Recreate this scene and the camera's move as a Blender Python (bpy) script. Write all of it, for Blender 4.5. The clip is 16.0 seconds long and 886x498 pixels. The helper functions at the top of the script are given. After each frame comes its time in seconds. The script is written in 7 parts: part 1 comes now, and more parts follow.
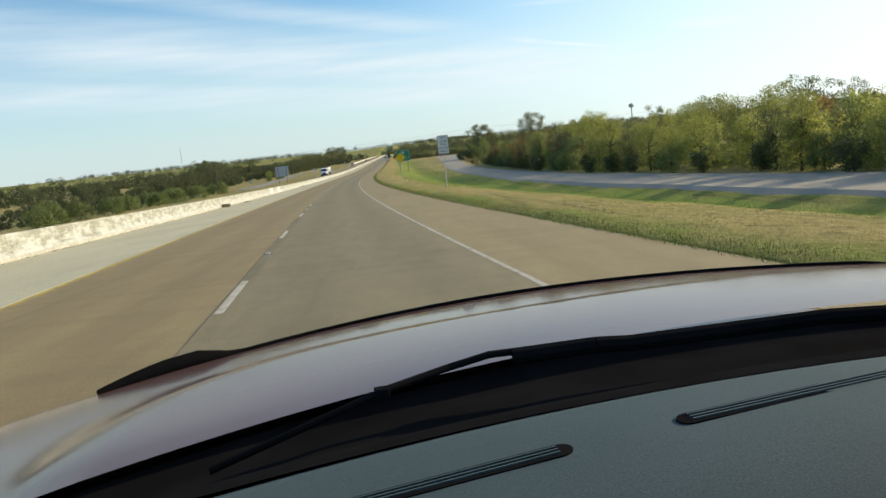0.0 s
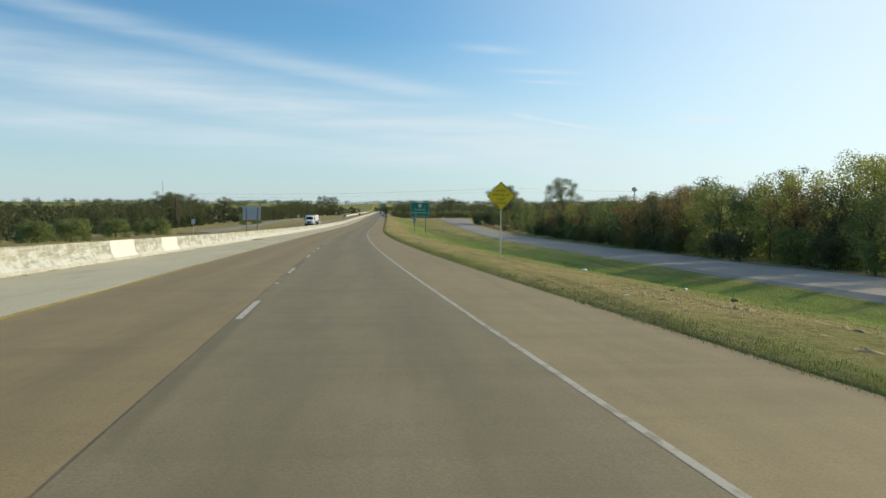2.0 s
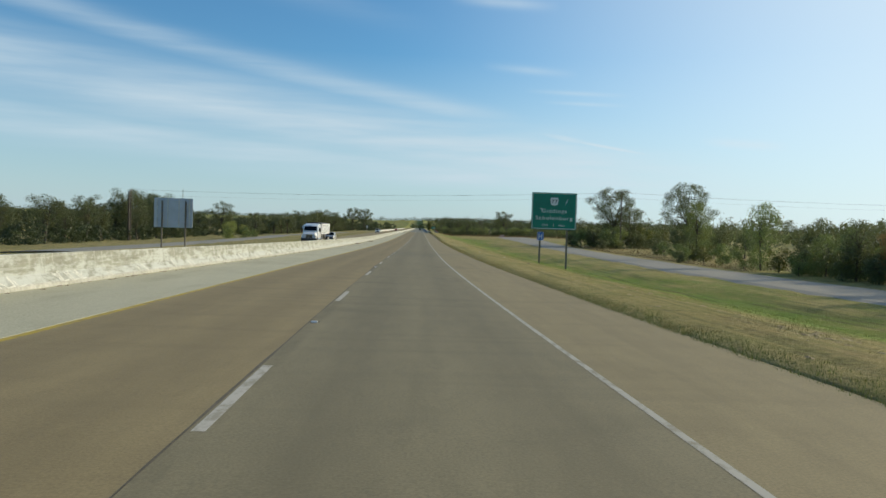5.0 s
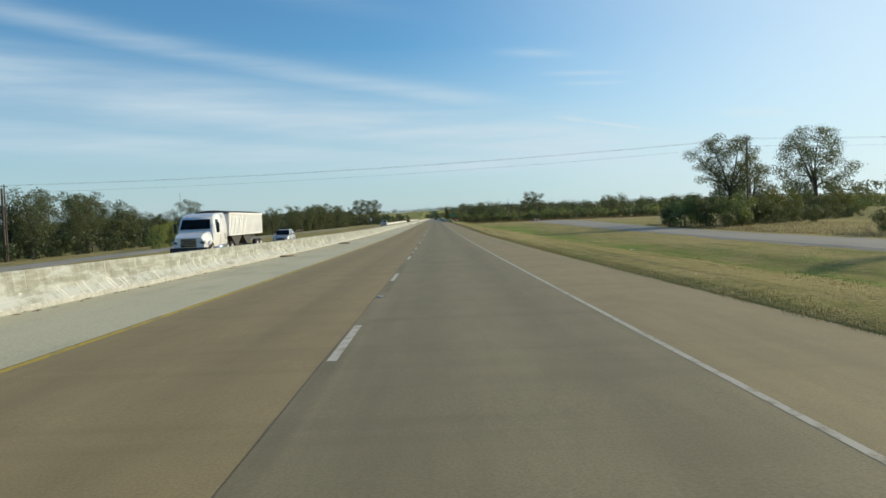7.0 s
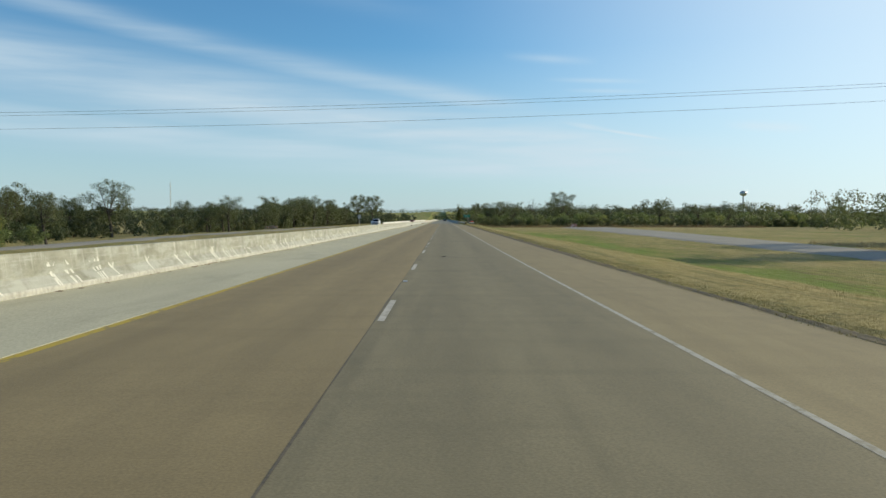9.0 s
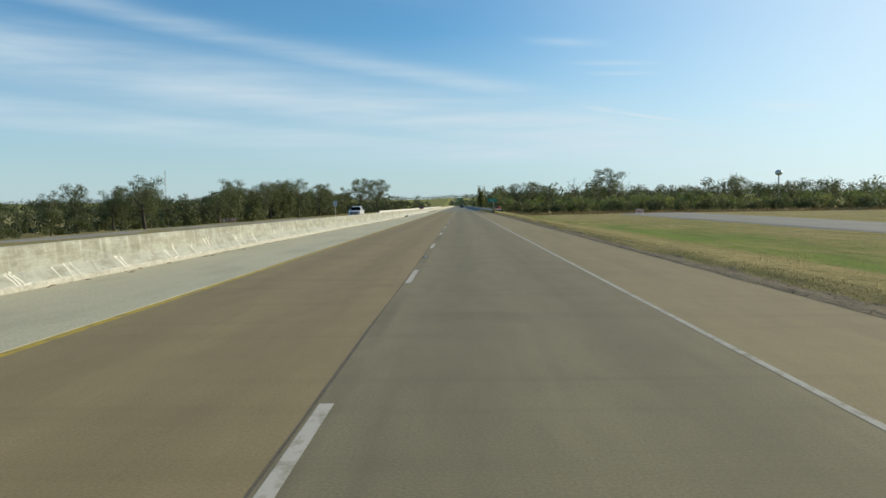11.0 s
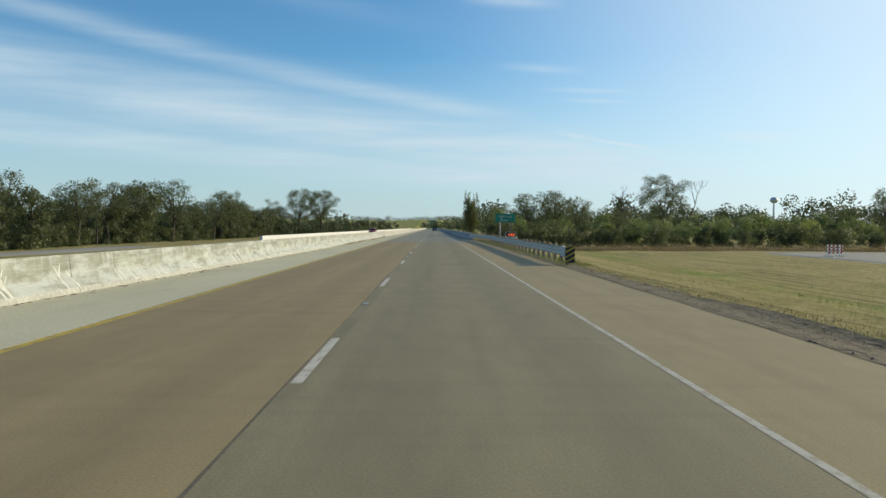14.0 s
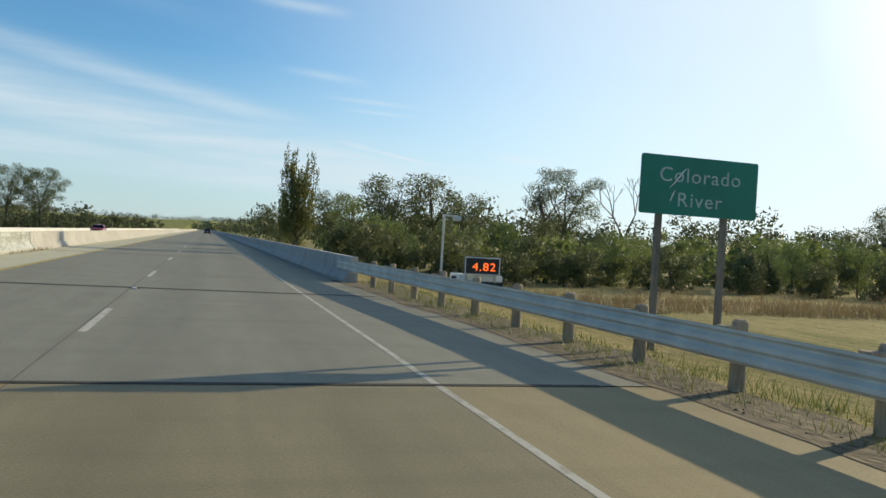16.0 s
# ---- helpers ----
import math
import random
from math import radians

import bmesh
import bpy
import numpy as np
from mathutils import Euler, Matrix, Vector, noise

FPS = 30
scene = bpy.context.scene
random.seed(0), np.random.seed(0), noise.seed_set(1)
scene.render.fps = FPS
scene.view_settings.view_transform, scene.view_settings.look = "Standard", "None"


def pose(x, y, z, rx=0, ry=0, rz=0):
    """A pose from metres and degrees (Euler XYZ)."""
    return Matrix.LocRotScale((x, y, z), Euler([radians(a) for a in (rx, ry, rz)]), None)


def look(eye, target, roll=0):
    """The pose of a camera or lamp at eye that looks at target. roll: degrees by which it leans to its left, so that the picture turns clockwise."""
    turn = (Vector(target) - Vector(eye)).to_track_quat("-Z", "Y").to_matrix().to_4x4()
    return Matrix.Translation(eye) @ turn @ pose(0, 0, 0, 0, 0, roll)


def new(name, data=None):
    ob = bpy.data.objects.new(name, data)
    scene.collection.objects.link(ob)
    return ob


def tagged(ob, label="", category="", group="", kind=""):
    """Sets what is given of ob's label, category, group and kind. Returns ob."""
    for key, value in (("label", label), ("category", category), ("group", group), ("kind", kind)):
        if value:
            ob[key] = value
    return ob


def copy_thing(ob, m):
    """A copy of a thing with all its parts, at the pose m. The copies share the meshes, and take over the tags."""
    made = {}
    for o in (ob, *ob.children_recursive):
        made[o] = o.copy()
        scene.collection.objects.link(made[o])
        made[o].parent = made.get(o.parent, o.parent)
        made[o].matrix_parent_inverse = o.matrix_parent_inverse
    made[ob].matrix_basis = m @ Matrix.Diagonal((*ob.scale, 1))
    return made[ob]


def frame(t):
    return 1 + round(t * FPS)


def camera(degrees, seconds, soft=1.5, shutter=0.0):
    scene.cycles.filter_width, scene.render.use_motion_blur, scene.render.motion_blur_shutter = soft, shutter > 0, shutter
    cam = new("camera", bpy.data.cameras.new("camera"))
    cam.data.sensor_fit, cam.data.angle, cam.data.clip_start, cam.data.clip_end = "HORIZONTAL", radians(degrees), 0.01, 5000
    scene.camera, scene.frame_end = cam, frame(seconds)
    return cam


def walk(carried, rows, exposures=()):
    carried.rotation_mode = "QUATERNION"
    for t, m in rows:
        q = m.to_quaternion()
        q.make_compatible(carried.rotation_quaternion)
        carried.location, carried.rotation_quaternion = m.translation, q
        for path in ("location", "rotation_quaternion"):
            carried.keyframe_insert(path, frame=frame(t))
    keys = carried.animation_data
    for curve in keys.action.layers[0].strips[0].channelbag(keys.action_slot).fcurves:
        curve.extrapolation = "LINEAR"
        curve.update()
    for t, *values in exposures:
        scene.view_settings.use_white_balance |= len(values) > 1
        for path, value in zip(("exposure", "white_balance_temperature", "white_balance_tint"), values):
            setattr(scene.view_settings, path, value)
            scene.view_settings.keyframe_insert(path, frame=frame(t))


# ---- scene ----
# camera: seconds, place, turn (degrees) along the right-hand lane
cam = camera(58.0, 16.0, soft=1.5)
ROWS = [
    (0.0, 12.111, 2.905, 6.723, 82.57, 5.98, -3.41),
    (0.5, 10.517, 20.453, 6.223, 84.33, 5.84, -5.54),
    (1.0, 9.078, 37.987, 5.741, 87.62, 1.47, -5.44),
    (1.5, 7.832, 55.493, 5.314, 87.61, 0.48, -4.70),
    (2.0, 6.784, 72.793, 4.917, 87.12, -0.31, -4.07),
    (2.5, 5.801, 89.749, 4.541, 87.80, -0.69, -3.10),
    (3.0, 4.977, 107.273, 4.161, 89.31, -0.84, -2.88),
    (3.5, 4.122, 124.707, 3.821, 88.93, -1.85, -1.55),
    (6.0, 1.518, 212.149, 2.426, 88.40, -1.74, -1.64),
    (6.5, 1.349, 229.830, 2.204, 88.50, 0.54, 0.07),
    (7.0, 1.184, 247.411, 2.019, 87.69, 2.11, -0.58),
    (7.5, 1.030, 265.057, 1.872, 86.71, 1.75, -0.80),
    (8.0, 0.921, 282.691, 1.727, 86.78, 0.71, -1.19),
    (8.5, 0.905, 300.145, 1.630, 87.03, 0.82, -1.06),
    (9.0, 0.916, 317.576, 1.555, 87.83, -0.21, 0.02),
    (9.5, 0.985, 334.898, 1.452, 86.90, -0.63, 0.95),
    (12.0, 1.030, 422.513, 1.452, 86.87, 1.26, 1.14),
    (12.5, 1.096, 439.967, 1.465, 87.44, 0.73, 0.84),
    (13.0, 1.145, 457.345, 1.449, 87.93, -0.42, 0.65),
    (13.5, 1.221, 474.934, 1.443, 87.38, -0.80, 0.27),
    (14.0, 1.264, 492.502, 1.456, 88.45, -0.50, -0.69),
    (14.5, 1.369, 509.953, 1.435, 87.77, -0.15, -3.11),
    (15.0, 1.392, 527.490, 1.432, 87.54, -0.90, -6.53),
    (15.5, 1.458, 544.821, 1.461, 90.45, -3.58, -12.01),
    (16.0, 1.445, 562.051, 1.393, 89.57, -3.42, -16.51),
]
walk(cam, [(t, pose(x, y, z, rx, ry, rz)) for t, x, y, z, rx, ry, rz in ROWS],
     exposures=[(0.0, 0.27, 7300, 8), (0.5, 0.42, 7300, 8), (1.0, 0.28, 7200, 8), (1.5, 0.12, 7100, 7), (2.0, 0.03, 7000, 6), (3.0, 0.0, 6800, 5), (3.5, -0.14, 6700, 4), (9.5, -0.08, 6700, 4), (15.0, -0.05, 6700, 4), (15.5, -0.02, 6900, 6), (16.0, 0.02, 6900, 6)])

# ---- light: low afternoon sun from the right, thin high cloud ----
SUN_AZ, SUN_EL = radians(67.0), radians(19.0)     # from +y towards +x
world = bpy.data.worlds.new("sky")
scene.world = world
world.use_nodes = True
wt = world.node_tree
wt.nodes.clear()


def wnode(kind, *ins, **props):
    n = wt.nodes.new(kind)
    if "operation" in props:
        n.operation = props["operation"]
    if "data_type" in props:
        n.data_type = props["data_type"]
    for i, v in enumerate(ins):
        if v is None:
            continue
        if isinstance(v, bpy.types.NodeSocket):
            wt.links.new(v, n.inputs[i])
        else:
            n.inputs[i].default_value = v
    return n


def wmath(op, a, b=None, c=None):
    return wnode("ShaderNodeMath", a, b, c, operation=op).outputs[0]


sky = wnode("ShaderNodeTexSky")
sky.sky_type, sky.sun_disc, sky.sun_elevation, sky.sun_rotation = "NISHITA", False, SUN_EL, SUN_AZ
sky.air_density, sky.dust_density, sky.ozone_density = 1.0, 0.5, 4.0
coords = wnode("ShaderNodeTexCoord")
axes = wnode("ShaderNodeSeparateXYZ", coords.outputs["Generated"])
az = wmath("MULTIPLY", wmath("ARCTAN2", axes.outputs[0], axes.outputs[1]), 57.2958)
el = wmath("MULTIPLY", wmath("ARCSINE", axes.outputs[2]), 57.2958)
cirrus = wnode("ShaderNodeTexNoise", wnode("ShaderNodeMapping", coords.outputs["Generated"], (0, 0, 0), (0, 0.25, 0.35), (3, 3, 34)).outputs[0])
cirrus.inputs["Scale"].default_value, cirrus.inputs["Detail"].default_value = 2.2, 7
wisps = wnode("ShaderNodeMapRange", cirrus.outputs[0], 0.32, 0.72, 0.4, 0.9).outputs[0]


def cloud_band(a0, e0, a1, e1, half, strength, fade=4.0):
    """A streak of thin cloud from one azimuth and elevation (degrees) to another."""
    line = wmath("MULTIPLY_ADD", wmath("SUBTRACT", az, a0), (e1 - e0) / (a1 - a0), e0)
    d = wmath("DIVIDE", wmath("SUBTRACT", el, line), half)
    across = wmath("POWER", 2.718, wmath("MULTIPLY", wmath("MULTIPLY", d, d), -1.0))
    begin = wnode("ShaderNodeMapRange", az, a0 - fade, a0 + fade, 0.0, 1.0).outputs[0]
    end = wnode("ShaderNodeMapRange", az, a1 - fade, a1 + fade, 1.0, 0.0).outputs[0]
    return wmath("MULTIPLY", wmath("MULTIPLY", across, wmath("MULTIPLY", begin, end)), strength)


bands = [cloud_band(-60, 19.5, 6, 7.6, 0.75, 0.52), cloud_band(-60, 14.0, 18, 3.6, 2.0, 0.7, 8), cloud_band(-60, 8.5, 10, 3.2, 1.2, 0.5, 6),
         cloud_band(-50, 24.0, -5, 15.0, 0.9, 0.25, 6)]
puffs = [cloud_band(5.6, 11.3, 9.4, 11.0, 0.26, 0.3, 1.6), cloud_band(8.6, 9.7, 13.0, 9.5, 0.15, 0.27, 1.6), cloud_band(9.6, 8.95, 13.2, 8.8, 0.13, 0.25, 1.4),
         cloud_band(8.6, 6.75, 11.6, 6.2, 0.26, 0.5, 1.6), cloud_band(10.6, 6.35, 15.4, 5.5, 0.13, 0.55, 1.6), cloud_band(3, 15.8, 8, 15.5, 0.35, 0.4, 1.5), cloud_band(20, 6.3, 24, 6.0, 0.3, 0.3, 1.0)]
cover = bands[0]
for b in bands[1:]:
    cover = wmath("MAXIMUM", cover, b)
cover = wmath("MULTIPLY", cover, wisps)
for b in puffs:
    cover = wmath("MAXIMUM", cover, b)
haze = wnode("ShaderNodeMapRange", el, -1.0, 12.0, 0.72, 0.0).outputs[0]
glare = wnode("ShaderNodeVectorMath", coords.outputs["Generated"], (math.sin(SUN_AZ) * math.cos(SUN_EL), math.cos(SUN_AZ) * math.cos(SUN_EL), math.sin(SUN_EL)))
glare.operation = "DOT_PRODUCT"
veil = wnode("ShaderNodeMapRange", glare.outputs["Value"], 0.36, 1.0, 0.0, 0.9)
veil.interpolation_type = "SMOOTHSTEP"
veil = veil.outputs[0]
cover = wmath("MINIMUM", wmath("ADD", cover, haze), 0.92)
mixed = wnode("ShaderNodeMix", data_type="RGBA")
wt.links.new(cover, mixed.inputs["Factor"])
tint = wnode("ShaderNodeMix", data_type="RGBA")
tint.blend_type = "MULTIPLY"
tint.inputs["Factor"].default_value = 1.0
wt.links.new(sky.outputs[0], tint.inputs["A"])
tint.inputs["B"].default_value = (0.95, 1.4, 1.6, 1)
wt.links.new(tint.outputs["Result"], mixed.inputs["A"])
mixed.inputs["B"].default_value = (6.55, 7.85, 9.25, 1)
aureole = wnode("ShaderNodeMapRange", glare.outputs["Value"], 0.35, 1.0, 0.097, 0.12)
aureole.interpolation_type = "SMOOTHSTEP"
aureole = wmath("ADD", aureole.outputs[0], wnode("ShaderNodeMapRange", glare.outputs["Value"], 0.9, 1.0, 0.0, 0.08).outputs[0])
bright = wnode("ShaderNodeMix", data_type="RGBA")
wt.links.new(veil, bright.inputs["Factor"])
wt.links.new(mixed.outputs["Result"], bright.inputs["A"])
bright.inputs["B"].default_value = (7.1, 7.9, 8.8, 1)
back = wnode("ShaderNodeBackground", bright.outputs["Result"], aureole)
wt.links.new(back.outputs[0], wnode("ShaderNodeOutputWorld").inputs[0])

sun = new("sun", bpy.data.lights.new("sun", "SUN"))
sun.data.energy, sun.data.angle, sun.data.color = 4.8, radians(0.6), (1.0, 0.835, 0.585)
sun.matrix_world = look((math.sin(SUN_AZ) * math.cos(SUN_EL) * 100, math.cos(SUN_AZ) * math.cos(SUN_EL) * 100, math.sin(SUN_EL) * 100), (0, 0, 0))


# ---- the road's line: bends right and runs down into a sag, then straight and level ----
BEND, BEND_END, SAG, SAG_END = 0.000388, 237.5, 0.0000798, 368.0


def road_x(y):
    return BEND * min(max(0.0, BEND_END - y), 420.0) ** 2 / 2


def road_z(y):
    return SAG * min(max(0.0, SAG_END - y), 560.0) ** 2 / 2


def along(table, s):
    """Straight lines between the (place, value) pairs of a table."""
    if s <= table[0][0]:
        return table[0][1]
    for (a, va), (b, vb) in zip(table, table[1:]):
        if s <= b:
            return va + (vb - va) * (s - a) / (b - a)
    return table[-1][1]


SIDE = [(-2500, 0), (-400, -2.0), (-120, -3.5), (-80, -3.4), (-60, -2.4), (-45, -1.75), (-35, -1.4), (-26, -0.9), (-22, -0.68), (-19.7, -0.56), (-19.0, -0.95), (6.16, -0.95), (6.2, -0.006), (6.3, -0.004), (7.2, 0.01), (8.9, -0.06),
        (10, -0.2), (13, -0.6), (15.6, -1.12), (18, -1.5), (22, -1.52), (24, -1.45), (36, -1.4), (60, -1.2), (120, -1.0), (400, 0), (2500, 0)]


LIP_LATE = [(6.2, 0.0), (6.7, 0.0), (7.05, 0.085), (8.5, 0.06), (10, 0.0)]
LIP = [(6.2, 0.0), (6.3, 0.022), (6.6, 0.075), (7.5, 0.085), (8.9, 0.05), (10, 0.0)]
DITCH = [(15.6, 0.0), (17.2, 0.35), (18.6, 0.5), (20, 0.42), (23.4, 0.0)]


def lay(u, y):
    """Height of the ground above the road's middle line."""
    z = along(SIDE, u)
    z += along(LIP_LATE, u) * min(1.0, max(0.0, (y - 340) / 20), max(0.0, (518 - y) / 14))
    z += along(LIP, u) * min(1.0, max(0.0, (350 - y) / 40)) - along(DITCH, u) * min(1.0, max(0.0, (360 - y) / 60))
    far = min(1.0, max(0.0, (y - 1250) / 1100))
    return z + 20 * far * far * (3 - 2 * far)


def at(u, y, z=0.0):
    """A place u metres right of the lane line, y ahead, z above the road."""
    return Vector((road_x(y) + u, y, road_z(y) + z))


def on_ground(u, y, dz=0.0):
    return at(u, y, lay(u, y) + dz)


# ---- materials ----
def material(name, build):
    m = bpy.data.materials.new(name)
    m.use_nodes = True
    t = m.node_tree
    b = t.nodes["Principled BSDF"]

    def node(kind, *ins, **props):
        n = t.nodes.new(kind)
        if "operation" in props:
            n.operation = props["operation"]
        if "data_type" in props:
            n.data_type = props["data_type"]
        if "blend_type" in props:
            n.blend_type = props["blend_type"]
        for i, v in enumerate(ins):
            if v is None:
                continue
            if isinstance(v, bpy.types.NodeSocket):
                t.links.new(v, n.inputs[i])
            else:
                n.inputs[i].default_value = v
        return n
    build(t, b, node)
    return m


def rgb(c):
    return (*c, 1.0)


def ramp(node, fac, *stops):
    r = node("ShaderNodeValToRGB", fac)
    e = r.color_ramp.elements
    while len(e) < len(stops):
        e.new(0.5)
    for k, (p, c) in zip(e, stops):
        k.position, k.color = p, rgb(c)
    return r.outputs[0]


def noise_tex(node, scale, detail=5, stretch=(1, 1, 1), rough=0.55):
    co = node("ShaderNodeNewGeometry").outputs["Position"]
    m = node("ShaderNodeMapping", co, (0, 0, 0), (0, 0, 0), stretch)
    n = node("ShaderNodeTexNoise", m.outputs[0])
    n.inputs["Scale"].default_value, n.inputs["Detail"].default_value, n.inputs["Roughness"].default_value = scale, detail, rough
    return n.outputs[0]


def mix(node, t, fac, a, b, kind="MIX"):
    n = node("ShaderNodeMix", data_type="RGBA", blend_type=kind)
    for k, v in (("Factor", fac), ("A", a), ("B", b)):
        if isinstance(v, bpy.types.NodeSocket):
            t.links.new(v, n.inputs[k])
        else:
            n.inputs[k].default_value = v if k == "Factor" else rgb(v)
    return n.outputs["Result"]


def rough_surface(low, high, scale=3.0, fine=60.0, bump=0.02, roughness=0.85, stretch=(1, 1, 1), spots=None):
    """Mottled mineral or earthy surface: large stains, fine grain, relief."""
    def build(t, b, node):
        big = noise_tex(node, scale, 6, stretch)
        small = noise_tex(node, fine, 4, stretch)
        c = ramp(node, big, (0.3, low), (0.72, high))
        c = mix(node, t, 0.35, c, ramp(node, small, (0.3, tuple(0.55 * v for v in low)), (0.7, tuple(min(1, 1.3 * v) for v in high))))
        if spots:
            c = mix(node, t, node("ShaderNodeMapRange", noise_tex(node, spots[1], 5, spots[3] if len(spots) > 3 else (1, 1, 1)), 0.52, 0.68, 0.0, spots[2]).outputs[0], c, spots[0])
        t.links.new(c, b.inputs["Base Color"])
        b.inputs["Roughness"].default_value = roughness
        bp = node("ShaderNodeBump", 0.6, bump)
        t.links.new(small, bp.inputs["Height"])
        t.links.new(bp.outputs[0], b.inputs["Normal"])
    return build


def plain(colour, roughness=0.5, metallic=0.0, vary=0.12, scale=4.0, coat=0.0):
    def build(t, b, node):
        n = noise_tex(node, scale, 5)
        c = ramp(node, n, (0.3, tuple(v * (1 - vary) for v in colour)), (0.7, tuple(min(1, v * (1 + vary)) for v in colour)))
        t.links.new(c, b.inputs["Base Color"])
        b.inputs["Metallic"].default_value = metallic
        t.links.new(node("ShaderNodeMapRange", n, 0.3, 0.7, max(0.03, roughness - 0.08), min(1, roughness + 0.08)).outputs[0], b.inputs["Roughness"])
        b.inputs["Coat Weight"].default_value = coat
    return build


def leafy(low, high, glow=0.35):
    def build(t, b, node):
        r = node("ShaderNodeNewGeometry").outputs["Random Per Island"]
        c = ramp(node, r, (0.0, tuple(0.7 * a + 0.3 * b for a, b in zip(low, high))), (0.8, high), (1.0, tuple(v * f for v, f in zip(high, (1.15, 1.08, 0.95)))))
        clump = node("ShaderNodeMapRange", noise_tex(node, 0.55, 3), 0.35, 0.65, 0.0, 0.35).outputs[0]
        c = mix(node, t, clump, c, tuple(0.8 * a + 0.1 * b for a, b in zip(low, high)))
        o = node("ShaderNodeObjectInfo").outputs["Random"]
        c = mix(node, t, node("ShaderNodeMapRange", o, 0.0, 1.0, 0.0, 0.3).outputs[0], c, (0.12, 0.122, 0.048))
        t.links.new(c, b.inputs["Base Color"])
        b.inputs["Roughness"].default_value = 0.55
        tr = node("ShaderNodeBsdfTranslucent", c)
        mx = node("ShaderNodeMixShader", glow, b.outputs[0], tr.outputs[0])
        t.links.new(mx.outputs[0], t.nodes["Material Output"].inputs[0])
    return build


def barrier_build(t, b, node):
    # weathered concrete: mildew above, pale rubbed band low down where lorries have scraped it, long dark runs
    up = node("ShaderNodeAttribute")
    up.attribute_name = "up"
    rubbed = node("ShaderNodeAttribute")
    rubbed.attribute_name = "rubbed"
    big = noise_tex(node, 0.6, 6, (1, 1, 2.5))
    c = ramp(node, big, (0.3, (0.165, 0.175, 0.142)), (0.7, (0.3, 0.31, 0.26)))
    c = mix(node, t, 0.3, c, ramp(node, noise_tex(node, 7, 7, (1, 0.5, 1), 0.65), (0.3, (0.12, 0.125, 0.1)), (0.7, (0.38, 0.385, 0.335))))
    low = node("ShaderNodeMapRange", up.outputs["Fac"], 0.62, 0.2, 0.0, 1.0).outputs[0]
    smear = node("ShaderNodeMath", noise_tex(node, 2.6, 9, (1, 0.4, 1.5), 0.7), node("ShaderNodeMath", low, 0.1, operation="MULTIPLY").outputs[0], operation="ADD").outputs[0]
    smear = node("ShaderNodeMapRange", smear, 0.47, 0.62, 0.0, 0.85).outputs[0]
    c = mix(node, t, node("ShaderNodeMath", smear, rubbed.outputs["Fac"], operation="MULTIPLY").outputs[0], c, (0.47, 0.505, 0.5))
    # long scrapes along the face, and pale runs down from the top
    long = node("ShaderNodeMapRange", noise_tex(node, 3.0, 8, (1, 0.09, 4.5), 0.7), 0.52, 0.62, 0.0, 0.45).outputs[0]
    c = mix(node, t, node("ShaderNodeMath", long, rubbed.outputs["Fac"], operation="MULTIPLY").outputs[0], c, (0.5, 0.53, 0.52))
    high = node("ShaderNodeMapRange", up.outputs["Fac"], 0.3, 0.7, 0.0, 0.6).outputs[0]
    runs = node("ShaderNodeMapRange", noise_tex(node, 2.4, 6, (1, 2.2, 0.16), 0.65), 0.53, 0.64, 0.0, 1.0).outputs[0]
    c = mix(node, t, node("ShaderNodeMath", runs, high, operation="MULTIPLY").outputs[0], c, (0.45, 0.47, 0.43))
    c = mix(node, t, node("ShaderNodeMapRange", noise_tex(node, 2.2, 5, (1, 1.3, 0.25)), 0.55, 0.75, 0.0, 0.45).outputs[0], c, (0.13, 0.125, 0.1))
    t.links.new(c, b.inputs["Base Color"])
    b.inputs["Roughness"].default_value = 0.9
    bp = node("ShaderNodeBump", 0.5, 0.02)
    t.links.new(noise_tex(node, 25, 4), bp.inputs["Height"])
    t.links.new(bp.outputs[0], b.inputs["Normal"])


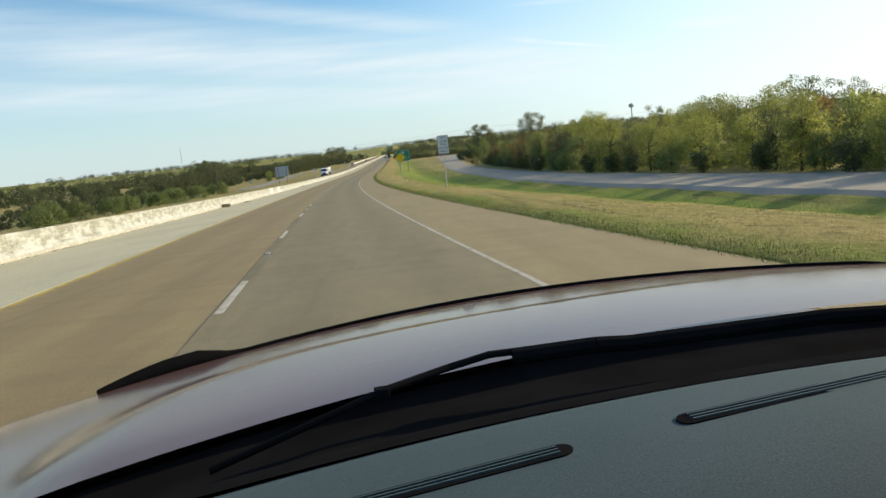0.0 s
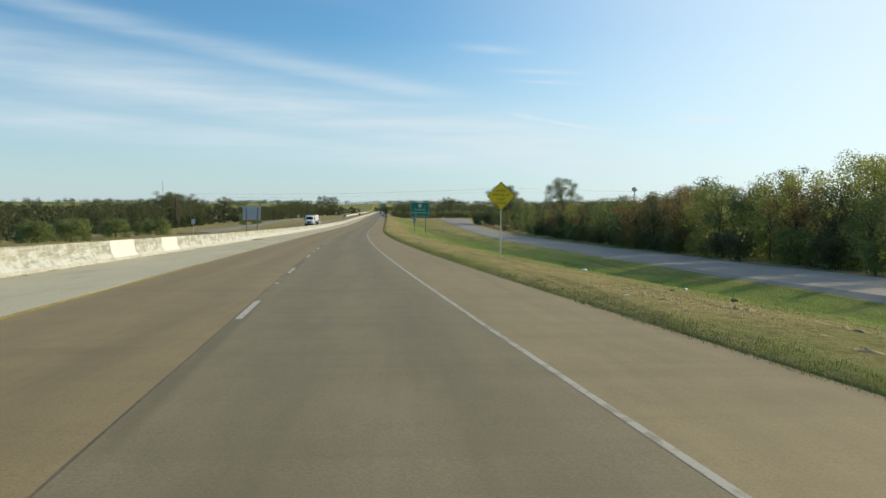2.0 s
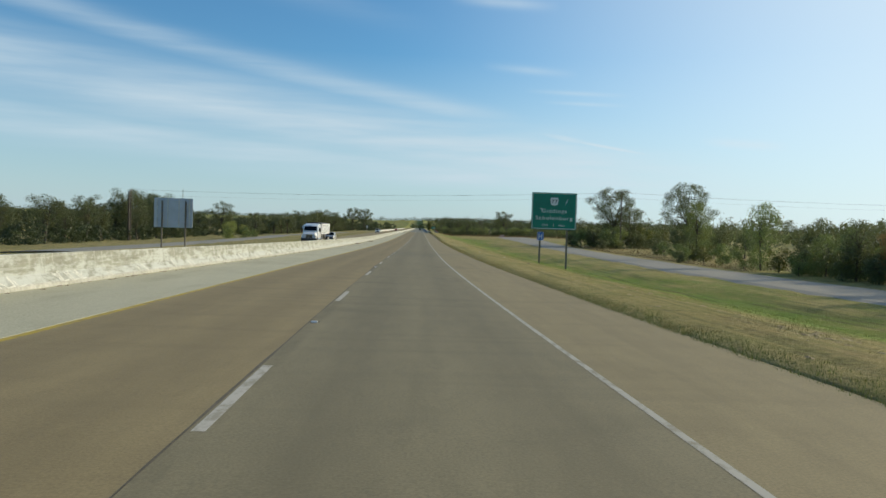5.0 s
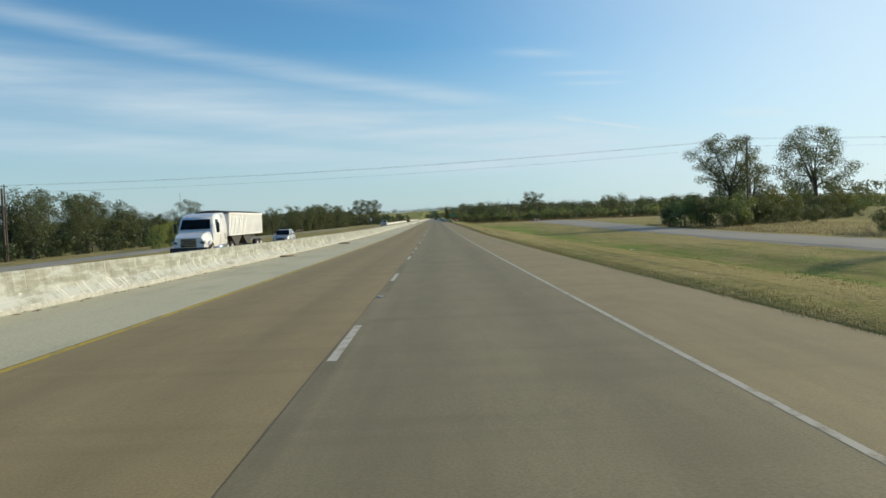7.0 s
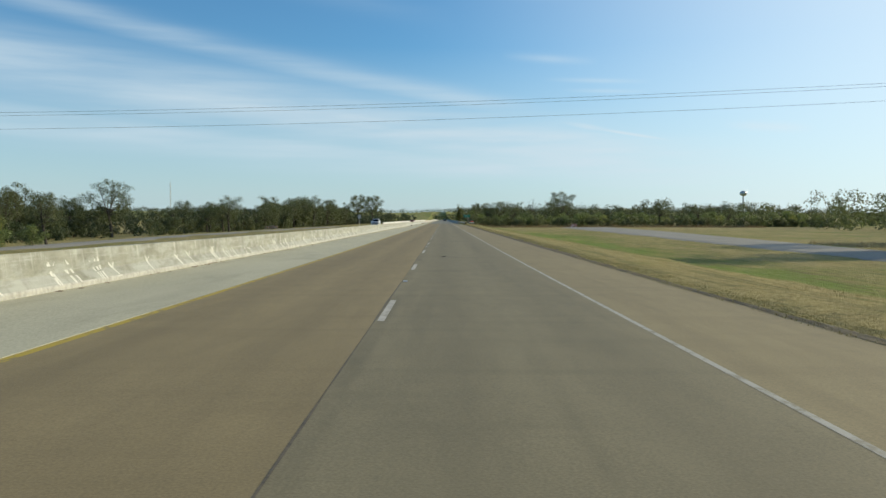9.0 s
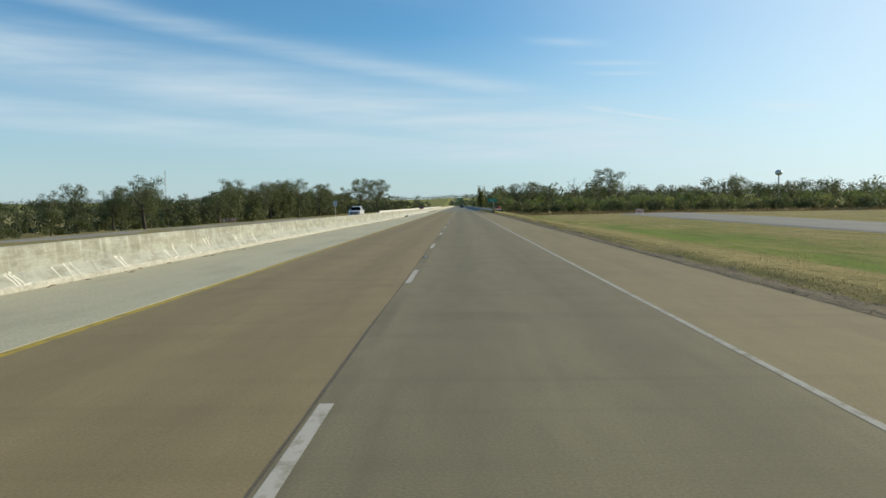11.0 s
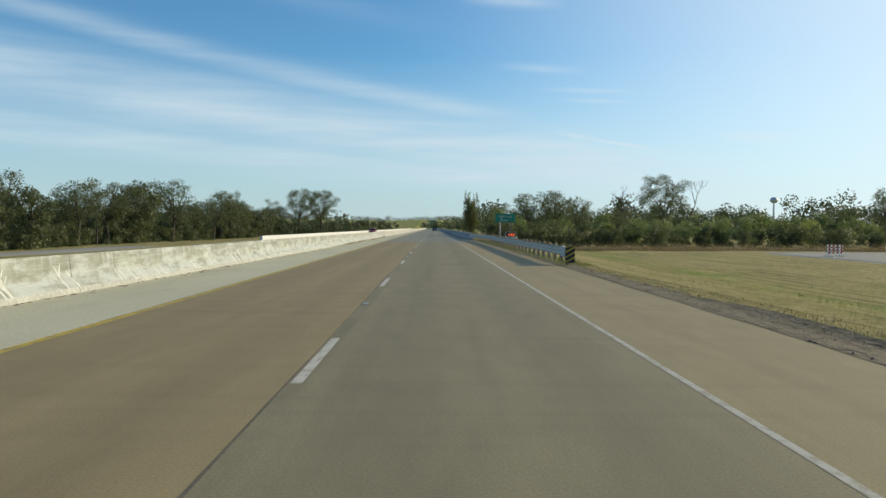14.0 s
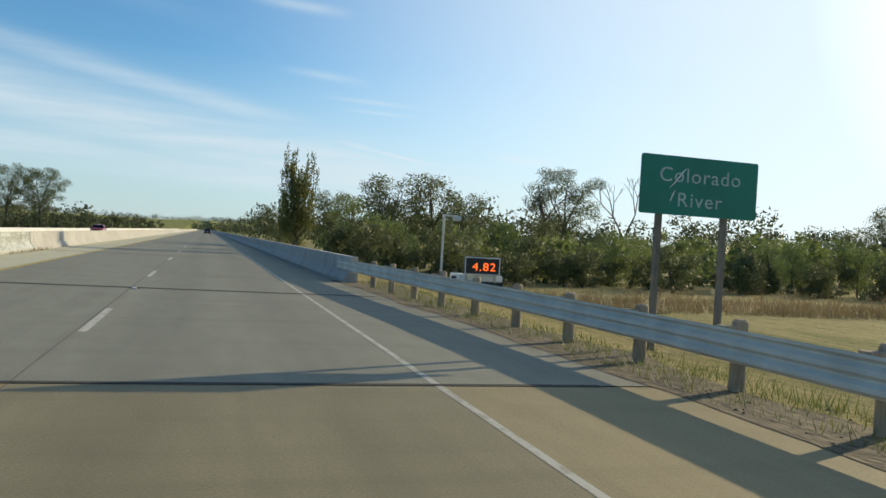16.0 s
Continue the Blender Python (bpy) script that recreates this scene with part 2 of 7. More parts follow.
def grass_build(t, b, node):
    dry = node("ShaderNodeAttribute")
    dry.attribute_name = "dryness"

    thirst = node("ShaderNodeMapRange", dry.outputs["Fac"], 0.0, 0.6, 0.35, 1.0).outputs[0]

    def patch(c, scale, stretch, lo, hi, most, colour, detail=6, rough=0.6, everywhere=False):
        f = node("ShaderNodeMapRange", noise_tex(node, scale, detail, stretch, rough), lo, hi, 0.0, most).outputs[0]
        if not everywhere:
            f = node("ShaderNodeMath", f, thirst, operation="MULTIPLY").outputs[0]
        return mix(node, t, f, c, colour)
    big = noise_tex(node, 0.07, 7, (1, 0.4, 1), 0.62)
    big = node("ShaderNodeMath", node("ShaderNodeMath", noise_tex(node, 0.35, 7, (1, 0.35, 1), 0.65), 0.9, -0.45, operation="MULTIPLY_ADD").outputs[0], big, operation="ADD").outputs[0]
    big = node("ShaderNodeMath", big, node("ShaderNodeMath", dry.outputs["Fac"], -0.36, 0.17, operation="MULTIPLY_ADD").outputs[0], operation="ADD").outputs[0]
    c = ramp(node, big, (0.28, (0.46, 0.37, 0.16)), (0.45, (0.35, 0.31, 0.105)), (0.57, (0.22, 0.26, 0.05)), (0.7, (0.155, 0.255, 0.03)))
    c = patch(c, 0.8, (1, 0.1, 1), 0.5, 0.64, 0.5, (0.36, 0.29, 0.115))         # mower swathes
    c = patch(c, 1.4, (1, 0.035, 1), 0.52, 0.64, 0.6, (0.085, 0.095, 0.03), everywhere=True)
    c = patch(c, 0.5, (1, 0.5, 1), 0.52, 0.68, 0.5, (0.15, 0.19, 0.04))
    c = patch(c, 0.33, (1, 0.6, 1), 0.58, 0.68, 0.45, (0.24, 0.17, 0.085))        # worn, bare spots
    c = patch(c, 2.6, (0.8, 0.6, 1), 0.5, 0.62, 0.6, (0.085, 0.085, 0.03), 9, 0.74)  # thatch
    c = patch(c, 3.1, (0.8, 0.6, 1), 0.53, 0.66, 0.4, (0.5, 0.4, 0.2), 9, 0.72)
    c = mix(node, t, node("ShaderNodeMath", thirst, 0.35, operation="MULTIPLY").outputs[0], c, ramp(node, noise_tex(node, 9, 4), (0.3, (0.05, 0.06, 0.014)), (0.7, (0.36, 0.32, 0.13))))
    t.links.new(c, b.inputs["Base Color"])
    b.inputs["Roughness"].default_value = 0.95
    b.inputs["Specular IOR Level"].default_value = 0.15
    bp = node("ShaderNodeBump", 1.0, 0.16)
    t.links.new(noise_tex(node, 5, 9, (1, 0.7, 1), 0.72), bp.inputs["Height"])
    t.links.new(bp.outputs[0], b.inputs["Normal"])


def lane_build(base, dark, wheel, seam=None):
    """Concrete lane, tined across, darker in the wheel paths along x = road_x + wheel."""
    def build(t, b, node):
        big = noise_tex(node, 0.5, 6, (1, 0.12, 1))
        c = ramp(node, big, (0.32, dark), (0.7, base))
        c = mix(node, t, 0.4, c, ramp(node, noise_tex(node, 3, 6, (1, 0.25, 1)), (0.3, tuple(v * 0.8 for v in dark)), (0.7, tuple(v * 1.12 for v in base))))
        c = mix(node, t, 0.3, c, ramp(node, noise_tex(node, 45, 3, (1, 1, 1)), (0.3, tuple(v * 0.5 for v in dark)), (0.7, tuple(v * 1.35 for v in base))))
        c = mix(node, t, node("ShaderNodeMapRange", noise_tex(node, 0.35, 5), 0.6, 0.74, 0.0, 0.35).outputs[0], c, tuple(v * 0.62 for v in dark))
        c = mix(node, t, node("ShaderNodeMapRange", noise_tex(node, 1.1, 6, (0.12, 1.6, 1)), 0.5, 0.72, 0.0, 0.3).outputs[0], c, tuple(v * 0.7 for v in dark))
        c = mix(node, t, node("ShaderNodeMapRange", noise_tex(node, 1.3, 6, (1.4, 0.05, 1)), 0.52, 0.7, 0.0, 0.3).outputs[0], c, tuple(v * 0.68 for v in dark))
        across = node("ShaderNodeAttribute")
        across.attribute_name = "across"
        for u in wheel:
            d = node("ShaderNodeMath", node("ShaderNodeMath", across.outputs["Fac"], u, operation="SUBTRACT").outputs[0], 0.0, operation="ABSOLUTE").outputs[0]
            w = node("ShaderNodeMapRange", d, 0.15, 0.75, 0.3, 0.0).outputs[0]
            w = node("ShaderNodeMath", w, node("ShaderNodeMapRange", big, 0.3, 0.6, 0.4, 1.0).outputs[0], operation="MULTIPLY").outputs[0]
            c = mix(node, t, w, c, tuple(v * 0.55 for v in dark))
        if seam is not None:
            d = node("ShaderNodeMath", node("ShaderNodeMath", across.outputs["Fac"], seam, operation="SUBTRACT").outputs[0], 0.0, operation="ABSOLUTE").outputs[0]
            w = node("ShaderNodeMapRange", d, 0.05, 0.14, 0.45, 0.0).outputs[0]
            w = node("ShaderNodeMath", w, node("ShaderNodeMapRange", noise_tex(node, 0.5, 7, (1, 0.3, 1), 0.7), 0.42, 0.6, 0.0, 1.0).outputs[0], operation="MULTIPLY").outputs[0]
            c = mix(node, t, w, c, tuple(v * 0.5 for v in dark))
        t.links.new(c, b.inputs["Base Color"])
        b.inputs["Roughness"].default_value = 0.8
        b.inputs["Specular IOR Level"].default_value = 0.35
        bp = node("ShaderNodeBump", 0.35, 0.006)
        t.links.new(noise_tex(node, 30, 4, (0.3, 3, 1)), bp.inputs["Height"])
        t.links.new(bp.outputs[0], b.inputs["Normal"])
    return build


def bark_build(t, b, node):
    c = ramp(node, noise_tex(node, 6, 6, (1, 1, 0.25)), (0.3, (0.03, 0.026, 0.021)), (0.7, (0.11, 0.095, 0.077)))
    t.links.new(c, b.inputs["Base Color"])
    b.inputs["Roughness"].default_value = 0.95


def worn_paint(colour, under, amount=0.3):
    def build(t, b, node):
        m = node("ShaderNodeMapRange", noise_tex(node, 6, 8, (1, 0.5, 1), 0.7), 0.48, 0.62, 0.0, 1.0).outputs[0]
        m2 = node("ShaderNodeMath", m, amount * 2, operation="MULTIPLY").outputs[0]
        c = mix(node, t, m2, colour, under)
        t.links.new(c, b.inputs["Base Color"])
        b.inputs["Roughness"].default_value = 0.7
    return build


M = {
    "lane_left": material("tan_lane_concrete", lane_build((0.312, 0.245, 0.122), (0.245, 0.193, 0.099), (-2.75, -1.05))),
    "lane_right": material("grey_lane_concrete", lane_build((0.259, 0.223, 0.131), (0.2, 0.174, 0.104), (0.95, 2.75), 0.02)),
    "shoulder_right": material("tan_shoulder_concrete", lane_build((0.315, 0.256, 0.135), (0.25, 0.204, 0.11), (9.0, 9.0))),
    "shoulder_left": material("pale_shoulder_concrete", rough_surface((0.42, 0.405, 0.285), (0.52, 0.5, 0.36), 0.5, 40, 0.006, 0.95, (1, 0.3, 1), ((0.25, 0.225, 0.16), 0.8, 0.3, (1, 0.25, 1)))),
    "bed": material("joint_filler", plain((0.035, 0.032, 0.028), 0.9)),
    "tar": material("dull_joint_tar", rough_surface((0.075, 0.062, 0.042), (0.15, 0.126, 0.085), 2.0, 20, 0.004, 0.8)),
    "deck": material("bridge_deck_concrete", lane_build((0.25, 0.245, 0.188), (0.2, 0.196, 0.15), (0.95, 2.75))),
    "white_paint": material("worn_white_paint", worn_paint((0.5, 0.47, 0.4), (0.29, 0.26, 0.185), 0.42)),
    "edge_paint": material("faded_edge_paint", worn_paint((0.44, 0.415, 0.35), (0.28, 0.25, 0.18), 0.5)),
    "yellow_paint": material("worn_yellow_paint", worn_paint((0.47, 0.345, 0.03), (0.25, 0.2, 0.075), 0.5)),
    "barrier": material("stained_barrier_concrete", barrier_build),
    "scrape": material("pale_scraped_concrete", rough_surface((0.46, 0.475, 0.44), (0.62, 0.635, 0.6), 4.0, 30, 0.004, 0.9)),
    "barrier_new": material("pale_barrier_concrete", rough_surface((0.5, 0.515, 0.51), (0.62, 0.635, 0.63), 1.0, 30, 0.01)),
    # pale grout tone, with the lip's sunlit look put into the colour
    "barrier_foot": material("pale_lit_foot_grout", rough_surface((0.28, 0.283, 0.25), (0.48, 0.485, 0.45), 1.0, 9, 0.01)),
    "parapet": material("parapet_concrete", rough_surface((0.3, 0.29, 0.265), (0.44, 0.425, 0.385), 0.8, 25, 0.02, 0.9, (1, 0.5, 1), ((0.16, 0.15, 0.13), 1.2, 0.5, (1, 2, 0.3)))),
    "grass": material("dry_mown_grass", grass_build),
    "dirt": material("bare_gravel_edge", rough_surface((0.075, 0.057, 0.032), (0.2, 0.157, 0.09), 2.2, 9, 0.08, 0.95, (1, 0.5, 1), ((0.045, 0.038, 0.022), 3.0, 0.8, (1, 0.4, 1)))),
    "asphalt": material("grey_chipseal", rough_surface((0.21, 0.2, 0.17), (0.3, 0.284, 0.24), 0.3, 30, 0.01, 0.85, (1, 0.2, 1))),
    "bark": material("grey_brown_bark", bark_build),
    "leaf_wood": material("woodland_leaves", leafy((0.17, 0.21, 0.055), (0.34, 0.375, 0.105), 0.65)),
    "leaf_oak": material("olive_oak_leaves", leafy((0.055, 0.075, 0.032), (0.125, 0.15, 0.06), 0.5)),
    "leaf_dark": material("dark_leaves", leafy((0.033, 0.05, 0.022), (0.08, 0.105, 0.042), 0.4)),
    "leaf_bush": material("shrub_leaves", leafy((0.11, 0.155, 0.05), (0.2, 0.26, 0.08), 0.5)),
    "leaf_yellow": material("yellowing_leaves", leafy((0.07, 0.08, 0.018), (0.17, 0.18, 0.035))),
    "leaf_rust": material("rusty_autumn_leaves", leafy((0.16, 0.1, 0.035), (0.3, 0.2, 0.07), 0.5)),
    "blade": material("grass_blades", leafy((0.2, 0.19, 0.055), (0.36, 0.3, 0.11), 0.25)),
    "blade_green": material("green_grass_blades", leafy((0.09, 0.125, 0.028), (0.22, 0.25, 0.06), 0.35)),
    "blade_lush": material("lush_grass_blades", leafy((0.085, 0.15, 0.02), (0.2, 0.29, 0.05), 0.35)),
    "reed": material("dry_brush_blades", leafy((0.16, 0.11, 0.05), (0.3, 0.22, 0.1), 0.3)),
    "galv": material("galvanised_steel", plain((0.56, 0.545, 0.485), 0.75, 0.0, 0.16, 2.0)),
    "post_wood": material("weathered_timber", rough_surface((0.13, 0.11, 0.085), (0.25, 0.215, 0.17), 3, 30, 0.02, 0.9, (1, 1, 0.2))),
    "rail_post": material("pale_post_timber", rough_surface((0.19, 0.155, 0.11), (0.34, 0.285, 0.21), 3, 30, 0.02, 0.9, (1, 1, 0.2))),
    "pole_wood": material("creosoted_pole_timber", rough_surface((0.06, 0.05, 0.04), (0.13, 0.11, 0.09), 3, 30, 0.02, 0.9, (1, 1, 0.1))),
    "sign_green": material("green_sign_sheeting", plain((0.008, 0.19, 0.125), 0.4, 0, 0.14, 1.2)),
    "sign_white": material("white_sign_sheeting", plain((0.72, 0.72, 0.7), 0.45, 0, 0.05, 1.2)),
    "sign_yellow": material("yellow_sign_sheeting", plain((0.95, 0.62, 0.015), 0.45, 0, 0.06, 1.2)),
    "sign_faded": material("faded_sign_lettering", plain((0.4, 0.5, 0.46), 0.5, 0, 0.2, 6.0)),
    "sign_amber": material("dull_yellow_sheeting", plain((0.5, 0.33, 0.03), 0.5, 0, 0.2, 3.0)),
    "sign_blue": material("blue_sign_sheeting", plain((0.01, 0.1, 0.42), 0.45, 0, 0.06, 1.2)),
    "sign_back": material("bare_aluminium", plain((0.5, 0.52, 0.55), 0.5, 0.6, 0.1, 1.0)),
    "black": material("black_paint", plain((0.012, 0.012, 0.013), 0.55, 0, 0.2, 3.0)),
    "black_trim": material("black_plastic", plain((0.014, 0.014, 0.016), 0.42, 0, 0.25, 9.0)),
    "rubber": material("tyre_rubber", plain((0.018, 0.018, 0.018), 0.8, 0, 0.2, 6.0)),
    "glass_dark": material("tinted_glass", plain((0.012, 0.014, 0.016), 0.06, 0, 0.1, 1.0)),
    "white_car": material("white_car_paint", plain((0.75, 0.76, 0.77), 0.3, 0, 0.04, 1.0, 0.6)),
    "silver_car": material("silver_car_paint", plain((0.52, 0.51, 0.49), 0.32, 0.45, 0.06, 1.0, 0.6)),
    "dark_car": material("dark_car_paint", plain((0.03, 0.033, 0.04), 0.3, 0.3, 0.06, 1.0, 0.6)),
    "red_car": material("red_car_paint", plain((0.32, 0.03, 0.025), 0.3, 0.1, 0.06, 1.0, 0.6)),
    "own_car": material("mauve_metallic_paint", plain((0.15, 0.092, 0.083), 0.12, 0.0, 0.04, 0.8, 0.0)),
    "chrome": material("chrome", plain((0.75, 0.75, 0.76), 0.12, 1.0, 0.05, 2.0)),
    "lamp_glass": material("headlamp_glass", plain((0.6, 0.62, 0.64), 0.15, 0.2, 0.1, 5.0)),
    "tail_red": material("red_lamp_plastic", plain((0.35, 0.012, 0.01), 0.25, 0, 0.1, 5.0)),
    "trailer": material("white_trailer_panel", plain((0.8, 0.81, 0.81), 0.45, 0, 0.06, 0.8)),
    "tarp": material("dark_tarpaulin", plain((0.05, 0.05, 0.052), 0.75, 0, 0.2, 2.0)),
    "dash": material("dashboard_plastic", rough_surface((0.05, 0.078, 0.089), (0.078, 0.114, 0.127), 2.5, 600, 0.0003, 0.7)),
    "debris": material("brown_debris", rough_surface((0.1, 0.075, 0.05), (0.24, 0.19, 0.13), 4, 40, 0.02)),
    "mowings": material("matted_mown_straw", rough_surface((0.22, 0.17, 0.085), (0.44, 0.35, 0.19), 5, 22, 0.03, 0.95)),
    "shreds": material("sun_bleached_shreds", rough_surface((0.25, 0.215, 0.15), (0.48, 0.42, 0.31), 6, 40, 0.01, 0.9)),
    "cardboard": material("brown_cardboard", rough_surface((0.2, 0.15, 0.085), (0.31, 0.24, 0.145), 5, 60, 0.004, 0.85)),
    "bag": material("pale_plastic_bag", plain((0.62, 0.62, 0.6), 0.5, 0, 0.2, 6.0)),
    "wire": material("power_wire", plain((0.05, 0.05, 0.055), 0.6, 0.4)),
}


def glow_build(t, b, node):
    b.inputs["Base Color"].default_value = (0.6, 0.05, 0.01, 1)
    b.inputs["Emission Color"].default_value = (1.0, 0.14, 0.02, 1)
    b.inputs["Emission Strength"].default_value = 1.6


M["own_car"].node_tree.nodes["Principled BSDF"].inputs["IOR"].default_value = 1.2
M["cowl"] = material("dull_black_cowl", plain((0.012, 0.012, 0.013), 0.75, 0, 0.25, 9.0))
for k, v in (("cowl", 0.0), ("dash", 0.08)):
    M[k].node_tree.nodes["Principled BSDF"].inputs["Specular IOR Level"].default_value = v
M["galv"].node_tree.nodes["Principled BSDF"].inputs["Specular IOR Level"].default_value = 0.2
M["led"] = material("lit_orange_led", glow_build)


# ---- mesh helpers ----
def mesh_of(name, verts, faces, mat, smooth=False):
    me = bpy.data.meshes.new(name)
    me.from_pydata([tuple(v) for v in verts], [], faces)
    me.materials.append(mat)
    if smooth:
        me.shade_smooth()
    me.update()
    return me


def part(name, bm, mat, parent=None, label="", smooth=False):
    """One bmesh as one mesh object, under a thing or a part."""
    bmesh.ops.recalc_face_normals(bm, faces=bm.faces)
    me = bpy.data.meshes.new(name)
    bm.to_mesh(me)
    bm.free()
    me.materials.append(mat)
    if smooth:
        me.shade_smooth()
    ob = new(name, me)
    if parent:
        ob.parent = parent
    if label:
        ob["label"] = label
    return ob


def bare(name, me, parent=None):
    ob = new(name, me)
    if parent:
        ob.parent = parent
    return ob


def box(bm, x0, x1, y0, y1, z0, z1, bevel=0.0):
    vs = [bm.verts.new((x, y, z)) for z in (z0, z1) for y in (y0, y1) for x in (x0, x1)]
    fs = [bm.faces.new([vs[i] for i in q]) for q in ((0, 2, 3, 1), (4, 5, 7, 6), (0, 1, 5, 4), (2, 6, 7, 3), (0, 4, 6, 2), (1, 3, 7, 5))]
    if bevel:
        es = list({e for f in fs for e in f.edges})
        bmesh.ops.bevel(bm, geom=es, offset=bevel, segments=2, affect="EDGES", profile=0.6)
    return bm


def boxed(x0, x1, y0, y1, z0, z1, bevel=0.0):
    return box(bmesh.new(), x0, x1, y0, y1, z0, z1, bevel)


def tube(bm, p, q, r0, r1=None, n=8, caps=True):
    """A tapered round bar from p to q."""
    p, q = Vector(p), Vector(q)
    r1 = r0 if r1 is None else r1
    d = (q - p).normalized()
    a = d.orthogonal().normalized()
    b = d.cross(a)
    rings = []
    for c, r in ((p, r0), (q, r1)):
        rings.append([bm.verts.new(c + (a * math.cos(k * math.tau / n) + b * math.sin(k * math.tau / n)) * r) for k in range(n)])
    for k in range(n):
        bm.faces.new((rings[0][k], rings[0][(k + 1) % n], rings[1][(k + 1) % n], rings[1][k]))
    if caps:
        bm.faces.new(rings[0][::-1])
        bm.faces.new(rings[1])
    return bm


def prism(profile, x0, x1, axis="x"):
    """A closed outline pulled along an axis; the outline is (y, z) for x and (x, z) for y."""
    bm = bmesh.new()
    rows = []
    for s in (x0, x1):
        rows.append([bm.verts.new((s, a, b) if axis == "x" else (a, s, b)) for a, b in profile])
    n = len(profile)
    for k in range(n):
        bm.faces.new((rows[0][k], rows[0][(k + 1) % n], rows[1][(k + 1) % n], rows[1][k]))
    bm.faces.new(rows[0][::-1])
    bm.faces.new(rows[1])
    return bm


def plate(outline, thick, y=0.0):
    """A flat plate in the x-z plane facing -y."""
    return prism([(a, b) for a, b in outline], y, y + thick, "y")


def empty(name, m=None):
    ob = new(name)
    ob.empty_display_size = 0.3
    if m is not None:
        ob.matrix_world = m
    return ob


def spot(u, y, z=0.0, turn=0.0):
    p = at(u, y, z)
    return pose(p.x, p.y, p.z, 0, 0, turn)


def foot(u, y, turn=0.0):
    p = on_ground(u, y)
    return pose(p.x, p.y, p.z, 0, 0, turn)


def sweep(name, outline, y0, y1, step, mat, shift=None, smooth=False, closed=True):
    """An outline of (u, z) pulled along the road from y0 to y1."""
    ys = list(np.linspace(y0, y1, max(2, int(round((y1 - y0) / step)) + 1)))
    verts, faces, n = [], [], len(outline)
    for y in ys:
        s = shift(y) if shift else 0.0
        verts += [at(u + s, y, z) for u, z in outline]
    for r in range(len(ys) - 1):
        for k in range(n if closed else n - 1):
            a, b = r * n + k, r * n + (k + 1) % n
            faces.append((a, b, b + n, a + n))
    if closed:
        faces.append(tuple(range(n))[::-1])
        faces.append(tuple(range((len(ys) - 1) * n, len(ys) * n)))
    me = mesh_of(name, verts, faces, mat, smooth)
    bm = bmesh.new()
    bm.from_mesh(me)
    bmesh.ops.recalc_face_normals(bm, faces=bm.faces)
    bm.to_mesh(me)
    bm.free()
    return new(name, me)


# ---- the ground ----
def build_ground():
    us = sorted({u for u, _ in SIDE} | {-1500, -900, -600, -250, -180, -85, -65, -55, -30, 28, 32, 45, 80, 160, 220, 300, 600, 900, 1500, 6.38, 6.6, 6.7, 7.05, 7.5, 8.5, 8.2, 9.4, 11, 12.2, 11.6, 14.3, 15, 16.4, 17.2, 18.6, 20, 21.2, 22.4, 23.4})
    ys = [-700, -500, -350, -250, -180, -130, -90, -60] + list(range(-45, 379, 3)) + list(range(380, 760, 10)) + [780, 820, 880, 960, 1050, 1150, 1250, 1350, 1450, 1600, 1750, 1900, 2100, 2350, 2800, 3600]
    rnd = random.Random(4)
    verts, faces = [], []
    for y in ys:
        for u in us:
            p = on_ground(u, y)
            if u > 7 or u < -21:
                p.z += rnd.uniform(-0.06, 0.06) * (0.25 if 0 < u < 9 else 0.7 if -40 < u < 110 else 3)
            verts.append(p)
    n = len(us)
    for j in range(len(ys) - 1):
        for i in range(n - 1):
            a = j * n + i
            faces.append((a, a + 1, a + n + 1, a + n))
    me = mesh_of("ground", verts, faces, M["grass"], True)
    # straw-dry on the verge crest and the left, green in the ditch
    drought = [(-60, 1.05), (-20, 1.1), (6, 0.3), (6.8, 0.3), (7.6, 0.8), (10, 0.9), (11.6, 0.4), (13.2, -0.05), (15, -0.15), (20, -0.15), (23, 0.2), (30, 0.7), (60, 0.75), (120, 0.6)]
    values = [0.35 if y > 1200 else max(-0.15, along(drought, u) + (along([(150, 0.0), (215, 0.6)], y) * along([(5.9, 1.0), (6.9, 1.0), (8.0, 0.2), (10.5, 0.0)], u) if 5.9 < u < 10.5 else 0.0) + (along([(262, 0.0), (320, 0.4), (400, 0.32), (450, 0.02), (495, 0.02), (540, 0.5)], y) if 6 < u < 130 else 0.0)) for y in ys for u in us]
    me.attributes.new("dryness", "FLOAT", "POINT").data.foreach_set("value", values)
    tagged(new("ground", me), "mown roadside grass, green and straw-dry in patches", "grass", kind="structure")


build_ground()

# ---- pavement ----
BARRIER = [(-60, -8.5), (20, -8.25), (63, -7.8), (95, -7.6), (128, -7.3), (230, -7.1), (340, -6.95), (440, -6.9), (455, -6.65), (510, -6.25), (545, -5.95), (620, -5.7), (1300, -5.7)]


def barrier_u(y):
    return along(BARRIER, y)


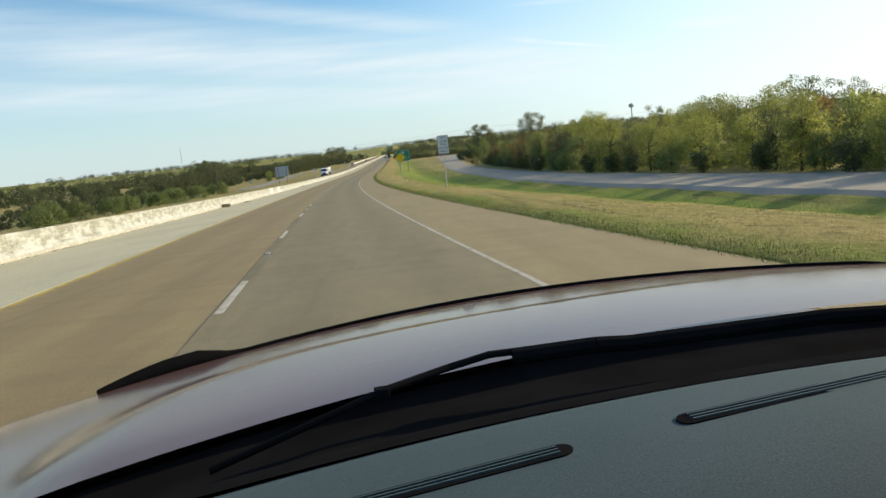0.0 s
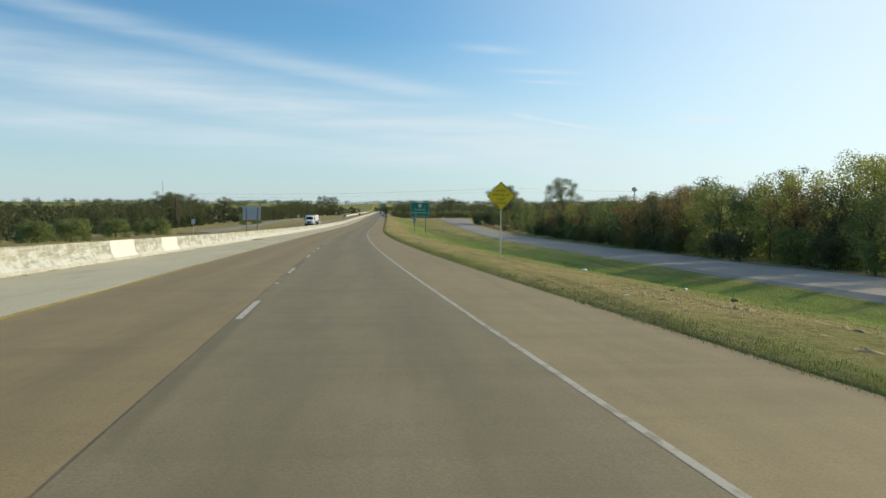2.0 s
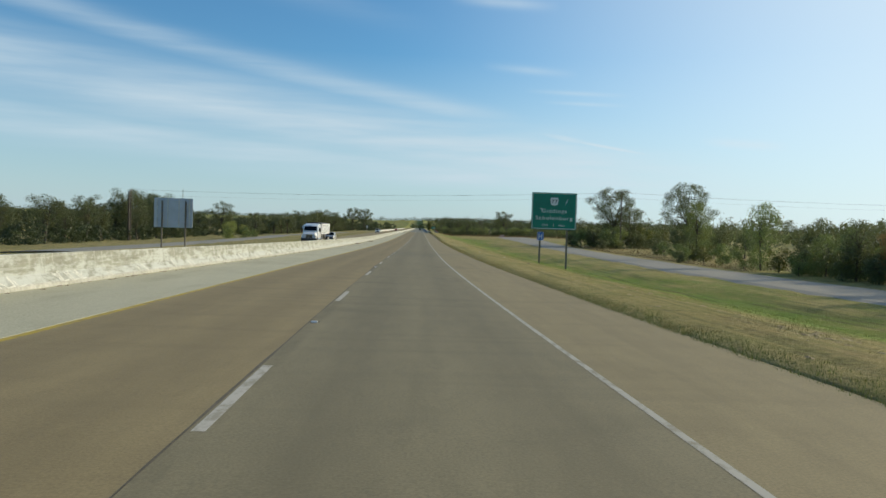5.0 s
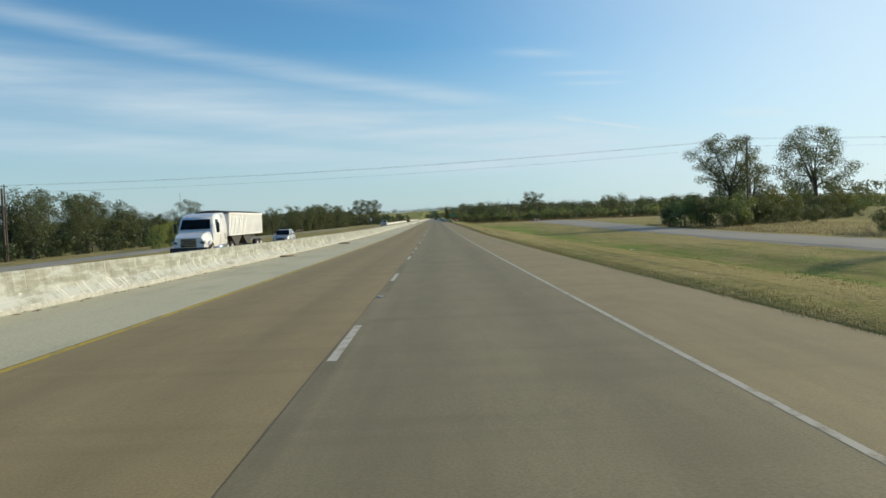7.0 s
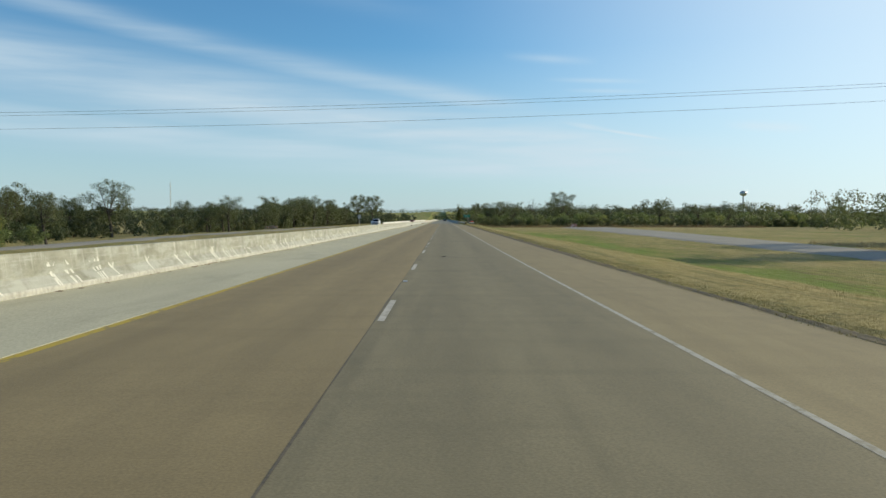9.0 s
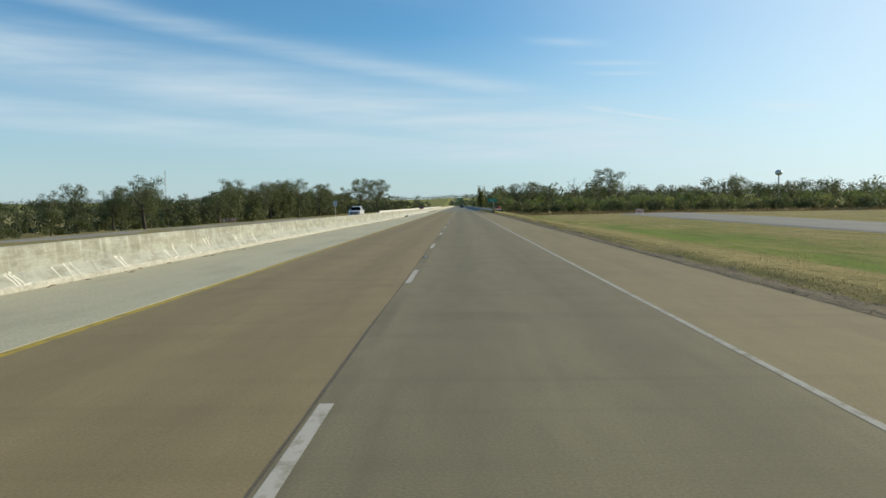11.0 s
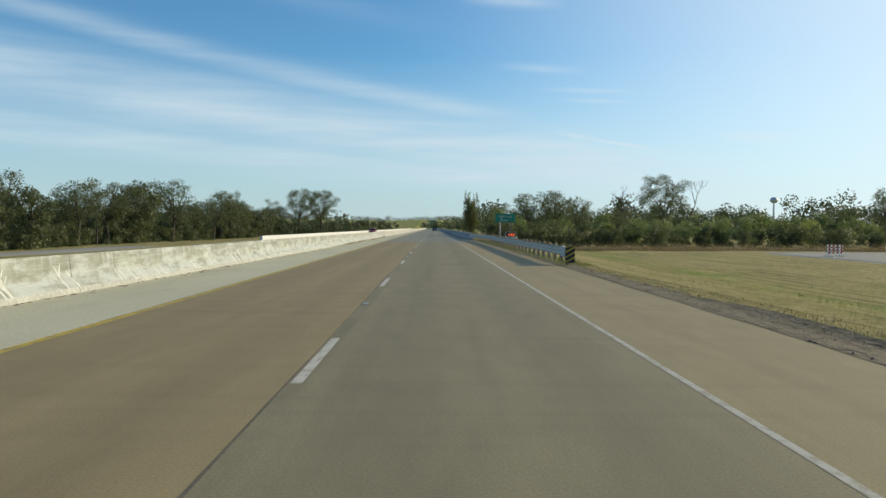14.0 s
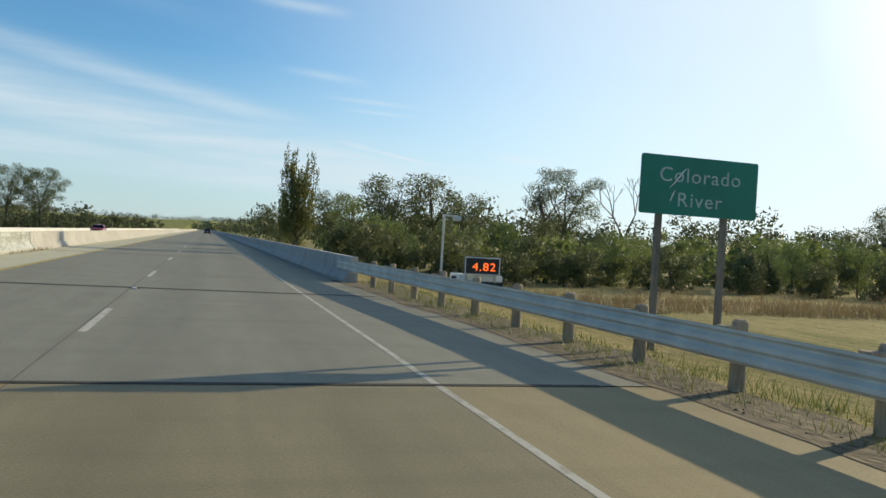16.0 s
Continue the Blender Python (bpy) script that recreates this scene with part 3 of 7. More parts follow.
def slab(name, u0, u1, y0, y1, mat, label, edge0=None, edge1=None, top=0.0, category="road", step=6.0):
    ys = list(np.linspace(y0, y1, int((y1 - y0) / step) + 2))
    verts, faces, across = [], [], []
    for y in ys:
        a = edge0(y) if edge0 else u0
        b = edge1(y) if edge1 else u1
        row = [(a, top - 0.3)] + [(a + (b - a) * k / 6, top) for k in range(7)] + [(b, top - 0.3)]
        verts += [at(u, y, z) for u, z in row]
        across += [u for u, z in row]
    for r in range(len(ys) - 1):
        for k in range(8):
            p = r * 9 + k
            faces.append((p, p + 1, p + 10, p + 9))
    ob = new(name, mesh_of(name, verts, faces, mat))
    ob.data.attributes.new("across", "FLOAT", "POINT").data.foreach_set("value", across)
    return tagged(ob, label, category, kind="structure")


Y0, Y_BRIDGE, Y_END = -60.0, 569.5, 1320.0
GAP = 0.01
for first, last, deck in ((Y0, Y_BRIDGE, False), (Y_BRIDGE + 0.06, 580.9, True), (580.96, 602.4, True), (602.46, 635.0, True), (635.06, Y_END, True)):
    k = "deck" if deck else None
    slab("road", -3.72, -0.09, first, last, M[k or "lane_left"], "tan tined concrete of the passing lane" if not deck else "grey concrete of the bridge approach, passing lane")
    slab("road", -0.09 + GAP, 3.72, first, last, M[k or "lane_right"], "worn grey-brown concrete of the driving lane" if not deck else "grey concrete of the bridge approach, driving lane")
    slab("pavement", 3.723, 6.2, first, last, M[k or "shoulder_right"], "tan concrete hard shoulder beside the grass" if not deck else "grey concrete hard shoulder of the bridge approach", category="shoulder")
    slab("pavement", 0, -3.72 - GAP, first, last, M["shoulder_left"], "pale grey concrete shoulder along the median barrier", edge0=lambda y: barrier_u(y) - 0.25, category="shoulder", top=0.003)
slab("road", -4.2, 4.4, Y0, Y_END, M["bed"], "dark filler in the joints of the pavement", top=-0.02)

def tilted(name, edge0, edge1, mat, label, category):
    """Pavement of the opposite carriageway, falling away from the barrier."""
    ys = list(np.linspace(Y0, Y_END, 232))
    verts, faces = [], []
    for y in ys:
        for u in (edge0(y), (edge0(y) + edge1(y)) / 2, edge1(y)):
            verts.append(at(u, y, OPPOSITE(u)))
        verts.append(at(edge1(y), y, -0.9))
    for r in range(len(ys) - 1):
        for k in range(3):
            p = r * 4 + k
            faces.append((p, p + 4, p + 5, p + 1))
    tagged(new(name, mesh_of(name, verts, faces, mat)), label, category, kind="structure")


def OPPOSITE(u):
    return along([(-19.6, -0.52), (-16.6, -0.45), (-9.4, -0.22), (-7.0, -0.14)], u)


tilted("pavement", lambda y: barrier_u(y) - 0.4, lambda y: -9.4, M["shoulder_left"], "pale inner shoulder of the opposite carriageway", "shoulder")
tilted("road", lambda y: -9.4 - GAP, lambda y: -16.6, M["lane_left"], "tan concrete of the opposite carriageway behind the barrier", "road")
tilted("pavement", lambda y: -16.6 - GAP, lambda y: -19.6, M["shoulder_right"], "tan outer shoulder of the opposite carriageway", "shoulder")


# ---- painted lines ----
def stripe(name, u0, u1, y0, y1, mat, label, step=3.0, z=0.0022):
    ys = list(np.linspace(y0, y1, max(2, int((y1 - y0) / step) + 1)))
    verts, faces = [], []
    for y in ys:
        verts += [at(u0, y, z), at(u1, y, z)]
    for r in range(len(ys) - 1):
        faces.append((2 * r, 2 * r + 1, 2 * r + 3, 2 * r + 2))
    return tagged(new(name, mesh_of(name, verts, faces, mat)), label, "road marking", kind="structure")


stripe("edge_line", 3.655, 3.735, Y0, Y_END, M["edge_paint"], "worn white edge line between lane and shoulder")
stripe("edge_line", -3.7, -3.57, Y0, Y_END, M["yellow_paint"], "worn yellow line along the left edge of the lanes")
stripe("edge_line", -16.5, -16.38, Y0, Y_END, M["white_paint"], "white edge line of the opposite carriageway", z=-0.4438)
for k in range(-4, 72):
    y = 12.192 * k
    ob = stripe("lane_dash", -0.05, 0.06, y, y + 3.05 , M["white_paint"], "worn white dash of the lane line")
    ob["group"] = "dashes of the lane line"
    tagged(stripe("lane_dash", -13.06, -12.94, y + 4, y + 7.05, M["white_paint"], "worn white dash of the opposite lane line", z=-0.332), group="dashes of the opposite lane line")

# tar-sealed joints along the lanes
def joint_seal(u, width, seed, label):
    rnd = random.Random(seed)
    verts, faces = [], []
    n = int((Y_END - Y0) / 0.9)
    for i in range(n):
        y = Y0 + i * 0.9
        c = u + 0.02 * noise.noise((u, y * 0.15, 1))
        w = width * max(0.12, 0.2 + 1.6 * noise.noise((u, y * 0.11, 5)) + rnd.uniform(0, 0.5))
        verts += [at(c - w, y, 0.002), at(c + w, y, 0.002)]
        if i:
            faces.append((2 * i - 2, 2 * i - 1, 2 * i + 1, 2 * i))
    tagged(new("joint_seal", mesh_of("joint_seal", verts, faces, M["tar"])), label, "tar", kind="structure")


joint_seal(-0.082, 0.016, 1, "dark ragged tar seal along the lane joint")
joint_seal(-3.735, 0.024, 2, "dark tar seal between lane and median shoulder")

# expansion joints across the carriageway at the bridge
for y, half in ((569.53, 0.05), (580.93, 0.11), (602.43, 0.07), (635.03, 0.06)):
    bm = bmesh.new()
    vs = [bm.verts.new(at(u, y + d * half, 0.007)) for u, d in ((-5.9, -1), (5.45, -1), (5.45, 1), (-5.9, 1))]
    bm.faces.new(vs)
    tagged(part("expansion_joint", bm, M["bed"]), "dark expansion joint across the bridge approach", "joint", kind="structure")

# raised markers and spalled spots in the middle of the gaps between dashes
def marker(y):
    e = empty("road_marker", spot(0.01, y))
    part("body", prism([(-0.055, 0.004), (0.055, 0.004), (0.03, 0.024), (-0.03, 0.024)], -0.05, 0.05, "x"), M["sign_white"], e)
    bm = bmesh.new()
    vs = [bm.verts.new((0.1 * math.cos(a) * (0.75 + 0.3 * math.sin(3 * a)), 0.2 * math.sin(a) * (0.8 + 0.25 * math.cos(2 * a)), 0.005)) for a in [i * math.tau / 14 for i in range(14)]]
    bm.faces.new(vs)
    part("stain", bm, M["bed"], e, "dark tar patch")
    return tagged(e, "small raised reflector on a dark tar patch between dashes", "road marker", "markers of the lane line")


first_marker = marker(12.192 * -1 + 7.6)
for k in range(1, 48, 2):
    copy_thing(first_marker, spot(0.01, 12.192 * k + 7.6))

# gravelly edge between shoulder and grass
def ragged_edge():
    rnd = random.Random(9)
    verts, faces = [], []
    n = int((523 - 326) / 0.8)
    for i in range(n):
        y = 326 + i * 0.8
        late = max(0.0, min(1.0, (y - 335) / 25)) * (0.55 + 0.45 * max(0.0, min(1.0, (y - 420) / 40)))
        w = 0.02 + 0.05 * noise.noise((0, y * 0.3, 2)) + rnd.uniform(0, 0.05) + 0.85 * late * (0.75 + 0.9 * noise.noise((3, y * 0.2, 2)) + rnd.uniform(-0.25, 0.25))
        w = max(0.04, w)
        verts.append(at(6.17 + 0.03 * rnd.uniform(-1, 1), y, 0.005))
        for k in (0.15, 0.4, 0.7, 1.0):
            verts.append(on_ground(6.3 + w * k, y, 0.022 - 0.018 * k))
        if i:
            for k in range(4):
                a = 5 * i + k
                faces.append((a - 5, a - 4, a + 1, a))
    tagged(new("gravel_edge", mesh_of("gravel_edge", verts, faces, M["dirt"])), "brown ragged gravel between concrete shoulder and grass", "gravel", kind="stuff")


ragged_edge()

# clods and pebbles on the bare edge
def build_clods():
    rnd = random.Random(23)
    verts, faces = [], []
    for i in range(4500):
        y = rnd.uniform(338, 588)
        wide = 0.35 + 0.45 * max(0.0, min(1.0, (y - 420) / 40))
        u = 6.2 + abs(rnd.gauss(0, 0.5)) * wide
        s, h = rnd.uniform(0.01, 0.035), rnd.uniform(0.008, 0.028)
        z = (0.004 if u < 6.25 else lay(u, y) + 0.005)
        b = len(verts)
        for k in range(5):
            a = k * 1.2566 + rnd.uniform(-0.3, 0.3)
            q = s * rnd.uniform(0.7, 1.3)
            verts.append(at(u + q * math.cos(a), y + 1.3 * q * math.sin(a), z))
        verts.append(at(u + rnd.uniform(-0.4, 0.4) * s, y, z + h))
        faces += [(b + k, b + (k + 1) % 5, b + 5) for k in range(5)]
    tagged(new("clods", mesh_of("clods", verts, faces, M["dirt"])), "clods of soil and pebbles along the shoulder's bare edge", "soil", kind="stuff")


build_clods()

# matted clumps of mown straw and earth on the crest of the verge
def build_mowings():
    rnd = random.Random(29)
    verts, faces = [], []
    for i in range(1300):
        y = rnd.uniform(20, 215)
        if noise.noise((5, y * 0.09, 2)) < -0.1:
            continue
        u = 8.6 + rnd.gauss(0, 0.75) + 0.8 * noise.noise((6, y * 0.05, 2))
        s, h = rnd.uniform(0.04, 0.15), rnd.uniform(0.012, 0.034)
        b, p = len(verts), on_ground(u, y, -0.01)
        for k in range(7):
            a = k * 0.8976
            q = s * rnd.uniform(0.5, 1.4)
            verts.append(p + Vector((0.7 * q * math.cos(a), 1.6 * q * math.sin(a), 0)))
        verts.append(p + Vector((rnd.uniform(-0.3, 0.3) * s, rnd.uniform(-0.4, 0.4) * s, h)))
        faces += [(b + k, b + (k + 1) % 7, b + 7) for k in range(7)]
    tagged(new("mowings", mesh_of("mowings", verts, faces, M["mowings"])), "matted clumps of mown straw and earth on the verge", "straw", kind="stuff")


build_mowings()

# soil and gravel under the guardrail
def rail_soil():
    rnd = random.Random(19)
    verts, faces = [], []
    ys = list(np.arange(521.0, 588.0, 0.7))
    for i, y in enumerate(ys):
        a = along([(521, 6.15), (560, 6.1), (572, 6.0), (588, 5.35)], y) + 0.22 * noise.noise((7, y * 0.5, 1)) + rnd.uniform(-0.06, 0.06)
        b = 7.0 + 0.5 * noise.noise((9, y * 0.3, 1)) + rnd.uniform(-0.1, 0.1)
        for k in range(6):
            u = a + (b - a) * k / 5
            verts.append(at(u, y, 0.006 if u < 6.22 else max(-0.9, lay(u, y)) + 0.014))
        if i:
            for k in range(5):
                q = 6 * i + k
                faces.append((q - 6, q - 5, q + 1, q))
    tagged(new("soil_strip", mesh_of("soil_strip", verts, faces, M["dirt"])), "brown soil and gravel under the guardrail", "soil", kind="stuff")


rail_soil()

# ---- the frontage road ----
FRONTAGE = [(-60, 26.5), (70, 26.8), (110, 27.2), (150, 29.5), (260, 32.0), (300, 34.0), (340, 35.5), (400, 38.3), (460, 42.5), (515, 46), (590, 49)]


def side_road(line, y0, y1, half_of, mat, label):
    verts, faces = [], []
    ys = list(range(y0, y1, 6))
    for y in ys:
        c, half = along(line, y), half_of(y)
        wave = noise.noise((4, y * 0.08, 0)) * 0.5
        for d, dz in ((-half - 1.0 + wave, -0.12), (-half + wave, 0.06), (0, 0.1), (half - wave, 0.06), (half + 1.0 - wave, -0.12)):
            verts.append(at(c + d, y, lay(c + d, y) + 0.06 + dz))
    for r in range(len(ys) - 1):
        for k in range(4):
            a = r * 5 + k
            faces.append((a, a + 1, a + 6, a + 5))
    tagged(new("road", mesh_of("road", verts, faces, mat)), label, "road", kind="structure")


side_road(FRONTAGE, -60, 592, lambda y: along([(380, 3.4), (420, 4.4), (470, 5.6), (520, 6.8), (590, 7.5)], y), M["asphalt"], "grey chip-sealed frontage road below the highway")
side_road([(262, -38), (300, -40), (410, -44), (470, -48), (510, -46), (545, -42), (600, -39)], 262, 604, lambda y: 3.4, M["asphalt"], "grey frontage road beyond the opposite carriageway")

# ---- the median barrier, cast in lengths ----
FACE = [(0.0, 0.0), (0.0, 0.08), (-0.03, 0.122), (-0.18, 0.33), (-0.235, 0.81), (-0.385, 0.81), (-0.44, 0.33), (-0.62, 0.08), (-0.62, 0.0)]


def build_barrier():
    root = empty("median_barrier")
    tagged(root, "stained concrete median barrier with pale scrape marks", "barrier", kind="structure")
    rnd = random.Random(3)
    cuts = list(np.arange(-48.0, 100.0, 9.1)) + [106.0, 109.6, 114.7, 118.3] + list(np.arange(127.4, 592.0, 9.1)) + [600.9]
    for y, end in zip(cuts, cuts[1:]):
        newer = y in (106.0, 114.7)
        o = [(u + rnd.uniform(-0.006, 0.006), z + (rnd.uniform(-0.008, 0.008) if z > 0.5 else 0)) for u, z in FACE]
        ob = sweep("barrier_segment", o, y + 0.003, end - 0.003, 2.3, M["barrier_new" if newer else "barrier"], barrier_u)
        ob.parent = root
        vs = ob.data.vertices
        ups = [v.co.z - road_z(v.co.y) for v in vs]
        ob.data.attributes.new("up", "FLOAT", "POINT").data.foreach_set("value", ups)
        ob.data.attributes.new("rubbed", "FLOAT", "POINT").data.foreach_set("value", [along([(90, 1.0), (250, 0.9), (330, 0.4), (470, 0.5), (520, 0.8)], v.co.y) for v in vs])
        # lowest faces: paler colour, partly standing in for light on the lip
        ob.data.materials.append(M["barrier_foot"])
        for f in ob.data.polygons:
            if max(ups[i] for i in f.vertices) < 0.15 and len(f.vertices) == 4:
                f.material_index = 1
        if newer:
            ob["label"] = "newer pale concrete length"


build_barrier()


def face_at(y, h):
    """A point just proud of the barrier's road face, h above the road."""
    return at(barrier_u(y) + along([(0.08, 0.0), (0.122, -0.03), (0.33, -0.18), (0.81, -0.235)], h) + 0.0022, y, h + 0.001)


def build_streaks():
    """Fans of pale strokes where stones and hubs have struck upwards from the foot."""
    rnd = random.Random(41)
    verts, faces = [], []

    def stroke(y, h0, h1, lean, w):
        w *= along([(400, 1.0), (430, 0.5), (480, 0.5), (520, 0.8)], y)
        n, b = 5, len(verts)
        for i in range(n + 1):
            k = i / n
            h = h0 + (h1 - h0) * k
            c = y + lean * k ** 1.4 + rnd.uniform(-0.012, 0.012)
            ww = w * (0.75 + 0.5 * math.sin(2.6 * k)) * rnd.uniform(0.75, 1.2) * (0.35 if i == n else 1.0)
            verts.extend([face_at(c - ww, h), face_at(c + ww, h)])
            if i:
                q = b + 2 * i
                faces.append((q - 2, q - 1, q + 1, q))

    y = 150.0
    while y < 596:
        late = min(1.0, max(0.0, (y - 230) / 60))
        for _ in range(rnd.choice((1, 1, 2, 3))):
            foot_y = y + rnd.uniform(-0.25, 0.25)
            top = rnd.uniform(0.42, 0.64) if late > 0.3 else rnd.uniform(0.22, 0.42)
            lean = rnd.uniform(-0.42, -0.08)
            stroke(foot_y, 0.1, top, lean, rnd.uniform(0.02, 0.05))
            if rnd.random() < 0.7:
                stroke(foot_y + lean * 0.4, 0.1 + 0.45 * (top - 0.1), top + rnd.uniform(-0.05, 0.05), rnd.uniform(0.08, 0.22), rnd.uniform(0.015, 0.035))
        if rnd.random() < 0.5:
            stroke(y + 0.1, 0.09, 0.13, rnd.uniform(0.1, 0.4), 0.12)
        y += rnd.choice((0.55, 0.8, 1.5, 2.4, 3.2)) * (1.3 if 425 < y < 480 else 1.0)
    tagged(new("scrape_marks", mesh_of("scrape_marks", verts, faces, M["scrape"])), "pale fan-shaped scrape marks on the median barrier's face", "scrape marks", kind="stuff")


build_streaks()
ob = sweep("median_parapet", FACE, 601.0, 1250.0, 30.0, M["parapet"], barrier_u)
tagged(ob, "pale concrete median parapet on the bridge", "parapet", kind="structure")

# low dark soil line and scale along the barrier's foot
def build_grit():
    rnd = random.Random(12)
    verts, faces = [], []
    for i in range(900):
        y = rnd.uniform(-20, 560)
        u = barrier_u(y) + 0.03 + abs(rnd.gauss(0, 0.12))
        s, h = rnd.uniform(0.02, 0.07), rnd.uniform(0.01, 0.03)
        b = len(verts)
        verts += [at(u - s, y - 2 * s, 0.002), at(u + s, y - 1.5 * s, 0.002), at(u + s * 0.8, y + 2 * s, 0.002), at(u - s, y + 1.6 * s, 0.002), at(u, y, h)]
        faces += [(b, b + 1, b + 4), (b + 1, b + 2, b + 4), (b + 2, b + 3, b + 4), (b + 3, b, b + 4)]
    tagged(new("grit", mesh_of("grit", verts, faces, M["debris"])), "grit and crumbs of concrete along the barrier's foot", "grit", kind="stuff")


build_grit()

# ---- the bridge: parapets right and far left ----
PARAPET = [(0.0, 0.0), (0.0, 0.08), (0.16, 0.33), (0.2, 0.8), (0.44, 0.8), (0.46, -0.5), (0.0, -0.5)]
RIGHT_WALL = [(586.5, 5.55), (640, 5.5), (1250, 5.5)]
ob = sweep("bridge_parapet", PARAPET, 586.5, 1250, 12.0, M["parapet"], lambda y: along(RIGHT_WALL, y))
tagged(ob, "weathered concrete bridge parapet along the right shoulder", "parapet", kind="structure")
ob = sweep("bridge_parapet", [(0, -0.9), (0, 0.24), (-0.3, 0.24), (-0.3, -0.9)], 589.5, 1250, 12.0, M["barrier_new"], lambda y: -19.4)
tagged(ob, "pale concrete parapet of the opposite bridge", "parapet", kind="structure")


# ---- trees and shrubs: tapered trunks, limbs and crowns of many small leaves ----
def leaves(rnd, blobs, count, size, mat, name="crown", upright=0.0):
    """Many small bent leaf sprays scattered through a set of ellipsoids, denser towards their outsides."""
    rng = np.random.default_rng(rnd.randrange(10 ** 6))
    count, size = int(count * 1.75), size * 0.78
    vol = np.array([b[3] * b[4] * b[5] for b in blobs]) ** 0.75
    pick = rng.choice(len(blobs), count, p=vol / vol.sum())
    d = rng.normal(size=(count, 3))
    d /= np.linalg.norm(d, axis=1)[:, None]
    r = rng.random(count) ** 0.3
    bl = np.array(blobs)[pick]
    c = bl[:, :3] + d * bl[:, 3:6] * (r * rng.normal(1.0, 0.12, count))[:, None]
    # sprays lie roughly along the surface of their clump
    a = np.cross(d * 1.3 + rng.normal(size=(count, 3)) * 0.6, rng.normal(size=(count, 3)))
    a[:, 2] += upright * 3
    a /= np.linalg.norm(a, axis=1)[:, None]
    b = np.cross(a, d * 1.3 + rng.normal(size=(count, 3)) * 0.6)
    b /= np.linalg.norm(b, axis=1)[:, None]
    s = size * rng.uniform(0.55, 1.35, count)[:, None]
    v = np.stack([c - a * s, c + a * s * 0.55 + b * s * 0.6, c + a * s - b * s * 0.45], 1).reshape(-1, 3)
    me = bpy.data.meshes.new(name)
    f = np.arange(count * 3).reshape(-1, 3)
    me.from_pydata(v.tolist(), [], f.tolist())
    me.materials.append(mat)
    return me


def limbs(rnd, blobs, height, radius, lean=0.0, stem=0.5, twigs=2):
    """A trunk that forks towards the crown's masses."""
    bm = bmesh.new()
    top = Vector((rnd.uniform(-1, 1) * lean, rnd.uniform(-1, 1) * lean, height * stem))
    knee = Vector((top.x * 0.4 + rnd.uniform(-0.1, 0.1), top.y * 0.4, top.z * 0.5))
    tube(bm, (0, 0, -0.25), (0, 0, 0.15), radius * 1.5, radius * 1.05, 9)
    tube(bm, (0, 0, 0.1), knee, radius * 1.06, radius * 0.85, 9)
    tube(bm, knee, top, radius * 0.86, radius * 0.66, 9)
    for b in blobs:
        end = Vector(b[:3]) + Vector((0, 0, b[5] * 0.35))
        start = knee.lerp(top, rnd.uniform(0.3, 1.0)) if end.z > knee.z else Vector((0, 0, end.z * 0.5))
        mid = start.lerp(end, 0.5) + Vector((rnd.uniform(-0.3, 0.3), rnd.uniform(-0.3, 0.3), rnd.uniform(0, 0.35)))
        r = radius * rnd.uniform(0.3, 0.45)
        tube(bm, start, mid, r, r * 0.7, 6, False)
        tube(bm, mid, end, r * 0.7, r * 0.2, 4, False)
        for _ in range(twigs):
            tip = mid.lerp(end, rnd.uniform(0.2, 0.9))
            out = tip + Vector((rnd.uniform(-1, 1) * b[3], rnd.uniform(-1, 1) * b[4], rnd.uniform(-0.1, 0.9) * b[5])) * 0.95
            tube(bm, tip, out, r * 0.35, 0.012, 3, False)
    return bm


def tree(name, seed, height, blobs, count, size, leaf, radius, label, lean=0.3, stem=0.5, twigs=2, upright=0.0, every=1):
    rnd = random.Random(seed)
    e = empty(name, pose(0, 0, -500))
    part("trunk", limbs(rnd, blobs[::every], height, radius, lean, stem, twigs), M["bark"], e)
    if count:
        bare("crown", leaves(rnd, blobs, count, size, M[leaf], upright=upright), e)
    return tagged(e, label, "shrub" if name == "shrub" else "tree")


def crown_blobs(rnd, height, spread, n, low=0.25, flat=0.75, knot=1.0):
    out = []
    for i in range(n):
        z = height * (low + (0.93 - low) * (i + 0.5) / n)
        k = math.sin(math.pi * min(1, max(0.12, (z / height - low * 0.6) / (1.08 - low * 0.6)))) ** 0.7
        if low < 0.1 and z < height * 0.5:
            k = max(k, 0.8)
        a = i * 2.4 + rnd.uniform(-0.6, 0.6)
        rr = spread * k * rnd.uniform(0.25, 0.8 + 0.25 * (1 - knot))
        s = spread * rnd.uniform(0.32, 0.52) * (0.6 + 0.4 * k) * knot
        out.append((rr * math.cos(a), rr * math.sin(a), z, s, s * rnd.uniform(0.8, 1.2), s * flat * rnd.uniform(0.8, 1.15)))
    return out


VARIANTS = {"wood": [], "oak": [], "great": [], "thin": [], "bush": [], "dome": [], "far": []}
for i in range(7):
    r = random.Random(20 + i)
    VARIANTS["wood"].append(tree("tree", 40 + i, 9.5, crown_blobs(r, 9.5, 3.7, 22, 0.02), 3600, 0.168, ("leaf_wood", "leaf_wood", "leaf_wood", "leaf_bush", "leaf_oak", "leaf_wood", "leaf_rust")[i], 0.17,
                            ("dense green roadside tree leafed to the ground", "olive roadside tree in a dense wood", "green tree at the edge of the wood", "fresh green tree in the roadside wood",
                             "dark green tree in the shaded wood", "tall green tree of the roadside wood", "tree with rusty autumn leaves in the wood")[i], 0.4, 0.55))
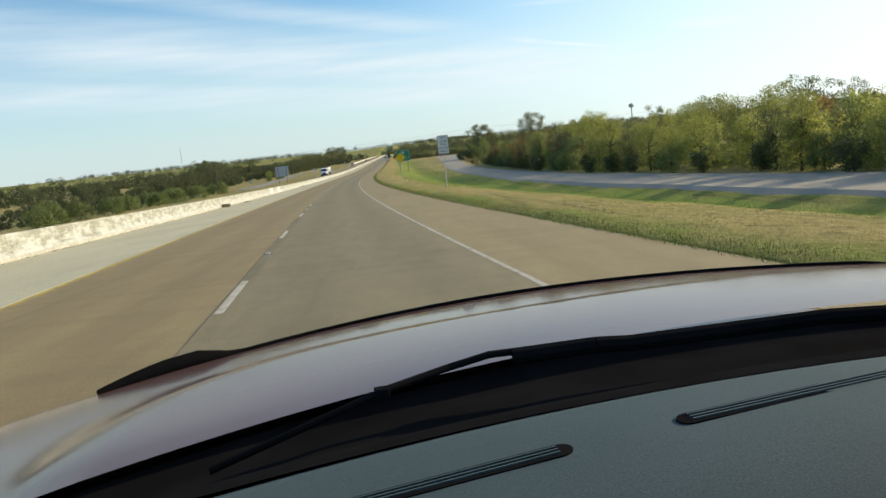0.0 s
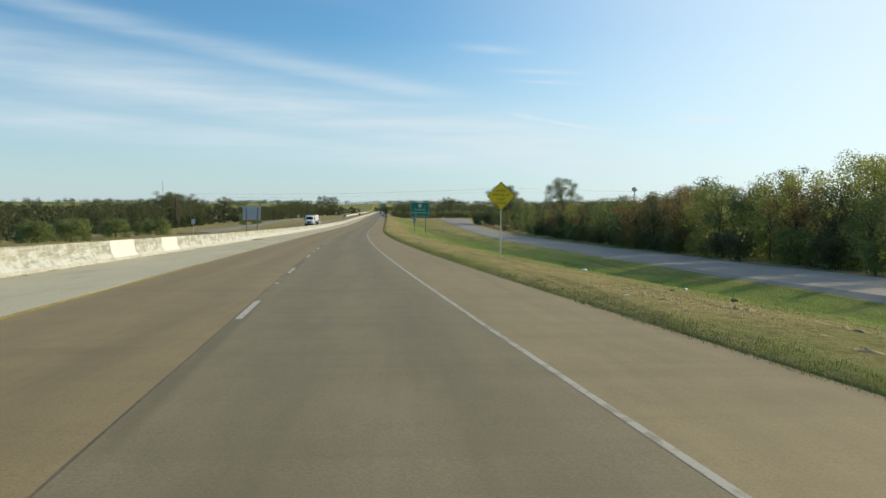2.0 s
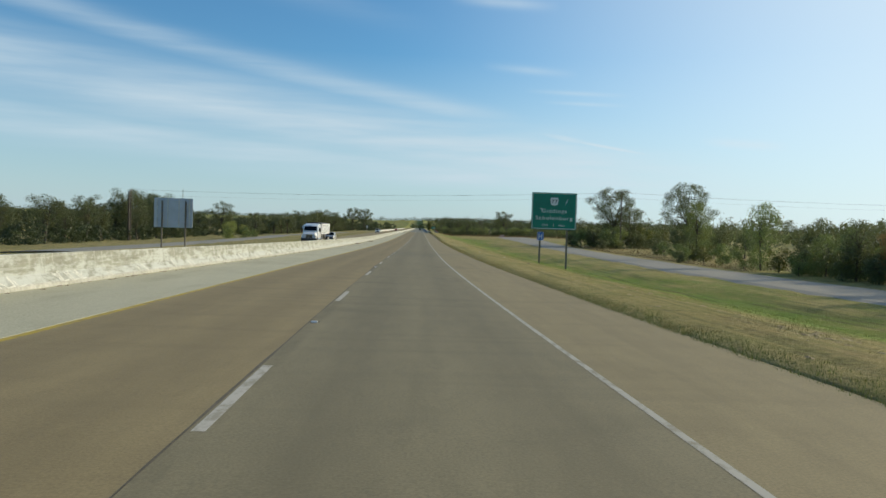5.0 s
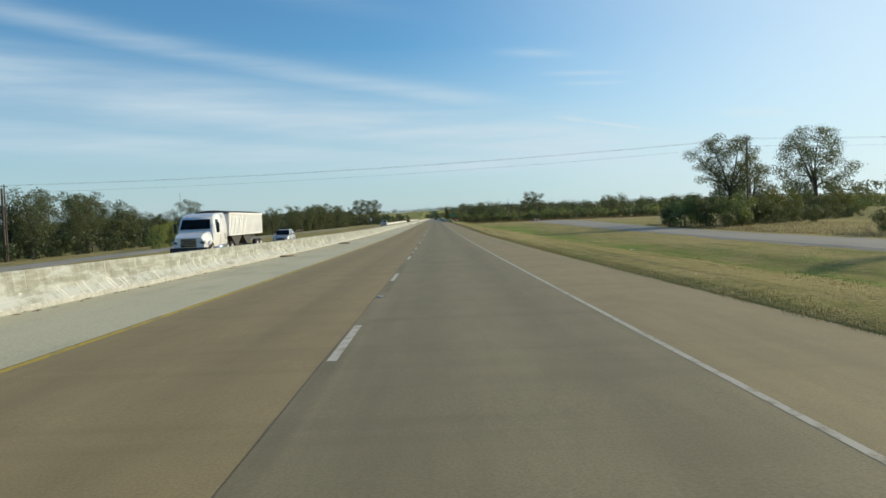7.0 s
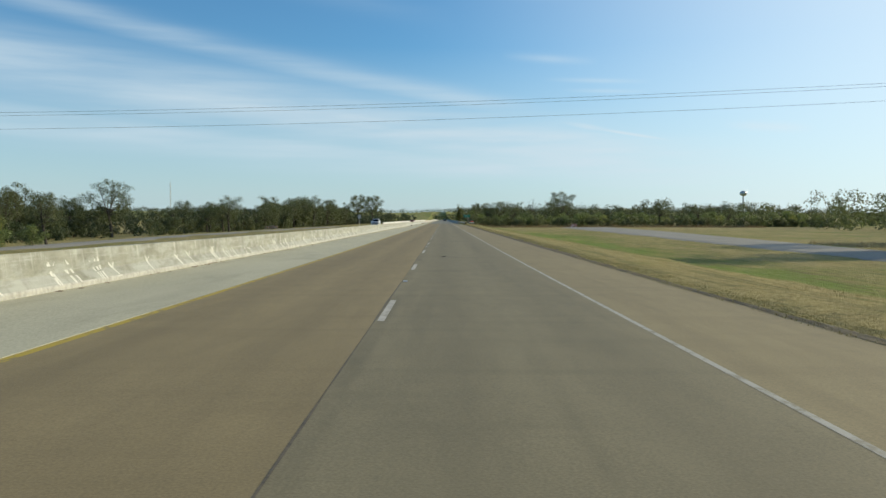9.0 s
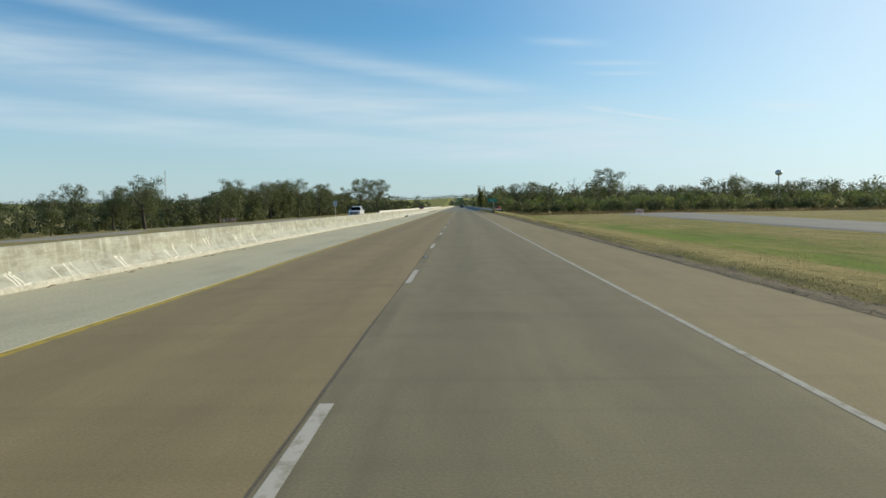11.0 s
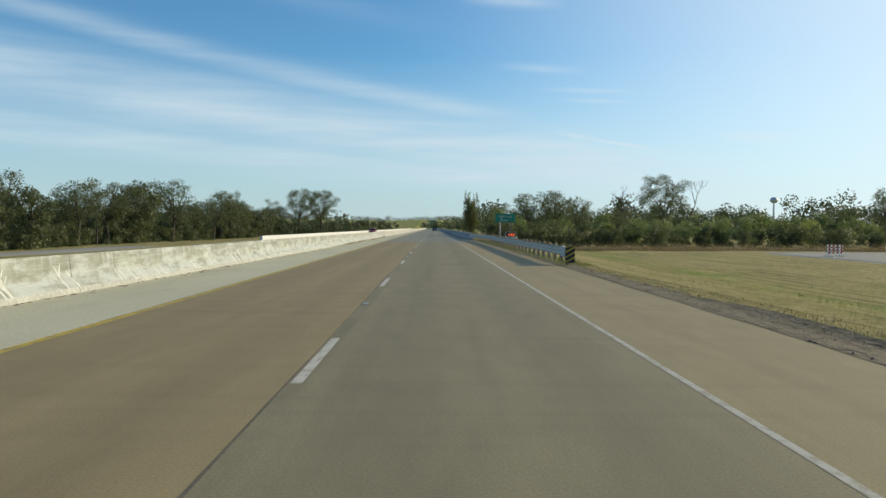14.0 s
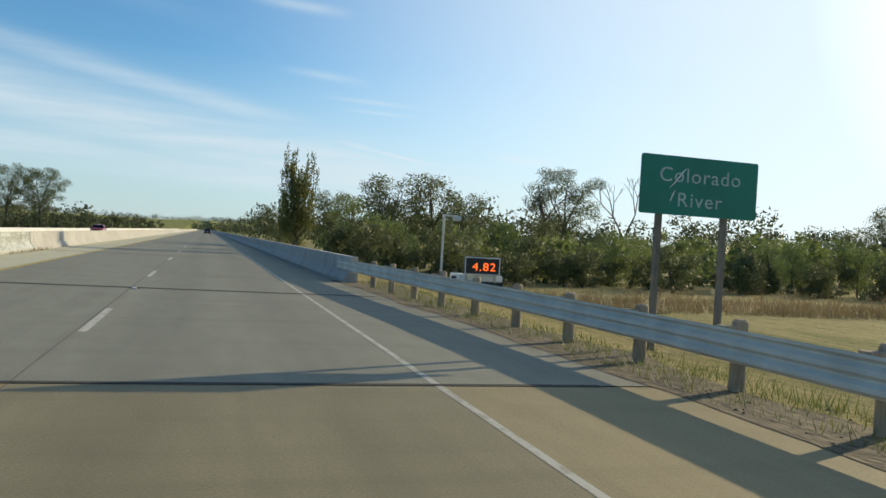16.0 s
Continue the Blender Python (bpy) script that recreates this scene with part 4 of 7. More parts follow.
for i in range(4):
    r = random.Random(60 + i)
    VARIANTS["oak"].append(tree("tree", 70 + i, 10.5, crown_blobs(r, 10.5, 4.6, 26, 0.34, 0.62, 0.72), 3100, 0.16, "leaf_oak", 0.26, "spreading oak with open olive crown and dark limbs", 0.9, 0.45, 4, every=2))
for i in range(2):
    r = random.Random(64 + i)
    VARIANTS["great"].append(tree("tree", 74 + i, 10.5, crown_blobs(r, 10.5, 4.4, 40, 0.3, 0.66, 0.6), 9500, 0.105, "leaf_oak", 0.24, "great oak with clumped olive foliage and dark forked limbs", 0.9, 0.45, 3, every=4))
for i in range(3):
    r = random.Random(80 + i)
    VARIANTS["thin"].append(tree("tree", 90 + i, 10.0, crown_blobs(r, 10.0, 2.6, 16, 0.36, 0.8, 0.8), 1300, 0.14, "leaf_oak", 0.15, "half-bare tree with thin autumn leaves", 0.7, 0.6, 6))
for i in range(3):
    r = random.Random(100 + i)
    VARIANTS["bush"].append(tree("shrub", 110 + i, 3.0, crown_blobs(r, 3.0, 2.0, 9, 0.14, 0.8), 1150, 0.145, ("leaf_bush", "leaf_oak", "leaf_yellow")[i], 0.06,
                                 ("rounded dense green roadside shrub", "dense dark green shrub near trees", "loose yellow-green autumn shrub")[i], 0.15, 0.4))
for i in range(2):
    r = random.Random(140 + i)
    dome = []
    for k in range(34):
        a, e = r.uniform(0, math.tau), r.uniform(0.02, 1.0)
        rr = 2.0 * math.sqrt(max(0.05, 1 - (e * 0.9) ** 2))
        dome.append((rr * 0.85 * math.cos(a), rr * 0.85 * math.sin(a), 0.12 + 2.2 * e, 0.72, 0.72, 0.6))
    VARIANTS["dome"].append(tree("shrub", 150 + i, 3.0, dome, 3600, 0.1, "leaf_bush", 0.07, "rounded green shrub in the far verge", 0.1, 0.4))
for i in range(4):
    r = random.Random(120 + i)
    VARIANTS["far"].append(tree("tree", 130 + i, 9.0, crown_blobs(r, 9.0, 3.8, 15, 0.03), 1600, 0.3, ("leaf_dark", "leaf_oak", "leaf_dark", "leaf_dark")[i], 0.2,
                                "dark green tree in the woods beyond the grass", 0.4, 0.5, 1))


def plant(kind, u, y, scale, rnd, group, which=None, stretch=1.0, label=""):
    v = VARIANTS[kind]
    src = v[rnd.randrange(len(v)) if which is None else which]
    p = on_ground(u, y)
    m = Matrix.Translation(p) @ Matrix.Rotation(rnd.uniform(0, math.tau), 4, "Z") @ Matrix.Diagonal((scale, scale, scale * stretch, 1))
    ob = copy_thing(src, m)
    ob["group"] = group
    if label:
        ob["label"] = label
    return ob


def thicket(name, label, places, count, size, leaf, seed, squash=0.62):
    """A wood told only as a mass: many leaf sprays over many small crowns."""
    rnd = random.Random(seed)
    blobs = []
    for u, y, h in places:
        p = on_ground(u, y)
        for k in range(5):
            s = h * rnd.uniform(0.16, 0.3)
            z = h * rnd.uniform(0.04, 0.86)
            r = h * 0.34 * math.sin(math.pi * min(0.95, max(0.2, z / h)))
            a = rnd.uniform(0, math.tau)
            blobs.append((p.x + r * math.cos(a), p.y + r * math.sin(a), p.z + z, s, s, s * 0.85))
    me = leaves(rnd, blobs, count, size, M[leaf], name)
    return tagged(new(name, me), label, "woods", kind="stuff")


def wood_right():
    rnd = random.Random(5)
    edge = [(-60, 32.5), (70, 32.5), (115, 33.5), (158, 36), (211, 39), (280, 42), (330, 48)]
    for depth, step, lo, hi in ((1.5, 5.4, 0.55, 0.8), (8.0, 7.0, 0.7, 0.98)):
        y = -10.0 + depth
        while y < 262:
            # beyond y=150 the wood's shade is put into darker leaf colours
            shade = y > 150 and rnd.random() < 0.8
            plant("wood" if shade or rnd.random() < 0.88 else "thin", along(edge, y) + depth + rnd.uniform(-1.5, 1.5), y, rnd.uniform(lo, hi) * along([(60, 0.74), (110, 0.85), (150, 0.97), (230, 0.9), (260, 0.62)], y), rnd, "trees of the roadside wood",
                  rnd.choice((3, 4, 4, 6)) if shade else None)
            y += step * rnd.uniform(0.75, 1.25) * (0.85 if y > 150 else 1.0)
    for u, y, k, w in ((40, 128, 0.86, 5), (43.5, 136, 0.94, 0), (41, 144, 0.85, 2)):
        plant("wood", u, y, k, rnd, "trees of the roadside wood", w)
    y = -10.0
    while y < 330:
        plant("bush", along(edge, y) + rnd.uniform(-1.2, 1.0), y, rnd.uniform(0.55, 0.95), rnd, "shrubs along the wood's edge")
        y += rnd.uniform(5, 8) if y < 255 else rnd.uniform(7, 14)
    deep = [(along(edge, y) + rnd.uniform(11, 20), y, rnd.uniform(4.0, 6.0)) for y in [rnd.uniform(-60, 290) for _ in range(70)]]
    low = [(along(edge, y) + rnd.uniform(0.3, 4.5), y, rnd.uniform(1.6, 3.6)) for y in np.linspace(-20, 262, 230)]
    # leafy masses are split the same way: darker leaves where shade is meant
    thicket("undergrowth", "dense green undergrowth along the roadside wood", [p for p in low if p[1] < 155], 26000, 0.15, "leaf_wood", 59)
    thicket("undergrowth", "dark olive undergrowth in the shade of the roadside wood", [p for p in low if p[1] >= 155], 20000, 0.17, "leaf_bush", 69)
    fill = [(along(edge, y) + rnd.uniform(2.5, 9), y, rnd.uniform(4.0, 7.0) * along([(60, 0.8), (110, 0.9), (150, 0.98), (230, 0.92), (262, 0.65)], y)) for y in np.linspace(-20, 262, 150)]
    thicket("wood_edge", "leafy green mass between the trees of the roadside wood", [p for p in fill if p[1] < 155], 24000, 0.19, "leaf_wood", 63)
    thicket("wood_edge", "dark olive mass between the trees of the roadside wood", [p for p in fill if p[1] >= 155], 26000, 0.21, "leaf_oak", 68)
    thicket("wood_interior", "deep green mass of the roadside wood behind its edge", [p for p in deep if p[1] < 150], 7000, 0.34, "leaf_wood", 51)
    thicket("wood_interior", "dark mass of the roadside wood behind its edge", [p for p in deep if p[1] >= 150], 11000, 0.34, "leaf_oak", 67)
    far = [(rnd.uniform(85, 260), rnd.uniform(120, 420), rnd.uniform(7, 10)) for _ in range(150)]
    far = [(u, y, h) for u, y, h in far if u > 60 + max(0, (y - 250)) * 0.3]
    thicket("far_wood", "dark green woods rising behind the roadside wood", far, 18000, 0.6, "leaf_oak", 52)


def clump_right():
    rnd = random.Random(6)
    plant("great", 54, 391, 1.78, rnd, "two oaks by the frontage road", 0, 0.9, label="tall open-crowned oak beside the utility pole")
    plant("oak", 60.5, 396, 1.12, rnd, "two oaks by the frontage road", 3)
    plant("great", 85, 423, 2.15, rnd, "two oaks by the frontage road", 1, 0.92, label="tall open-crowned oak with forked dark limbs")
    for u, y, s in ((42.5, 388, 1.3), (44, 384, 1.6), (46.5, 381, 1.7), (48, 388, 1.8), (50, 378, 1.5), (53, 384, 1.8), (58, 389, 1.7), (62, 394, 1.9), (66, 400, 1.6), (71, 404, 1.7), (78, 409, 1.9), (84, 412, 1.8), (47, 372, 0.9), (90, 417, 1.6), (64, 380, 1.0)):
        plant("bush", u, y, s, rnd, "shrubs under the oaks")
    plant("wood", 44.6, 299, 0.66, rnd, "young trees by the frontage road", 3, 1.5, label="young tapering green tree beside the frontage road")
    plant("wood", 41.5, 268, 0.62, rnd, "young trees by the frontage road", 3, 1.35, label="slim green tree standing clear of the wood")
    for u, y, s in ((53, 326, 0.5), (61, 320, 0.48), (66, 345, 0.5)):
        plant("great", u, y, s * 1.08, rnd, "young trees by the frontage road", label="young feathery tree beside the frontage road")
    for u, y, s in ((41, 294, 0.75), (39, 289, 0.55), (47, 306, 0.7), (50, 315, 0.9), (56, 322, 0.8), (58, 333, 1.1), (63, 330, 0.8), (48, 330, 0.8), (70, 340, 1.2)):
        plant("bush", u, y, s, rnd, "shrubs by the frontage road")
    low = [(rnd.uniform(0, 1), rnd.uniform(-3, 5)) for _ in range(60)]
    thicket("undergrowth", "dense olive undergrowth below the two oaks", [(48 + 44 * a, 374 + 44 * a + b, rnd.uniform(1.6, 4.2)) for a, b in low], 16000, 0.17, "leaf_oak", 64)
    thicket("field_wood", "dark woods behind the open field", [(rnd.uniform(100, 240), rnd.uniform(420, 600), rnd.uniform(8.5, 12.5)) for _ in range(90)], 18000, 0.55, "leaf_oak", 53)


def river_trees():
    rnd = random.Random(7)
    plant("great", 53.5, 674, 1.5, rnd, "trees on the river bank", 1, label="tall leafy oak with bare dead limbs on the river bank")
    for u, y, s in ((19, 642, 0.95), (24, 645, 1.0), (29.5, 648, 0.85), (14, 648, 0.7), (36, 642, 0.62), (64, 646, 0.6), (76, 640, 0.7), (91, 650, 1.08), (100, 630, 0.85), (112, 628, 0.75)):
        plant("oak", u, y, s, rnd, "trees on the river bank")
    u = 12.0
    while u < 130:
        plant("wood", u, 624 + rnd.uniform(-3, 4) - max(0, (u - 40)) * 0.28, rnd.uniform(0.3, 0.56), rnd, "trees on the river bank", which=rnd.choice((3, 4, 3, 1)))
        u += rnd.uniform(3.6, 5.6)
    u = 12.0
    while u < 130:
        plant("bush", u, 616 + rnd.uniform(-3, 3) - max(0, (u - 40)) * 0.28, rnd.uniform(0.8, 1.4), rnd, "shrubs on the river bank", 1)
        u += rnd.uniform(4.5, 8)
    low = [(u, 621 + rnd.uniform(-3, 3) - max(0, (u - 40)) * 0.28, rnd.uniform(1.0, 3.6)) for u in np.linspace(11, 135, 190)]
    thicket("undergrowth", "dense dark undergrowth on the river bank", low, 40000, 0.18, "leaf_oak", 60)
    thicket("river_wood", "dense dark woods along the river", [(rnd.uniform(16, 260), 624 + rnd.uniform(0, 45), rnd.uniform(4.0, 6.2)) for _ in range(190)], 50000, 0.38, "leaf_bush", 54)
    thicket("far_bank_wood", "dark woods beyond the river", [(rnd.uniform(14, 200), rnd.uniform(690, 900), rnd.uniform(9, 13)) for _ in range(150)], 26000, 0.6, "leaf_dark", 55)


def woods_left():
    rnd = random.Random(8)
    for u, y, s in ((-45.5, 163, 1.1), (-47, 178, 1.15), (-45, 195, 1.05), (-42.8, 202, 1.1), (-46.5, 214, 1.2), (-43, 224, 1.15), (-42.2, 247, 1.25), (-46, 251, 0.9), (-47, 150, 1.1), (-48, 138, 1.2), (-45, 126, 1.0), (-49, 186, 1.1), (-50, 205, 1.2)):
        plant("dome", u, y, 1.2 * s, rnd, "rounded shrubs in the far verge")
    line = [(0, -76), (300, -80), (420, -82), (470, -86), (510, -95), (540, -95)]

    def tall(y):
        """How high the wood stands here: clumps of tall crowns between low stretches."""
        return along([(230, 0.66), (320, 1.0)], y) + 0.5 * noise.noise((11, y * 0.035, 0)) + 0.35 * noise.noise((12, y * 0.11, 0))
    y = 90.0
    while y < 530:
        k = tall(y)
        plant(rnd.choice(("oak", "thin", "oak", "far") if k > 0.85 else ("far", "oak", "thin")), along(line, y) + rnd.uniform(-7, 5), y, max(0.6, 1.0 * k * rnd.uniform(0.8, 1.15)), rnd, "trees of the woods across the highway")
        y += rnd.uniform(4.5, 10)
    low = [(along(line, y) + rnd.uniform(-2, 9), y, rnd.uniform(2.2, 5.2) * max(0.7, tall(y))) for y in np.linspace(40, 540, 240)]
    thicket("undergrowth", "low dark undergrowth along the opposite woods", low, 34000, 0.3, "leaf_dark", 61)
    mass = [(along(line, y) - rnd.uniform(4, 50), y, rnd.uniform(3.4, 5.6) * max(0.7, tall(y))) for y in [rnd.uniform(20, 560) for _ in range(330)]]
    thicket("opposite_wood", "dark woods across the highway", mass, 60000, 0.42, "leaf_dark", 56)
    thicket("distant_wood", "dark woods on the horizon across the highway", [(along([(150, -150), (500, -225), (900, -255), (1250, -150), (1400, -60)], y) + rnd.uniform(-14, 14), y, rnd.uniform(8, 11.5)) for y in np.linspace(140, 1400, 300)], 30000, 0.9, "leaf_dark", 66)
    for u, y, s in ((-84, 416, 1.35), (-89, 429, 1.5), (-84, 441, 1.42), (-91, 453, 1.5), (-86, 464, 1.3), (-98, 476, 1.5), (-103, 489, 1.45)):
        plant("oak", u, y, s, rnd, "trees of the woods across the highway", label="tall open-crowned oak rising from the dark woods")
    plant("oak", -80.7, 514.4, 1.4, rnd, "trees of the woods across the highway", 2, label="lone oak with a bare trunk before the woods")
    plant("oak", -45.5, 411, 0.62, rnd, "trees of the woods across the highway", 0, label="small oak overgrown with creepers in the far verge")
    for u, y, s in ((-47.5, 403, 0.42), (-50, 396, 0.5), (-52, 408, 0.55)):
        plant("wood", u, y, s, rnd, "trees of the woods across the highway", rnd.choice((1, 4)))
    for u, y, s in ((-45.5, 408, 0.8), (-46, 400, 1.0), (-49, 391, 0.9)):
        plant("bush", u, y, s, rnd, "shrubs in the far verge", 0)
    plant("oak", -56.5, 532, 0.95, rnd, "trees of the woods across the highway", 1, label="lone oak standing clear of the woods")
    line2 = [(500, -70), (560, -60), (650, -60), (740, -54), (800, -58)]
    y = 520.0
    while y < 790:
        k = tall(y + 300) * along([(560, 0.76), (600, 0.92), (640, 1.08), (680, 1.14), (720, 1.0)], y)
        plant(rnd.choice(("far", "oak", "oak", "thin")), along(line2, y) + rnd.uniform(-4, 3), y, min(1.35, max(0.6, 1.05 * k * rnd.uniform(0.88, 1.12))), rnd, "trees of the river woods across the highway")
        y += rnd.uniform(4.0, 8)
    low = [(along(line2, y) + rnd.uniform(-2, 3), y, rnd.uniform(2, 4.5)) for y in np.linspace(505, 800, 110)]
    thicket("undergrowth", "low dark undergrowth below the opposite river woods", low, 22000, 0.26, "leaf_oak", 62)
    mass = [(along(line2, y) - rnd.uniform(-1, 40), y, rnd.uniform(6.0, 8.6) * max(0.8, tall(y + 300)) * along([(560, 0.72), (600, 0.9), (640, 1.04), (680, 1.1), (720, 1.0)], y)) for y in [rnd.uniform(505, 800) for _ in range(190)]]
    thicket("opposite_river_wood", "dense dark river woods across the highway", mass, 52000, 0.42, "leaf_dark", 57)
    plant("great", -41.5, 800, 1.7, rnd, "trees of the river woods across the highway", 0, label="large round-crowned oak by the far bridge")
    plant("great", -51.5, 808, 1.8, rnd, "trees of the river woods across the highway", 1, label="broad dark oak by the far bridge")
    foot_wood = [(rnd.uniform(-64, -34), rnd.uniform(770, 850), rnd.uniform(3.0, 6.5)) for _ in range(60)]
    thicket("undergrowth", "dark undergrowth below the oaks by the far bridge", foot_wood, 12000, 0.34, "leaf_dark", 65)
    thicket("distant_bank_wood", "dark woods far beyond the opposite bridge", [(rnd.uniform(-160, -30), rnd.uniform(860, 1200), rnd.uniform(6, 8)) for _ in range(110)], 26000, 0.55, "leaf_dark", 58)


wood_right()
clump_right()
river_trees()
woods_left()


# the first tree of each kind stands deep in the roadside wood
for k, kind in enumerate(VARIANTS):
    for i, ob in enumerate(VARIANTS[kind]):
        ob.matrix_world = Matrix.Translation(on_ground(46 + 4.5 * k + (i % 2) * 2, 30 + 26 * i + 3 * k)) @ Matrix.Diagonal((0.8, 0.8, 0.8, 1))
        ob["group"] = "trees of the wood's interior"


def far_woods():
    """Woods towards the horizon, too far to tell tree from tree."""
    rnd = random.Random(30)
    blobs = []
    for i in range(900):
        y = rnd.uniform(900, 2400)
        side = rnd.choice((-1, 1))
        u = side * rnd.uniform(25 if y < 1300 else 15, 900) if rnd.random() < 0.8 else side * rnd.uniform(25, 200)
        if -260 < u < -12 and y > 1150:
            continue
        p = on_ground(u, y)
        s = rnd.uniform(4, 8)
        blobs.append((p.x, p.y, p.z + s * 0.6, s * 1.3, s * 1.3, s))
    for i in range(260):
        p = on_ground(-900 + 7 * i, rnd.uniform(2340, 2420))
        s = rnd.uniform(4.5, 8)
        blobs.append((p.x, p.y, p.z + s * 0.4, s * 1.2, s * 1.2, s))
    for i in range(90):
        p = on_ground(rnd.uniform(-11, 90), rnd.uniform(1335, 1400))
        s = rnd.uniform(3.5, 5.5)
        blobs.append((p.x, p.y, p.z + s * 0.8, s, s, s))
    me = leaves(rnd, blobs, 55000, 1.35, M["leaf_dark"], "far_woods")
    tagged(new("far_woods", me), "distant dark woods towards the horizon", "woods", kind="stuff")


far_woods()


# ---- things beside the road ----
def words(text, size, mat, x, z, parent, y=-0.004, name="letter", width=None):
    """A line of built-in font, centred on x, its base at z, on a board that faces -y."""
    cu = bpy.data.curves.new(name, "FONT")
    cu.body, cu.size, cu.align_x, cu.extrude = text, size, "CENTER", 0.002
    cu.space_character = 1.12
    tmp = bpy.data.objects.new(name, cu)
    me = bpy.data.meshes.new_from_object(tmp)
    bpy.data.objects.remove(tmp)
    k = width / max(v.co.x * 2 for v in me.vertices) if width else 1.0
    me.transform(Matrix.Translation((x, y, z)) @ Matrix.Rotation(radians(90), 4, "X") @ Matrix.Diagonal((k, 1, 1, 1)))
    # each letter is a mesh of its own: pieces one above another belong to one letter
    bm = bmesh.new()
    bm.from_mesh(me)
    bpy.data.meshes.remove(me)
    islands, seen = [], set()
    for f in bm.faces:
        if f in seen:
            continue
        stack, got = [f], []
        seen.add(f)
        while stack:
            g = stack.pop()
            got.append(g)
            for e in g.edges:
                for h in e.link_faces:
                    if h not in seen:
                        seen.add(h)
                        stack.append(h)
        xs = [v.co.x for g in got for v in g.verts]
        islands.append((min(xs), max(xs), got))
    letters = []
    for lo, hi, got in sorted(islands, key=lambda q: q[0]):
        if letters and lo < letters[-1][1] - 0.002:
            letters[-1][1] = max(hi, letters[-1][1])
            letters[-1][2] += got
        else:
            letters.append([lo, hi, list(got)])
    for lo, hi, got in letters:
        order = {}
        for g in got:
            for v in g.verts:
                order.setdefault(v, len(order))
        bare(name, mesh_of(name, [v.co.copy() for v in order], [tuple(order[v] for v in g.verts) for g in got], mat), parent)
    bm.free()


def rounded(x0, x1, z0, z1, r, n=5):
    out = []
    for cx, cz, a in ((x1 - r, z1 - r, 0), (x0 + r, z1 - r, 90), (x0 + r, z0 + r, 180), (x1 - r, z0 + r, 270)):
        out += [(cx + r * math.cos(radians(a + 90 * k / n)), cz + r * math.sin(radians(a + 90 * k / n))) for k in range(n + 1)]
    return out


def frame_of(x0, x1, z0, z1, w, r):
    """A thin border just proud of a board's face."""
    bm = bmesh.new()
    a, b = rounded(x0, x1, z0, z1, r), rounded(x0 + w, x1 - w, z0 + w, z1 - w, max(0.005, r - w))
    va = [bm.verts.new((x, -0.004, z)) for x, z in a]
    vb = [bm.verts.new((x, -0.004, z)) for x, z in b]
    for k in range(len(va)):
        bm.faces.new((va[k], va[(k + 1) % len(va)], vb[(k + 1) % len(va)], vb[k]))
    return bm


def scratch(board, pts, w):
    """A pale gouge across a board's face, pointed at both ends."""
    bm = bmesh.new()
    rows = []
    for i, (x, z) in enumerate(pts):
        k = w * (0.3 if i in (0, len(pts) - 1) else 1.0)
        rows.append((bm.verts.new((x - k, -0.006, z)), bm.verts.new((x + k, -0.006, z + k * 0.4))))
    for (a, b), (c, d) in zip(rows, rows[1:]):
        bm.faces.new((a, b, d, c))
    return part("scratch", bm, M["sign_white"], board, "pale scratch in the sheeting")


def lane_sign():
    e = empty("road_sign", foot(8.95, 56.5, 4))
    part("post", tube(bmesh.new(), (0, 0.05, -0.3), (0, 0.05, 3.35), 0.032, n=10), M["galv"], e, "slim galvanised post")
    part("board", plate(rounded(-0.38, 0.38, 2.27, 3.5, 0.05), 0.012, 0.0), M["sign_white"], e)
    part("border", frame_of(-0.365, 0.365, 2.285, 3.485, 0.02, 0.04), M["black"], e)
    for i, w in enumerate(("LEFT", "LANE", "FOR", "PASSING", "ONLY")):
        words(w, 0.2, M["black"], 0, 3.28 - i * 0.225, e, width=0.58 if w == "PASSING" else None)
    return tagged(e, "white passing-lane sign with black lettering on a steel post", "road sign")


def ice_sign():
    e = empty("road_sign", foot(9.68, 113.5, 3))
    part("post", tube(bmesh.new(), (0, 0.05, -0.3), (0, 0.05, 3.6), 0.035, n=10), M["galv"], e, "slim galvanised post")
    d, c = 0.755, 3.14
    part("board", plate([(0, c - d), (d, c), (0, c + d), (-d, c)], 0.012), M["sign_yellow"], e)
    bm = bmesh.new()
    for r in ((d - 0.03, d - 0.065),):
        va = [bm.verts.new((x * r[0], -0.004, c + z * r[0])) for x, z in ((0, -1), (1, 0), (0, 1), (-1, 0))]
        vb = [bm.verts.new((x * r[1], -0.004, c + z * r[1])) for x, z in ((0, -1), (1, 0), (0, 1), (-1, 0))]
        for k in range(4):
            bm.faces.new((va[k], va[(k + 1) % 4], vb[(k + 1) % 4], vb[k]))
    part("border", bm, M["black"], e)
    for w, z, s, wd in (("BRIDGE", 3.36, 0.15, 0.52), ("MAY ICE IN", 3.15, 0.15, 0.86), ("COLD", 2.94, 0.15, 0.4), ("WEATHER", 2.74, 0.14, 0.56)):
        words(w, s, M["black"], 0, z, e, width=wd)
    return tagged(e, "yellow diamond sign reading BRIDGE MAY ICE IN COLD WEATHER", "road sign")


